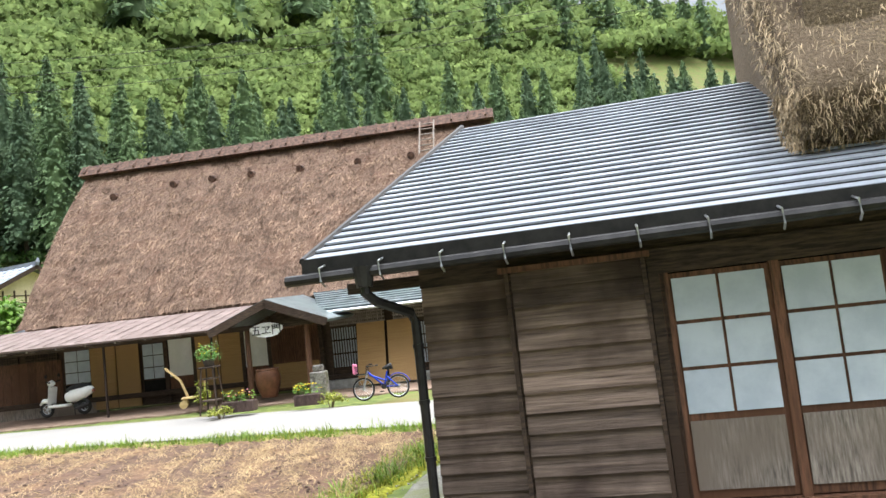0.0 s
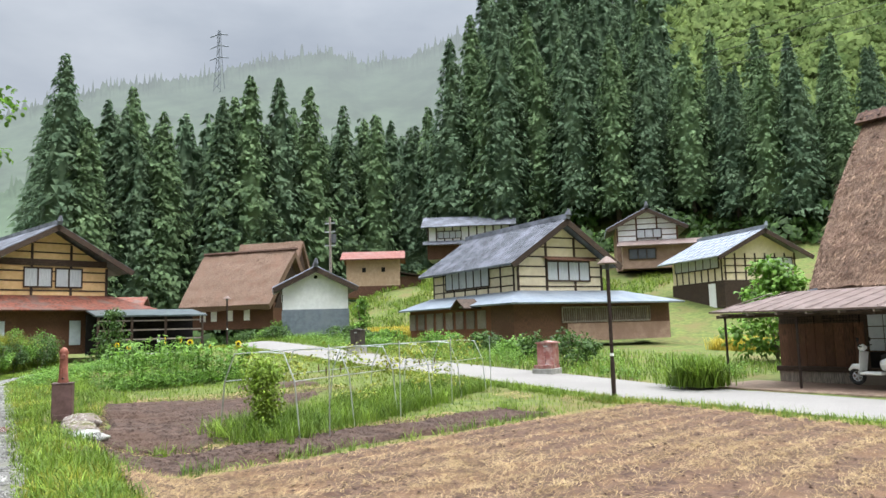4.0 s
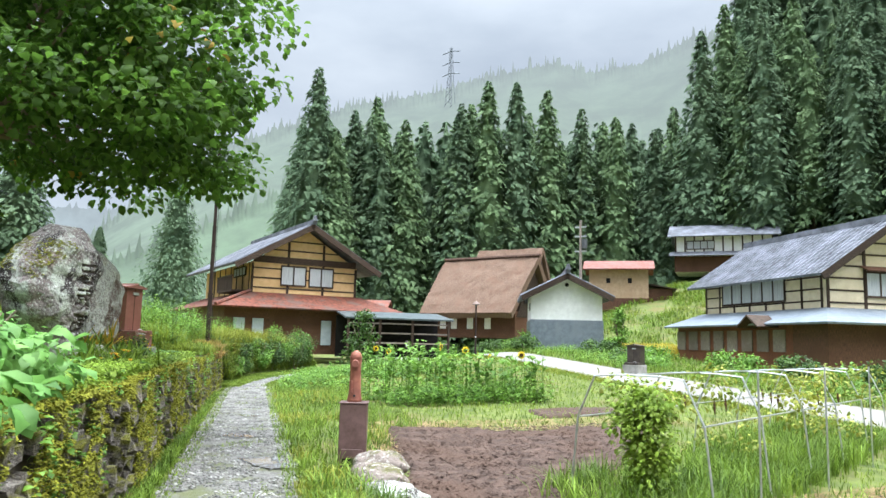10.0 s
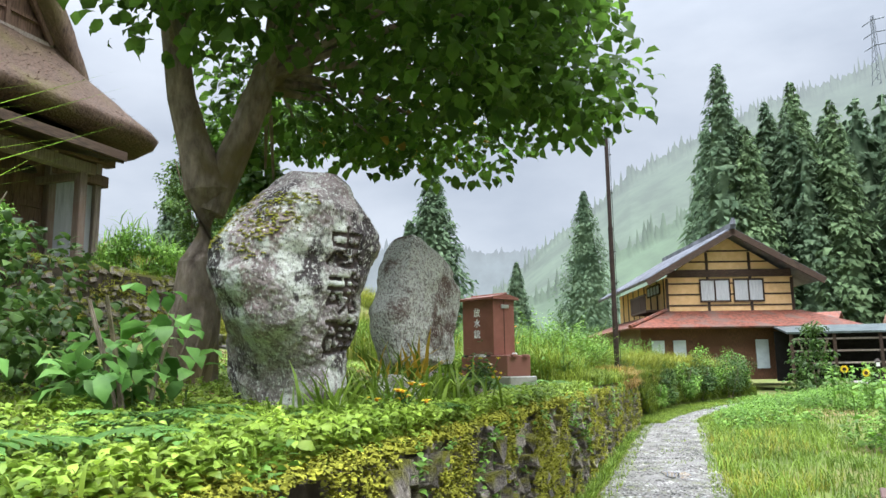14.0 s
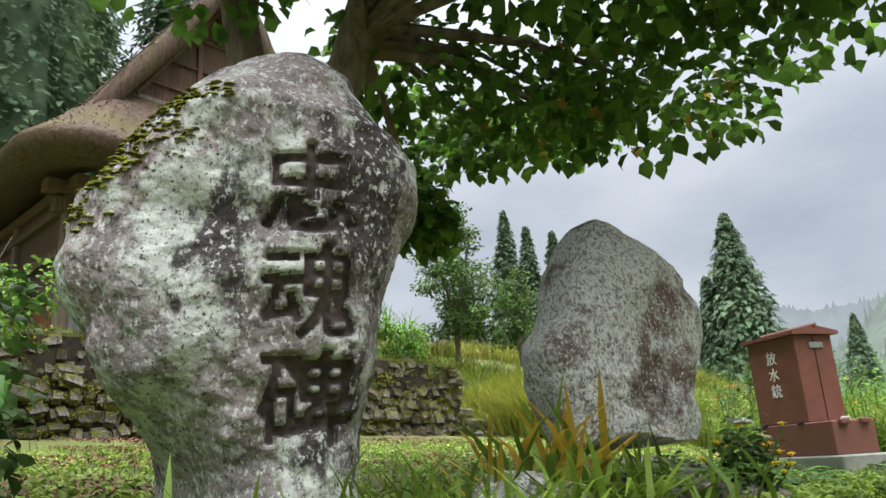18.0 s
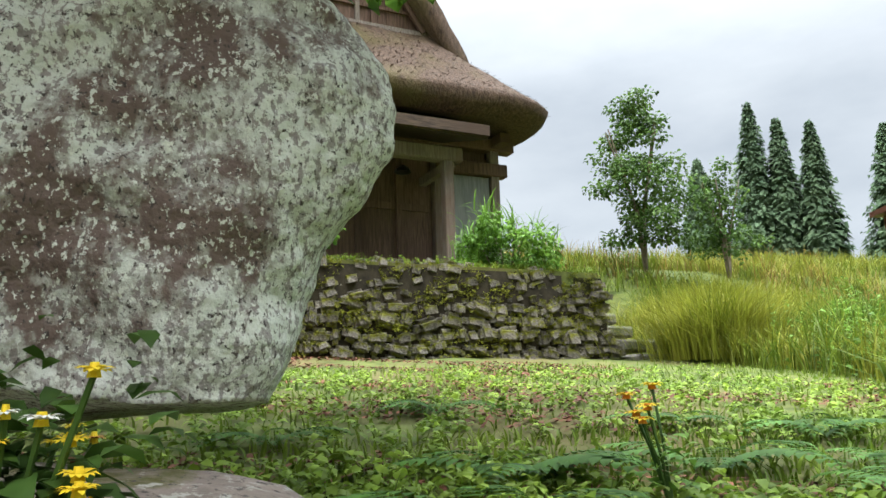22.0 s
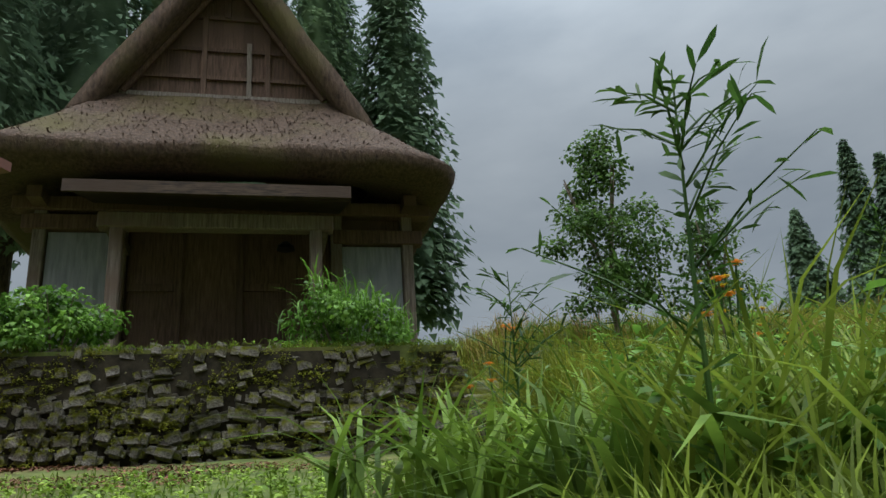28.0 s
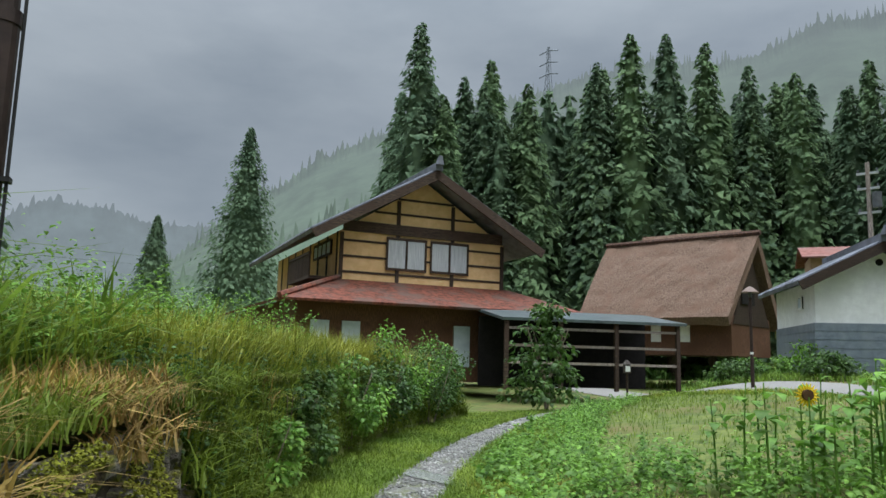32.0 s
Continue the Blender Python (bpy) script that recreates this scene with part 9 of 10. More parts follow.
def fern(x, y, z, seed, size=0.45, rise=1.0):
    rs = np.random.RandomState(seed)
    f = thing("fern", pose(x, y, z, 0, 0, 0), "light green fern with feathery fronds", "fern", "ferns")
    for i in range(7):
        a = i * 0.9 + rs.rand() * 0.6
        s = np.linspace(0.06, 1, 15)
        L = size * rs.uniform(0.7, 1.15)
        R, Z = L * s, rise * L * (0.62 * s - 0.55 * s * s)
        c, d = math.cos(a), math.sin(a)
        C = np.stack([R * c, R * d, Z], 1)
        side = np.array([-d, c, 0])
        w = L * 0.30 * np.sin(np.pi * (0.12 + 0.86 * s)) ** 0.8 * (1.05 - 0.5 * s)
        P = np.concatenate([C, C])
        D = np.concatenate([np.tile(side, (15, 1)), np.tile(-side, (15, 1))]) + np.array([0.5 * c, 0.5 * d, -0.1])
        V, F = leaves(P, D, np.array([[0, 0, 1.0]]) + 0 * P, np.concatenate([w, w]) * 1.0, np.full(30, L * 0.075), rs, 0.1)
        part("frond", np_mesh("frond", V, F, FERN), None, f)


rs_f = np.random.RandomState(77)
for fx, fy in ((-16.2, 1.2), (-15.4, 0.9), (-14.8, 0.95), (-15.8, 0.7), (-14.2, 0.8), (-17.6, 1.75),  (-19.7, 2.1), (-20.3, 1.6), (-21.0, 1.9), (-21.6, 2.3), (-22.2, 1.8), (-22.6, 2.5), (-20.9, 2.55), (-21.9, 1.2), (-23.0, 3.1), (-20.0, 0.6), (-21.2, 0.2), (-17.0, 1.95), (-13.6, 0.6)):
    fern(fx, fy, float(ground(fx, fy)) + 0.02, int(rs_f.randint(999)), rs_f.uniform(0.3, 0.5))
for fx, fy in ((-18.36, 1.72), (-18.52, 2.02), (-18.22, 1.95)):
    fern(fx, fy, float(ground(fx, fy)) + 0.02, int(rs_f.randint(999)), 0.42, 3.0)


# blades and flowers round the memorial stones
LEAF_GOLD = material("golden_iris_leaf", (0.34, 0.22, 0.02), (0.60, 0.42, 0.06), 2, 0.5, 0.0, island=0.35, spec=0.25, translucent=0.4)


def iris():
    rs = np.random.RandomState(5)
    t = thing("iris_clump", pose(-17.8, 1.62, 1.48, 0, 0, 0), "clump of long iris leaves, some turned yellow", "plant")
    for i in range(84):
        V, F = blades(np.array([[rs.normal(0, 0.13), rs.normal(0, 0.11), 0.0]]), 0.56, 0.03, rs, 0.65)
        part("leaf", np_mesh("leaf", V, F, LEAF_GOLD if rs.rand() < 0.5 else GRASS), None, t)
    P = tufts(np.array([[-17.3, 1.75, 1.5], [-17.6, 1.9, 1.5], [-17.95, 1.95, 1.5], [-17.15, 1.5, 1.5], [-16.5, 1.4, 1.46], [-17.8, 1.65, 1.5]]), 60, 0.14, rs)
    stuff("grass", blades(P, 0.36, 0.02, rs, 0.9), GRASS, "long bright green grass at the foot of the stones", "grass")


iris()


def flower_head(parent, x, y, z, r, petal, centre, rs, n=16, tilt=0.3):
    a0 = rs.rand() * 6.28
    V, F = leaves(np.tile([[x, y, z]], (n, 1)), np.stack([np.cos(a0 + np.arange(n) * 6.283 / n), np.sin(a0 + np.arange(n) * 6.283 / n), np.full(n, tilt) * rs.uniform(0.3, 1.4, n)], 1), np.array([[0, 0, 1.0]]) + np.zeros((n, 3)), np.full(n, r), np.full(n, r * 0.42), rs)
    fl = part("flower", np_mesh("flower", V, F, petal), None, parent)
    part("centre", Geo().tube([(x, y, z - 0.005), (x, y, z + 0.012)], [r * 0.34, r * 0.2], 8), centre, fl)
    return fl


def bouquet():
    rs = np.random.RandomState(9)
    t = thing("flower_bunch", pose(-18.72, 2.20, 1.36, 0, 0, 0), "bunch of white and yellow chrysanthemums before the slab", "flowers")
    part("vase", Geo().tube([(0, 0, 0), (0, 0, 0.16), (0, 0, 0.20)], [0.05, 0.055, 0.06], 12), WOOD_BROWN, t, "brown bamboo vase")
    for i in range(26):
        a, q = rs.rand() * 6.28, rs.uniform(0.05, 0.19)
        tip = (q * math.cos(a), q * math.sin(a), rs.uniform(0.30, 0.50))
        part("stalk", Geo().tube([(0, 0, 0.15), (tip[0] * 0.6, tip[1] * 0.6, tip[2] * 0.7), tip], 0.004, 5), LEAF_SHRUB, t)
        if i == 0:
            flower_head(t, tip[0], tip[1], 0.5, 0.062, PETAL_W, PETAL_Y, rs, 34, 0.5)
        else:
            flower_head(t, *tip, rs.uniform(0.016, 0.030), PETAL_W if i in (5, 9) else PETAL_RUST if i in (7, 14) else PETAL_Y, PETAL_Y, rs, 18)
    P = np.concatenate([np.zeros((30, 3)) + [0, 0, 0.18], rs.normal(0, 0.07, (40, 3)) + [0, 0, 0.28]])
    V, F = weed_leaves(P, 0.22, 6, 0.075, rs, 0.5)
    part("foliage", np_mesh("foliage", V, F, LEAF_SHRUB), None, t)


PETAL_RUST = material("rust_petal", (0.30, 0.12, 0.02), (0.50, 0.22, 0.04), 6, 0.6, 0.0)
bouquet()


def marigold(x, y, z, seed, petal, h=0.32, heads=5, label="orange-yellow flowers on thin stalks"):
    rs = np.random.RandomState(seed)
    t = thing("flower_plant", pose(x, y, z, 0, 0, 0), label, "flowers", "flower plants")
    for i in range(heads):
        tip = (rs.normal(0, 0.09), rs.normal(0, 0.09), h * rs.uniform(0.7, 1.1))
        part("stalk", Geo().tube([(0, 0, 0), (tip[0] * 0.5, tip[1] * 0.5, tip[2] * 0.6), tip], 0.004, 5), LEAF_SHRUB, t)
        flower_head(t, *tip, 0.035, petal, PETAL_O, rs, 14)
    V, F = weed_leaves(np.zeros((8, 3)), h * 0.8, 6, 0.07, rs, 0.35)
    part("foliage", np_mesh("foliage", V, F, LEAF_BRIGHT), None, t)


for i, (fx, fy, fz, pt, h) in enumerate(((-16.62, 1.72, 1.42, PETAL_Y, 0.26), (-16.75, 1.82, 1.42, PETAL_Y, 0.24), (-20.2, 2.2, 1.5, PETAL_Y, 0.3), (-10.6, 0.75, 1.35, PETAL_O, 0.3), (-25.9, 2.6, 1.6, PETAL_O, 0.85), (-27.2, 1.6, 1.7, PETAL_Y, 1.1), (-28.4, 3.0, 1.6, PETAL_O, 0.8), (-28.4, 1.0, 1.8, PETAL_Y, 1.1), (-25.6, 1.4, 1.7, PETAL_O, 0.8))):
    marigold(fx, fy, fz, 200 + i, pt, h)


def tall_weed(x, y, z, h, seed, mat, label):
    """A tall wiry weed with slim leaves and feathery tips."""
    rs = np.random.RandomState(seed)
    t = thing("tall_weed", pose(x, y, z, 0, 0, 0), label, "weed", "tall weeds")
    top = (rs.normal(0, 0.08), rs.normal(0, 0.08), h)
    part("stem", Geo().tube([(0, 0, -0.1), (top[0] * 0.4, top[1] * 0.4, h * 0.5), top], [0.009, 0.006, 0.002], 5), LEAF_SHRUB, t)
    P, D = [], []
    for i in range(16):
        k = rs.uniform(0.35, 0.92)
        a = rs.rand() * 6.28
        L = (1 - k) * 0.55 * h + 0.1
        b = Vector((top[0] * k, top[1] * k, h * k))
        e = b + Vector((math.cos(a) * L * 0.8, math.sin(a) * L * 0.8, L * 0.55))
        part("side_shoot", Geo().tube([b, (b + e) / 2 + Vector((0, 0, 0.02)), e], [0.004, 0.003, 0.0015], 4, False), LEAF_SHRUB, t)
        for q in np.linspace(0.15, 1, 9):
            P.append(b.lerp(e, q))
            D.append((math.cos(a) + rs.normal(0, 0.8), math.sin(a) + rs.normal(0, 0.8), rs.normal(0.3, 0.5)))
    for q in rs.uniform(0.1, 1, 60):
        P.append((top[0] * q, top[1] * q, h * q))
        D.append((rs.normal(), rs.normal(), 0.3))
    P, D = np.array([tuple(p) for p in P]), np.array(D)
    V, F = leaves(P, D, np.array([[0, 0, 1.0]]) + rs.normal(0, 0.3, P.shape), rs.uniform(0.04, 0.11, len(P)), rs.uniform(0.008, 0.02, len(P)), rs)
    part("foliage", np_mesh("foliage", V, F, mat), None, t)


for i, (wx, wy, wh) in enumerate(((-24.7, 3.5, 1.2), (-28.6, 2.9, 1.4), (-28.4, 2.0, 1.7), (-29.0, 2.6, 1.6), (-28.0, 1.2, 1.6), (-29.6, 1.4, 1.7), (-26.8, 1.2, 1.3), (-30.2, 3.0, 1.2), (-25.6, 1.6, 1.1), (-29.2, 3.6, 0.9))):
    tall_weed(wx, wy, float(ground(wx, wy)), wh, 300 + i, LEAF_SHRUB, "tall wiry weed standing out of the bank grass")


# ---- sunflowers ----
def sunflower(x, y, z, h, seed, bloom):
    rs = np.random.RandomState(seed)
    t = thing("sunflower", pose(x, y, z, 0, 0, rs.uniform(0, 360)), "sunflower with a yellow head turned up" if bloom else "green sunflower plant not in bloom", "sunflower", "sunflowers")
    part("stem", Geo().tube([(0, 0, -0.1), (0.02, 0.01, h * 0.6), (0.05, 0, h)], [0.014, 0.011, 0.008], 6), LEAF_BRIGHT, t)
    n = 9
    k = rs.uniform(0.35, 1.0, n)
    a = rs.rand(n) * 6.28
    V, F = leaves(np.stack([0.03 * k, 0 * k, h * k], 1), np.stack([np.cos(a), np.sin(a), rs.uniform(-0.3, 0.5, n)], 1), np.tile([[0, 0, 1.0]], (n, 1)), rs.uniform(0.14, 0.26, n), rs.uniform(0.1, 0.18, n), rs)
    part("foliage", np_mesh("foliage", V, F, LEAF_BRIGHT), None, t)
    if bloom:
        g = Geo().add([(0.085, 0, h + 0.02)] + [(0.07 + 0.015 * (i % 2), (0.12 if i % 2 else 0.075) * math.cos(i * math.pi / 18), h + 0.02 + (0.12 if i % 2 else 0.075) * math.sin(i * math.pi / 18)) for i in range(36)], [(0, 1 + i, 1 + (i + 1) % 36) for i in range(36)])
        hd = part("head", g, PETAL_Y, t)
        part("disc", Geo().tube([(0.05, 0, h + 0.02), (0.085, 0, h + 0.02)], [0.05, 0.052], 12), SEED, hd)


rs_s = np.random.RandomState(12)
for i in range(64):
    sx, sy = rs_s.uniform(-25.2, -23.4), rs_s.uniform(8.2, 12.3)
    sunflower(sx, sy, float(ground(sx, sy)), rs_s.uniform(0.95, 1.3), 400 + i, i % 13 == 0)
for i in range(34):
    sx, sy = rs_s.uniform(-34.4, -32.0), rs_s.uniform(11.2, 14.8)
    sunflower(sx, sy, float(ground(sx, sy)), rs_s.uniform(0.9, 1.25), 500 + i, i in (3, 11, 20))
P = np.concatenate([spots(700, -25.4, -23.2, lambda x: 8.0 + 0 * x, lambda x: 12.5 + 0 * x, rs_s), spots(420, -34.6, -31.8, lambda x: 11.0 + 0 * x, lambda x: 15.0 + 0 * x, rs_s)])
stuff("weeds", weed_leaves(P, 0.45, 10, 0.11, rs_s, 0.6), LEAF_BRIGHT, "green weeds between the sunflower stems", "weeds")
P = spots(900, -40, -28.5, lambda x: y_path(x) + 0.9, lambda x: y_path(x) + 4.5, rs_s, lambda x, y: patchy(x, y, 0.6, 8, 0.1))
stuff("weeds", weed_leaves(P, 0.42, 14, 0.12, rs_s, 0.55), LEAF_BRIGHT, "leafy weeds on the low bank right by the path", "weeds")


# ---- bean trellis ----
def trellis():
    rs = np.random.RandomState(6)
    t = thing("trellis", Matrix.Translation((0, 0, 0)), "thin pipe trellis overgrown with climbing vines", "trellis")
    a, b = Vector((-14.3, 6.9, 0.3)), Vector((-17.6, 15.2, 0.3))
    d = (b - a).normalized()
    s = Vector((d.y, -d.x, 0))
    for i in range(6):
        c = a.lerp(b, i / 5)
        pts = [c + s * (0.85 * math.cos(u)) + Vector((0, 0, 1.25 * min(1, 1.25 * math.sin(u)) - (0.25 if u in (0.0, math.pi) else 0.0))) for u in (0.0, 0.5, 0.9, 1.3, math.pi / 2, 1.84, 2.24, 2.64, math.pi)]
        part("hoop", Geo().tube(pts, 0.012, 6), GALV, t)
    for o, z in ((0.0, 1.26), (0.72, 0.75), (-0.72, 0.75)):
        part("rail", Geo().tube([a + s * o + Vector((0, 0, z)), b + s * o + Vector((0, 0, z))], 0.01, 6), GALV, t)
    for i in range(4):
        c = a.lerp(b, 0.05 + 0.3 * i) + s * 1.15
        part("stake", Geo().tube([c - Vector((0, 0, 0.3)), c + Vector((0, 0, 1.35))], 0.011, 6), GALV, t)
    cs, rr = [], []
    for i in range(26):
        c = a + d * rs.uniform(-0.1, 0.2) + s * rs.uniform(-0.22, 0.22)
        cs.append((c.x, c.y, rs.uniform(0.45, 1.45)))
        rr.append((0.2, 0.2, 0.22))
    V, F = crown_leaves(cs, rr, 2600, rs, 0.07, 0.3)
    part("vine", np_mesh("vine", V, F, LEAF_YG), None, t, "bright green climbing vine")
    cs, rr = [], []
    for i in range(40):
        c = a + d * rs.uniform(0.4, 8.8) + s * rs.choice([-0.7, 0.0, 0.0, 0.72]) + Vector((0, 0, 0))
        cs.append((c.x, c.y, rs.uniform(1.1, 1.55) if rs.rand() < 0.7 else rs.uniform(0.5, 1.1)))
        rr.append((0.34, 0.34, 0.2))
    V, F = crown_leaves(cs, rr, 1700, rs, 0.085, 0.2)
    part("vine", np_mesh("vine", V, F, LEAF_VINE), None, t, "sparse yellowing vine")
    for i in range(9):
        c = a + d * rs.uniform(0.3, 6.0) + s * rs.uniform(-0.7, 0.7)
        part("pod", Geo().tube([(c.x, c.y, 1.2), (c.x, c.y, 1.12), (c.x + 0.01, c.y, 1.02)], [0.008, 0.018, 0.006], 6), SEED, t)
    P = np.stack([a + d * rs.uniform(-0.6, 9) + s * rs.uniform(-1.1, 1.0) for i in range(900)]).astype(float)
    P[:, 2] = ground(P[:, 0], P[:, 1])
    stuff("grass", blades(tufts(P, 9, 0.06, rs), 0.42, 0.014, rs, 0.6), GRASS, "tall grass growing under the trellis", "grass")


trellis()


# ---- poles, hydrant, boxes and things by the inn ----
def hydrant():
    h = thing("hydrant", pose(-16.15, 4.3, 0.4, 0, 0, 65), "faded red standpipe hydrant on a rusty brown steel box", "hydrant")
    bx = part("box", Geo().box(-0.155, -0.14, -0.1, 0.155, 0.14, 0.74, 0.008), HYDRANT_BOX, h, "purple-brown painted steel box")
    part("box_lid", Geo().box(-0.165, -0.15, 0.742, 0.165, 0.15, 0.76, 0.006), HYDRANT_BOX, bx)
    part("flap", Geo().box(-0.12, -0.158, 0.14, 0.12, -0.142, 0.24, 0.004), HYDRANT_BOX, bx)
    part("opening", Geo().box(-0.11, -0.146, 0.0, 0.11, -0.1415, 0.135), BLACK, bx)
    part("standpipe", Geo().tube([(0, 0, 0.76), (0, 0, 0.79), (0, 0, 0.84), (0, 0, 1.12), (0, 0, 1.24), (0, 0, 1.28), (0, 0, 1.32), (0, 0, 1.345)], [0.085, 0.085, 0.072, 0.062, 0.068, 0.066, 0.05, 0.012], 18), HYDRANT, h, "", True)
    part("nozzle", Geo().tube([(0, -0.05, 1.2), (0, -0.095, 1.2), (0, -0.12, 1.195)], [0.04, 0.042, 0.034], 12), HYDRANT, h)
    part("nozzle_cap", Geo().tube([(0, -0.12, 1.195), (0, -0.135, 1.195)], [0.044, 0.04], 8), HYDRANT, h)
    part("collar", Geo().tube([(0, 0, 1.255), (0, 0, 1.27)], [0.074, 0.074], 18), HYDRANT, h)
    part("lever", Geo().box(-0.045, -0.085, 0.86, -0.02, -0.07, 1.0, 0.004), HYDRANT, h)
    part("bolt", Geo().tube([(0.0, -0.065, 0.83), (0.0, -0.085, 0.83)], 0.016, 6), DARK_METAL, h)


def street_lamp(x, y, h, label):
    z = float(ground(x, y))
    t = thing("street_lamp", pose(x, y, z, 0, 0, 20), label, "street lamp", "street lamps")
    part("post", Geo().tube([(0, 0, -0.3), (0, 0, h - 0.35)], 0.048, 12), POLE_BROWN, t)
    part("sleeve", Geo().tube([(0, 0, -0.1), (0, 0, 0.9), (0, 0, 0.93)], [0.058, 0.058, 0.05], 12), POLE_BROWN, t)
    part("sticker", Geo().tube([(0, 0, 1.05), (0, 0, 1.12)], 0.0495, 12), LETTER, t)
    part("lantern", Geo().tube([(0, 0, h - 0.35), (0, 0, h - 0.18)], [0.05, 0.07], 10), BOX_GREY, t, "frosted lantern glass")
    part("hat", Geo().tube([(0, 0, h - 0.2), (0, 0, h - 0.18), (0, 0, h - 0.04), (0, 0, h)], [0.26, 0.26, 0.10, 0.02], 12), LAMP_HAT, t, "brown conical lamp hat")


def dark_pole():
    t = thing("utility_pole", pose(-31.0, 5.4, 0.9, 0, 0, 0), "slim dark brown steel pole with a cable down its side", "pole")
    part("lower_tube", Geo().tube([(0, 0, -0.4), (0, 0, 2.28)], 0.069, 16), POLE_BROWN, t)
    part("joint", Geo().tube([(0, 0, 2.24), (0, 0, 2.30)], 0.074, 16), POLE_BROWN, t)
    part("middle_tube", Geo().tube([(0, 0, 2.3), (0, 0, 4.3)], 0.06, 16), POLE_BROWN, t)
    part("joint", Geo().tube([(0, 0, 4.27), (0, 0, 4.33)], 0.064, 16), POLE_BROWN, t)
    part("upper_tube", Geo().tube([(0, 0, 4.33), (0, 0, 6.9)], 0.05, 16), POLE_BROWN, t)
    part("cable", Geo().tube([(0.03, 0.09, -0.3), (0.03, 0.085, 2.3), (0.03, 0.075, 4.3), (0.02, 0.07, 6.8)], 0.007, 6), RUBBER, t)
    for z in (0.6, 1.6, 2.9, 3.7, 5.2, 6.2):
        part("cable_clip", Geo().box(-0.01, 0.045, z, 0.05, 0.1, z + 0.02), DARK_METAL, t)


def hooked_pipes():
    t = thing("hooked_pipe", pose(-12.0, -0.1, 1.4, 0, 0, 0), "pair of bent galvanised pipes standing on the terrace", "pipe")
    for y0, s, top in ((0.03, 1, 1.6), (-0.04, -1, 1.38)):
        part("pipe", Geo().tube([(0, y0, -0.2), (0, y0, top - 0.28)] + [(0, y0 + s * 0.26 * (1 - math.cos(a)), top - 0.28 + 0.26 * math.sin(a)) for a in np.linspace(0.2, 1.5, 6)] + [(0, y0 + s * 0.46, top + 0.015)], 0.021, 10), GALV, t, "", True)
        part("end_cap", Geo().tube([(0, y0 + s * 0.46, top + 0.015), (0, y0 + s * 0.49, top + 0.016)], 0.026, 8), GALV, t)
    part("rope", Geo().tube([(0.03, -0.04, 1.0), (0.03, -0.07, 0.8), (0.03, -0.04, 0.55)], 0.018, 8), TEAL, t, "teal rope bundle")


def utility_pole(x, y, top, label):
    z = float(ground(x, y))
    t = thing("utility_pole", pose(x, y, z, 0, 0, 30), label, "pole", "utility poles")
    h = top - z
    part("shaft", Geo().tube([(0, 0, -0.4), (0, 0, h)], [0.13, 0.09], 12), WOOD_GREY, t)
    for q in (0.5, 1.2, 2.3):
        part("crossarm", Geo().box(-0.45, -0.05, h - q - 0.05, 0.45, 0.05, h - q + 0.05), GALV, t)
        for u in (-0.38, 0.38):
            part("insulator", Geo().tube([(u, 0, h - q + 0.05), (u, 0, h - q + 0.2)], [0.05, 0.035], 8), BOX_GREY, t)
    part("transformer", Geo().tube([(0.32, 0, h - 2.1), (0.32, 0, h - 1.4)], 0.2, 12), BOX_GREY, t)


def sign_post():
    t = thing("sign_post", pose(-47.2, 19.6, float(ground(-47.2, 19.6)), 0, 0, 70), "small dark post with a lantern-shaped top", "sign")
    part("post", Geo().tube([(0, 0, -0.2), (0, 0, 0.95)], 0.035, 8), POLE_BROWN, t)
    part("head", Geo().box(-0.1, -0.1, 0.9, 0.1, 0.1, 1.18, 0.02), BOX_DARK, t)
    part("cap", Geo().tube([(0, 0, 1.18), (0, 0, 1.3)], [0.14, 0.03], 4), BOX_DARK, t)
    part("plate", Geo().box(-0.07, -0.104, 0.95, 0.07, -0.101, 1.12), LETTER, t)


def wheel(parent, x, r, wide, tyre, z=0.0, spokes=14, rim=GALV, name="wheel"):
    w = part(name, Geo().tube([(x, -0.012, r + z), (x, 0.012, r + z)], 0.03, 10), rim, parent)
    ring = [(x + (r - wide) * math.cos(a), 0, r + z + (r - wide) * math.sin(a)) for a in np.linspace(0, 2 * math.pi, 29)]
    part("tyre", Geo().tube(ring, wide, 8, False), tyre, w, "", True)
    part("rim", Geo().tube([(x + (r - 2.2 * wide) * math.cos(a), 0, r + z + (r - 2.2 * wide) * math.sin(a)) for a in np.linspace(0, 2 * math.pi, 29)], 0.008, 6, False), rim, w)
    for k in range(spokes):
        a = 2 * math.pi * k / spokes
        part("spoke", Geo().tube([(x, 0, r + z), (x + (r - 2 * wide) * math.cos(a), 0, r + z + (r - 2 * wide) * math.sin(a))], 0.0025 if spokes > 6 else 0.014, 4, False), rim, w)
    return w


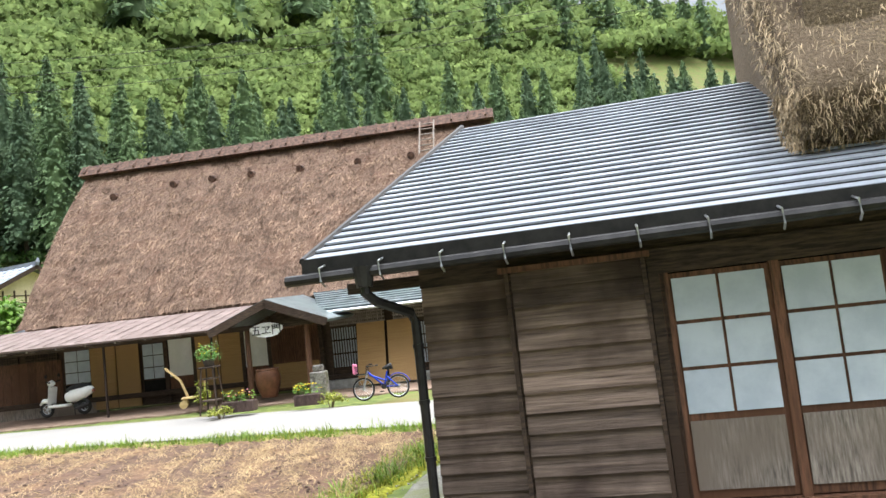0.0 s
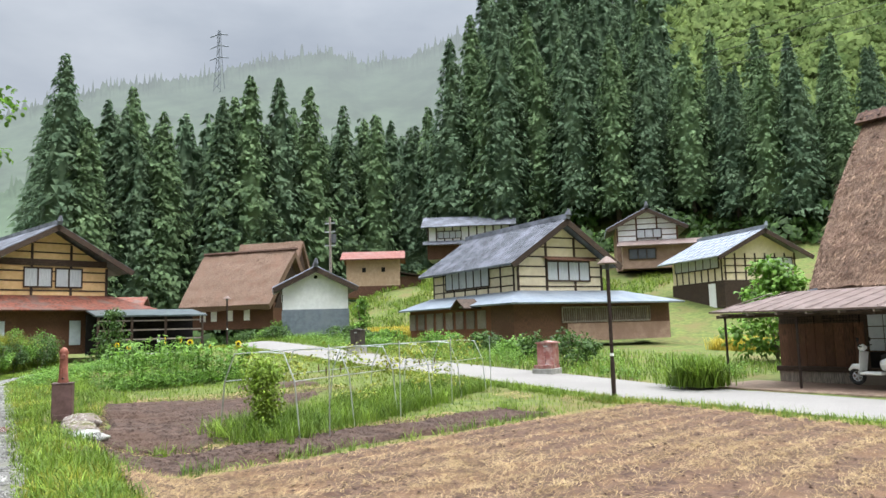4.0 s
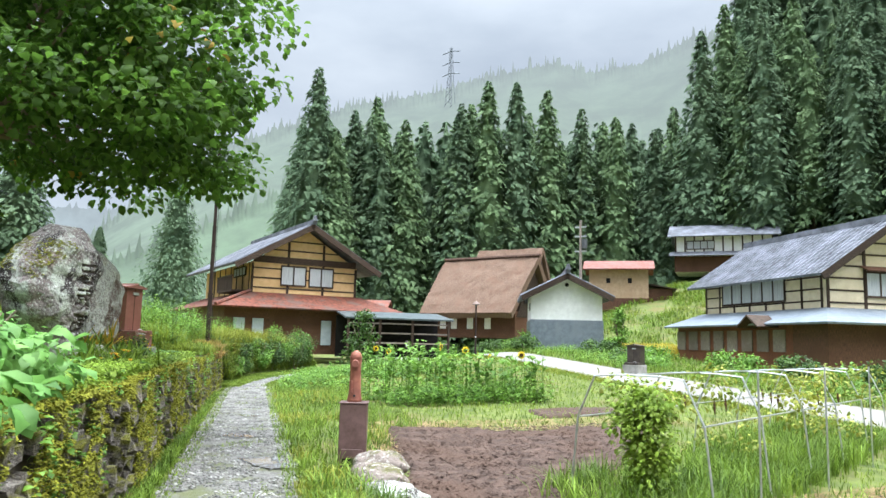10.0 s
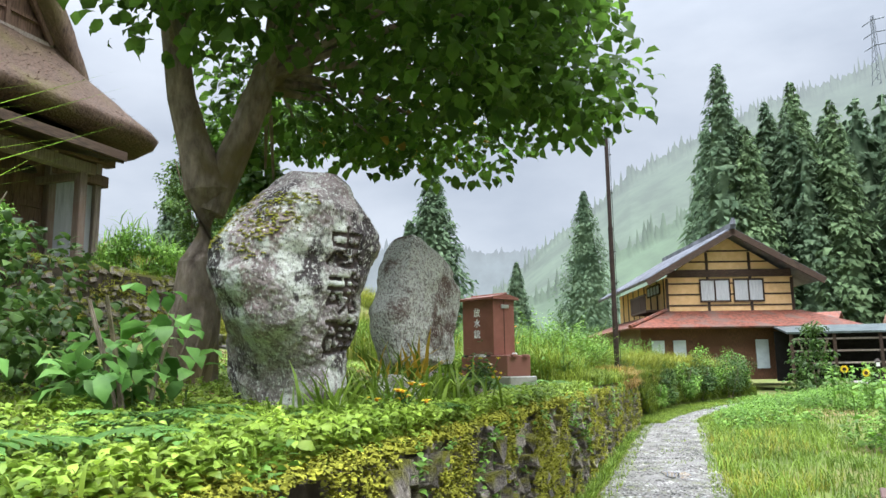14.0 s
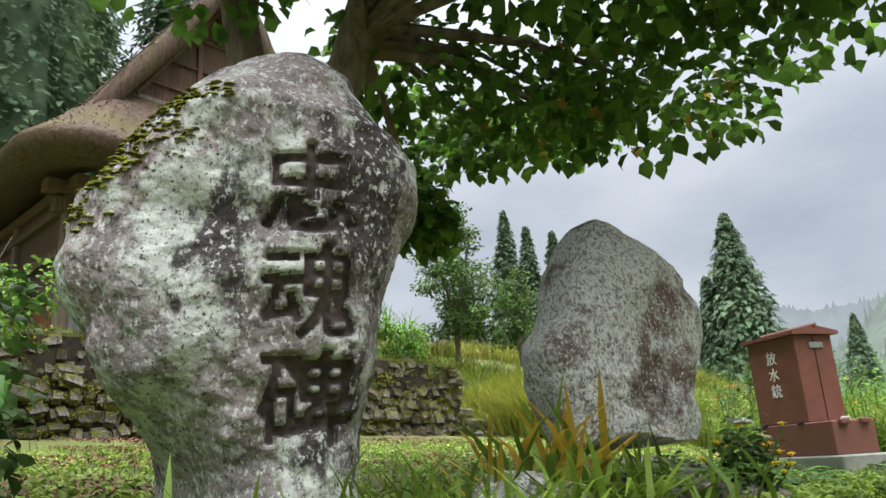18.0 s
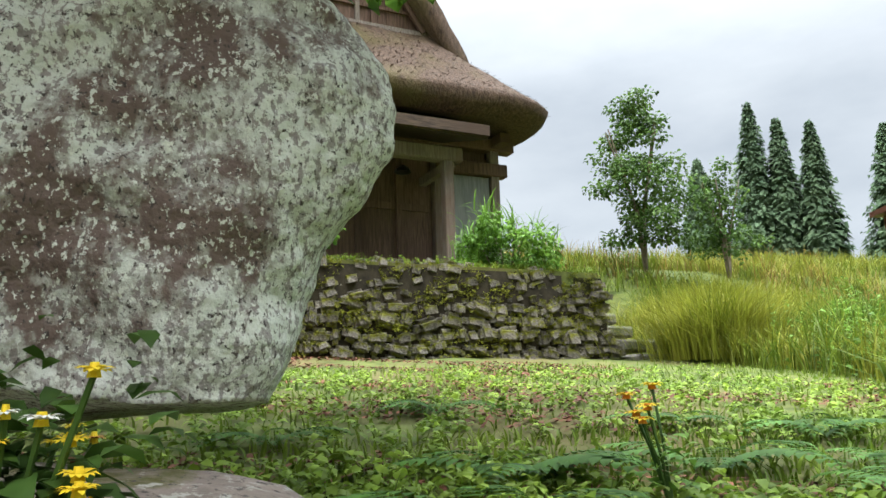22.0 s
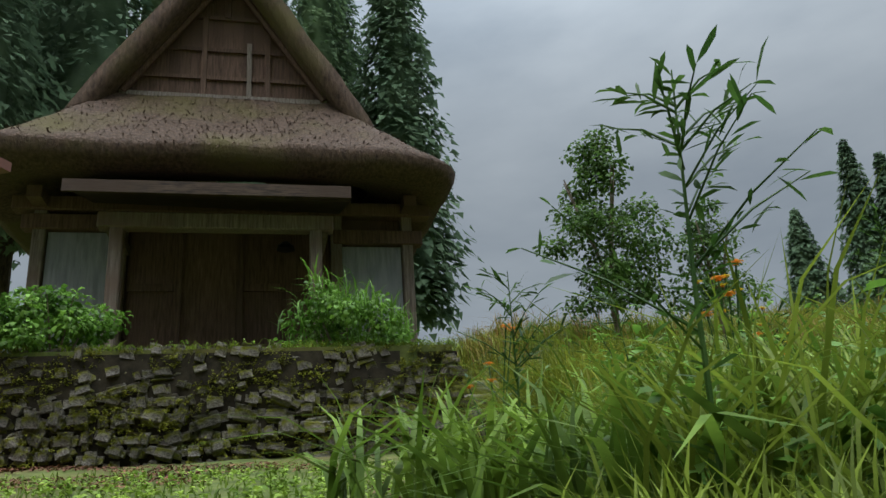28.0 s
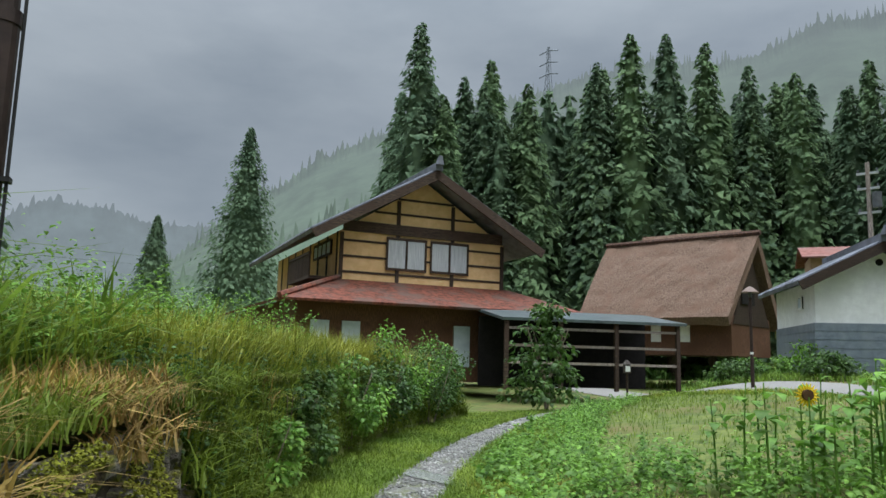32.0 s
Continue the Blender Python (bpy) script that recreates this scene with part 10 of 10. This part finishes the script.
def scooter():
    s = thing("scooter", pose(-8.4, 20.68, 0.16, 0, 0, -14), "white motor scooter parked on the porch", "scooter")
    wheel(s, -0.58, 0.22, 0.045, RUBBER, 0, 5)
    wheel(s, 0.58, 0.22, 0.05, RUBBER, 0, 5)
    part("front_shield", Geo().add([(-0.42, -0.17, 0.35), (-0.42, 0.17, 0.35), (-0.36, 0.19, 0.82), (-0.36, -0.19, 0.82), (-0.50, -0.08, 0.33), (-0.50, 0.08, 0.33), (-0.43, 0.09, 0.86), (-0.43, -0.09, 0.86)], [(0, 1, 2, 3), (5, 4, 7, 6), (0, 3, 7, 4), (1, 5, 6, 2), (2, 6, 7, 3), (0, 4, 5, 1)]), PLASTIC_WHITE, s)
    part("fork", Geo().tube([(-0.58, 0.06, 0.22), (-0.50, 0.05, 0.5), (-0.40, 0, 0.9)], 0.025, 8), GALV, s)
    part("front_fender", Geo().tube([(-0.78, 0, 0.36), (-0.66, 0, 0.46), (-0.52, 0, 0.46), (-0.42, 0, 0.38)], [0.03, 0.075, 0.085, 0.05], 10), PLASTIC_WHITE, s, "", True)
    part("headlight", Geo().tube([(-0.47, 0, 0.92), (-0.38, 0, 0.94), (-0.30, 0, 0.93)], [0.07, 0.09, 0.04], 12), PLASTIC_WHITE, s, "", True)
    part("handlebar", Geo().tube([(-0.34, -0.3, 1.0), (-0.38, -0.12, 0.96), (-0.38, 0.12, 0.96), (-0.34, 0.3, 1.0)], 0.016, 8), RUBBER, s)
    for y in (-0.26, 0.26):
        mi = part("mirror", Geo().tube([(-0.36, y, 1.14), (-0.345, y, 1.14)], [0.055, 0.05], 12), DARK_METAL, s)
        part("mirror_stem", Geo().tube([(-0.36, y * 0.8, 0.98), (-0.36, y, 1.12)], 0.006, 6), DARK_METAL, mi)
    part("footboard", Geo().box(-0.44, -0.15, 0.26, 0.12, 0.15, 0.34, 0.025), PLASTIC_WHITE, s)
    part("body_cover", Geo().tube([(0.08, 0, 0.5), (0.28, 0, 0.54), (0.55, 0, 0.60), (0.82, 0, 0.68), (0.9, 0, 0.7)], [0.13, 0.19, 0.18, 0.12, 0.03], 14), PLASTIC_WHITE, s, "", True)
    part("seat", Geo().tube([(0.08, 0, 0.70), (0.3, 0, 0.72), (0.6, 0, 0.76), (0.82, 0, 0.79)], [0.06, 0.12, 0.12, 0.05], 12), RUBBER, s, "grey-black vinyl seat", True)
    part("engine", Geo().tube([(0.25, 0.06, 0.26), (0.55, 0.08, 0.24), (0.66, 0.08, 0.24)], [0.09, 0.13, 0.09], 10), DARK_METAL, s)
    part("muffler", Geo().tube([(0.4, -0.13, 0.2), (0.55, -0.14, 0.22), (0.85, -0.14, 0.3)], [0.03, 0.06, 0.05], 10), DARK_METAL, s)
    part("tail_lamp", Geo().box(0.86, -0.05, 0.6, 0.92, 0.05, 0.68, 0.01), HYDRANT, s)
    part("stand", Geo().tube([(0.2, 0.1, 0.25), (0.16, 0.16, 0.0)], 0.012, 6), DARK_METAL, s)


def bicycle():
    b = thing("bicycle", pose(0.46, 16.1, 0.06, -7, 0, -12), "blue child's bicycle with a pink-edged front basket", "bicycle")
    wheel(b, -0.40, 0.26, 0.02, RUBBER, 0, 16)
    wheel(b, 0.40, 0.26, 0.02, RUBBER, 0, 16)
    for q in (((-0.27, 0, 0.62), (0.08, 0, 0.30)), ((-0.25, 0, 0.56), (0.16, 0, 0.40)), ((0.08, 0, 0.28), (0.17, 0, 0.62)), ((0.08, 0, 0.28), (0.40, 0.03, 0.26)), ((0.15, 0, 0.5), (0.40, -0.03, 0.26))):
        part("frame_tube", Geo().tube(list(q), 0.02, 8), BLUE_PAINT, b)
    part("fork", Geo().tube([(-0.28, 0.035, 0.66), (-0.33, 0.04, 0.5), (-0.40, 0.035, 0.26)], 0.013, 8), STEEL, b, "pale fork leg")
    part("fork", Geo().tube([(-0.28, -0.035, 0.66), (-0.33, -0.04, 0.5), (-0.40, -0.035, 0.26)], 0.013, 8), STEEL, b, "pale fork leg")
    part("handlebar", Geo().tube([(-0.18, -0.26, 0.78), (-0.27, -0.1, 0.76), (-0.27, 0.1, 0.76), (-0.18, 0.26, 0.78)], 0.011, 8), DARK_METAL, b)
    for y in (-0.28, 0.24):
        part("grip", Geo().tube([(-0.17, y, 0.78), (-0.10, y + 0.02, 0.785)], 0.017, 8), RUBBER, b)
    part("saddle", Geo().tube([(0.06, 0, 0.68), (0.16, 0, 0.70), (0.28, 0, 0.72)], [0.02, 0.05, 0.075], 10), RUBBER, b, "", True)
    part("crank", Geo().tube([(0.08, -0.05, 0.28), (0.08, 0.05, 0.28)], 0.06, 14), DARK_METAL, b)
    part("pedal", Geo().box(0.0, -0.12, 0.16, 0.08, -0.05, 0.185), RUBBER, b)
    part("mudguard", Geo().tube([(0.40 + 0.29 * math.cos(a), 0, 0.26 + 0.29 * math.sin(a)) for a in np.linspace(0.3, 2.4, 10)], 0.012, 6), BLUE_PAINT, b)
    bk = part("basket", Geo().box(-0.52, -0.14, 0.58, -0.30, 0.14, 0.60), DARK_METAL, b, "dark wire basket")
    for k in range(7):
        y = -0.14 + 0.28 * k / 6
        part("wire", Geo().tube([(-0.52, y, 0.59), (-0.55, y, 0.78)], 0.004, 4), DARK_METAL, bk)
        part("wire", Geo().tube([(-0.30, y, 0.59), (-0.28, y, 0.78)], 0.004, 4), DARK_METAL, bk)
    part("cloth", Geo().box(-0.60, -0.15, 0.60, -0.555, 0.15, 0.84, 0.02), PINK, bk, "pink cloth over the basket")


def potted(name, label, x, y, z, w, d, h, seed, mat_box, flowers, green=LEAF_BRIGHT, spread=0.22, n=220):
    rs = np.random.RandomState(seed)
    t = thing(name, pose(x, y, z, 0, 0, -12), label, "flower box", "flower boxes")
    part("box", Geo().box(-w / 2, -d / 2, 0, w / 2, d / 2, h, 0.012), mat_box, t)
    for k in range(max(2, int(w / 0.08))):
        u = -w / 2 + (k + 0.5) * w / max(2, int(w / 0.08))
        part("slat", Geo().box(u - 0.03, -d / 2 - 0.012, 0.01, u + 0.03, -d / 2 - 0.001, h - 0.01, 0.004), mat_box, t)
    P = np.stack([rs.uniform(-w / 2, w / 2, n // 8), rs.uniform(-d / 2, d / 2, n // 8), np.full(n // 8, h)], 1)
    V, F = weed_leaves(P, spread, 8, 0.07, rs, 0.5)
    part("foliage", np_mesh("foliage", V, F, green), None, t)
    for i in range(18):
        flower_head(t, rs.uniform(-w / 2, w / 2), rs.uniform(-d / 2 - 0.05, d / 2), h + spread * rs.uniform(0.5, 1.1), rs.uniform(0.03, 0.05), flowers[i % len(flowers)], PETAL_Y, rs, 9)


def porch_things():
    potted("flower_box", "dark slatted box of pink and yellow flowers", -2.77, 16.55, 0.12, 0.75, 0.28, 0.24, 1, BOX_SLAT, (PETAL_P, PETAL_Y, PETAL_P))
    potted("flower_box", "dark slatted box of yellow-green plants", -1.17, 16.2, 0.12, 0.62, 0.26, 0.24, 2, BOX_SLAT, (PETAL_Y,))
    bush("low_plant", "trailing yellow-green plant spilling over the porch edge", -0.67, 16.05, 0.1, 0.33, 0.28, 420, LEAF_VINE, 0.06, 71, "", "plant")
    bush("low_plant", "trailing yellow-green plant beside the flower box", -3.17, 16.4, 0.1, 0.33, 0.26, 420, LEAF_VINE, 0.06, 72, "", "plant")
    t = thing("plant_stand", pose(-3.42, 16.7, 0.12, 0, 0, -12), "tall dark wooden plant stand with a flowering pot", "plant stand")
    for sx in (-1, 1):
        for sy in (-1, 1):
            part("leg", Geo().tube([(sx * 0.21, sy * 0.2, 0), (sx * 0.14, sy * 0.13, 1.05)], 0.02, 6), WOOD_DARK, t)
    for z, q in ((0.3, 0.19), (0.8, 0.155)):
        part("stretcher", Geo().box(-q, -q, z, q, q, z + 0.03), WOOD_DARK, t)
    part("top", Geo().box(-0.2, -0.18, 1.05, 0.2, 0.18, 1.09, 0.01), WOOD_DARK, t)
    pot = thing("flower_pot", pose(-3.42, 16.7, 1.215, 0, 0, 0), "dark pot of white and yellow flowers on the stand", "flower pot")
    part("pot", Geo().tube([(0, 0, 0), (0, 0, 0.16)], [0.1, 0.15], 12), BOX_DARK, pot)
    rs = np.random.RandomState(3)
    V, F = weed_leaves(np.stack([rs.normal(0, 0.13, 44), rs.normal(0, 0.11, 44), np.full(44, 0.12)], 1), 0.32, 8, 0.09, rs, 0.45)
    part("foliage", np_mesh("foliage", V, F, LEAF_LIME), None, pot)
    for i in range(14):
        flower_head(pot, rs.normal(0, 0.2), rs.normal(0, 0.16), rs.uniform(0.3, 0.55), 0.035, PETAL_Y if i % 3 else PETAL_W, PETAL_Y, rs, 9)
    j = thing("jar", pose(-2.52, 19.0, 0.16, 0, 0, 0), "large brown glazed earthenware jar", "jar")
    part("body", Geo().tube([(0, 0, 0), (0, 0, 0.05), (0, 0, 0.3), (0, 0, 0.52), (0, 0, 0.66), (0, 0, 0.72)], [0.2, 0.22, 0.31, 0.34, 0.3, 0.28], 24), CLAY, j, "", True)
    part("rim", Geo().tube([(0.28 * math.cos(a), 0.28 * math.sin(a), 0.72) for a in np.linspace(0, 2 * math.pi, 25)], 0.025, 8, False), CLAY, j)
    c = thing("toy_cart", pose(-4.42, 18.75, 0.16, 0, 0, 10), "old tan wooden push cart with a long handle", "cart")
    part("deck", Geo().box(-0.25, -0.18, 0.22, 0.35, 0.18, 0.27, 0.01), CART_TAN, c)
    for x in (-0.2, 0.3):
        for y in (-0.2, 0.2):
            part("wheel", Geo().tube([(x, y - 0.015, 0.1), (x, y + 0.015, 0.1)], 0.1, 14), CART_TAN, c)
    for y in (-0.14, 0.14):
        part("handle", Geo().tube([(-0.1, y, 0.26), (-0.25, y, 0.7), (-0.6, y, 1.05)], 0.018, 6), CART_TAN, c)
    part("crossbar", Geo().tube([(-0.6, -0.16, 1.05), (-0.6, 0.16, 1.05)], 0.018, 6), CART_TAN, c)
    part("back_rest", Geo().tube([(0.3, -0.15, 0.26), (0.34, -0.1, 0.62), (0.34, 0.1, 0.62), (0.3, 0.15, 0.26)], 0.016, 6), CART_TAN, c)
    bush("potted_plant", "yellow-flowering plant in a pot beside the cart", -4.07, 18.45, 0.2, 0.22, 0.6, 260, LEAF_VINE, 0.08, 73, "", "plant")
    st = thing("stone_trough", pose(-1.12, 18.25, 0.1, 0, 0, -12), "upright grey stone beside the entrance post", "stone")
    part("block", Geo().box(-0.2, -0.16, 0, 0.2, 0.16, 0.62, 0.03), STONE_GREY, st)
    part("cap_stone", Geo().box(-0.13, -0.1, 0.622, 0.13, 0.1, 0.78, 0.03), STONE_GREY, st)


def pebbles():
    rs = np.random.RandomState(8)
    O = np.array([(1, 0, 0), (0, 1, 0), (-1, 0, 0), (0, -1, 0), (0.2, 0.1, 0.6), (0, 0, -0.6)], float)
    F8 = np.array([(0, 1, 4), (1, 2, 4), (2, 3, 4), (3, 0, 4), (1, 0, 5), (2, 1, 5), (3, 2, 5), (0, 3, 5)])
    kinds = []
    for s in range(8):
        q = np.random.RandomState(s)
        kinds.append((O * q.uniform(0.6, 1.25, (6, 1)) * np.array([[1, q.uniform(0.6, 1), q.uniform(0.6, 1)]]), F8))
    P = np.concatenate([spots(30000, -45, -3, lambda x: y_path(x) - 0.74 + 0.3 * sm(-x, 32, 38), lambda x: y_path(x) + 0.66 - 0.24 * sm(-x, 32, 38), rs, lambda x, y: ~patchy(x, y, 2.6, 3, 0.9)), spots(1800, -1.3, 2.4, lambda x: 0.2 + 0 * x, lambda x: np.interp(x, [-2.2, -0.45, 0.24, 1.0, 2.4], [0.55, 4.75, 6.25, 7.85, 10.85]), rs)])
    V, F = tile_trees(kinds, [(p[0], p[1], p[2] + 0.026, 0.010 + 0.026 * r * r, t, k) for p, r, t, k in zip(P, rs.rand(len(P)), rs.rand(len(P)) * 6.28, rs.randint(8, size=len(P)))])
    stuff("pebbles", (V, F), PEBBLE, "loose grey pebbles on the gravel path", "pebbles")
    for x, y, a, b in ((-16.75, 3.5, 0.42, 0.3), (-19.3, 3.7, 0.3, 0.16), (-22.2, 4.6, 0.3, 0.18), (-36.6, 9.4, 1.0, 0.3), (-13.2, 2.3, 0.3, 0.2)):
        g = Geo()
        n = 26
        y = min(max(y, float(y_path(x)) - 0.4), float(y_path(x)) + 0.4)
        z = float(ground(x, y)) + 0.036
        g.add([(a * (1 + 0.3 * math.sin(3 * t + x) + 0.15 * math.sin(7 * t)) * math.cos(t), b * (1 + 0.3 * math.sin(2 * t + x)) * math.sin(t), 0) for t in (2 * math.pi * i / n for i in range(n))], [tuple(range(n))])
        single("puddle", g, WATER, "shallow rain puddle on the gravel path", "puddle", pose(x, y, z, 0, 0, 15), "puddles")


def wires():
    t = thing("power_line", Matrix.Translation((0, 0, 0)), "thin power lines strung in front of the wooded hill", "cable")
    for dz in (0.0, 1.4, 2.6):
        part("wire", Geo().tube([Vector(WIRE_A).lerp(Vector(WIRE_B), k / 16) + Vector((0, 0, dz - 6 * k / 16 * (1 - k / 16))) for k in range(17)], 0.022, 4, False), RUBBER, t)


HYDRANT_BOX = material("purple_brown_steel", (0.10, 0.058, 0.052), (0.17, 0.10, 0.092), 6, 0.5, 0.15, c3=(0.13, 0.08, 0.07), big=3.0)
LAMP_HAT = material("brown_lamp_hat", (0.15, 0.10, 0.08), (0.20, 0.14, 0.115), 6, 0.5, 0.0)
TEAL = material("teal_rope", (0.03, 0.20, 0.17), (0.05, 0.28, 0.24), 30, 0.7, 0.3)
CART_TAN = material("tan_wood", (0.42, 0.29, 0.13), (0.56, 0.41, 0.21), 6, 0.7, 0.2)
BOX_SLAT = material("slatted_planter", (0.055, 0.035, 0.03), (0.10, 0.065, 0.055), 6, 0.7, 0.2)
PEBBLE = material("path_pebble", (0.13, 0.127, 0.118), (0.33, 0.32, 0.30), 3, 0.65, 0.0, island=0.45)
WATER = material("puddle_water", (0.22, 0.22, 0.215), (0.28, 0.275, 0.265), 2, 0.03, 0.0, spec=0.9)
hydrant()
rock("pale_rock", "rounded pale rock leaning on the hydrant box", -15.62, 4.42, 0.52, 0.33, 0.22, 0.15, ROCK_PLAIN, 33.0, 35)
rock("dark_rock", "dark flat kerb rock topped with moss", -14.75, 4.12, 0.38, 0.36, 0.24, 0.12, ROCK_A, 35.0, 60)
street_lamp(-13.35, 16.5, 3.6, "slim brown street lamp with a conical hat by the road")
street_lamp(-46.4, 23.7, 3.2, "slim brown street lamp with a conical hat by the farmhouse")
dark_pole()
hooked_pipes()
utility_pole(-51.6, 35.6, 11.2, "grey concrete utility pole with crossarms behind the storehouse")
sign_post()
hose_box("hose_box", "dark grey steel hose box with white writing beside the road", pose(2.62, 12.45, -0.1, 0, 0, 84), BOX_GREY, 0.56, 0.5, 0.62, 0.1, 0.34, LETTER, False)
hose_box("hose_box", "faded red steel hose box on a mossy concrete plinth", pose(-18.7, 20.95, 0.15, 0, 0, 195), BOX_RED_ROAD, 0.6, 0.5, 0.72, 0.12, 0.3, LETTER_TAN, True, False)
hose_box("hose_box", "dark brown steel hose box on a concrete plinth by the road", pose(-31.4, 22.6, 0.9, 0, 0, 205), BOX_DARK, 0.55, 0.5, 0.65, 0.1, 0.3, LETTER_TAN, True, False)
scooter()
bicycle()
porch_things()
pebbles()
WIRE_A, WIRE_B = (-32.0, 62.0, 24.0), (40.0, 58.0, 27.0)
wires()
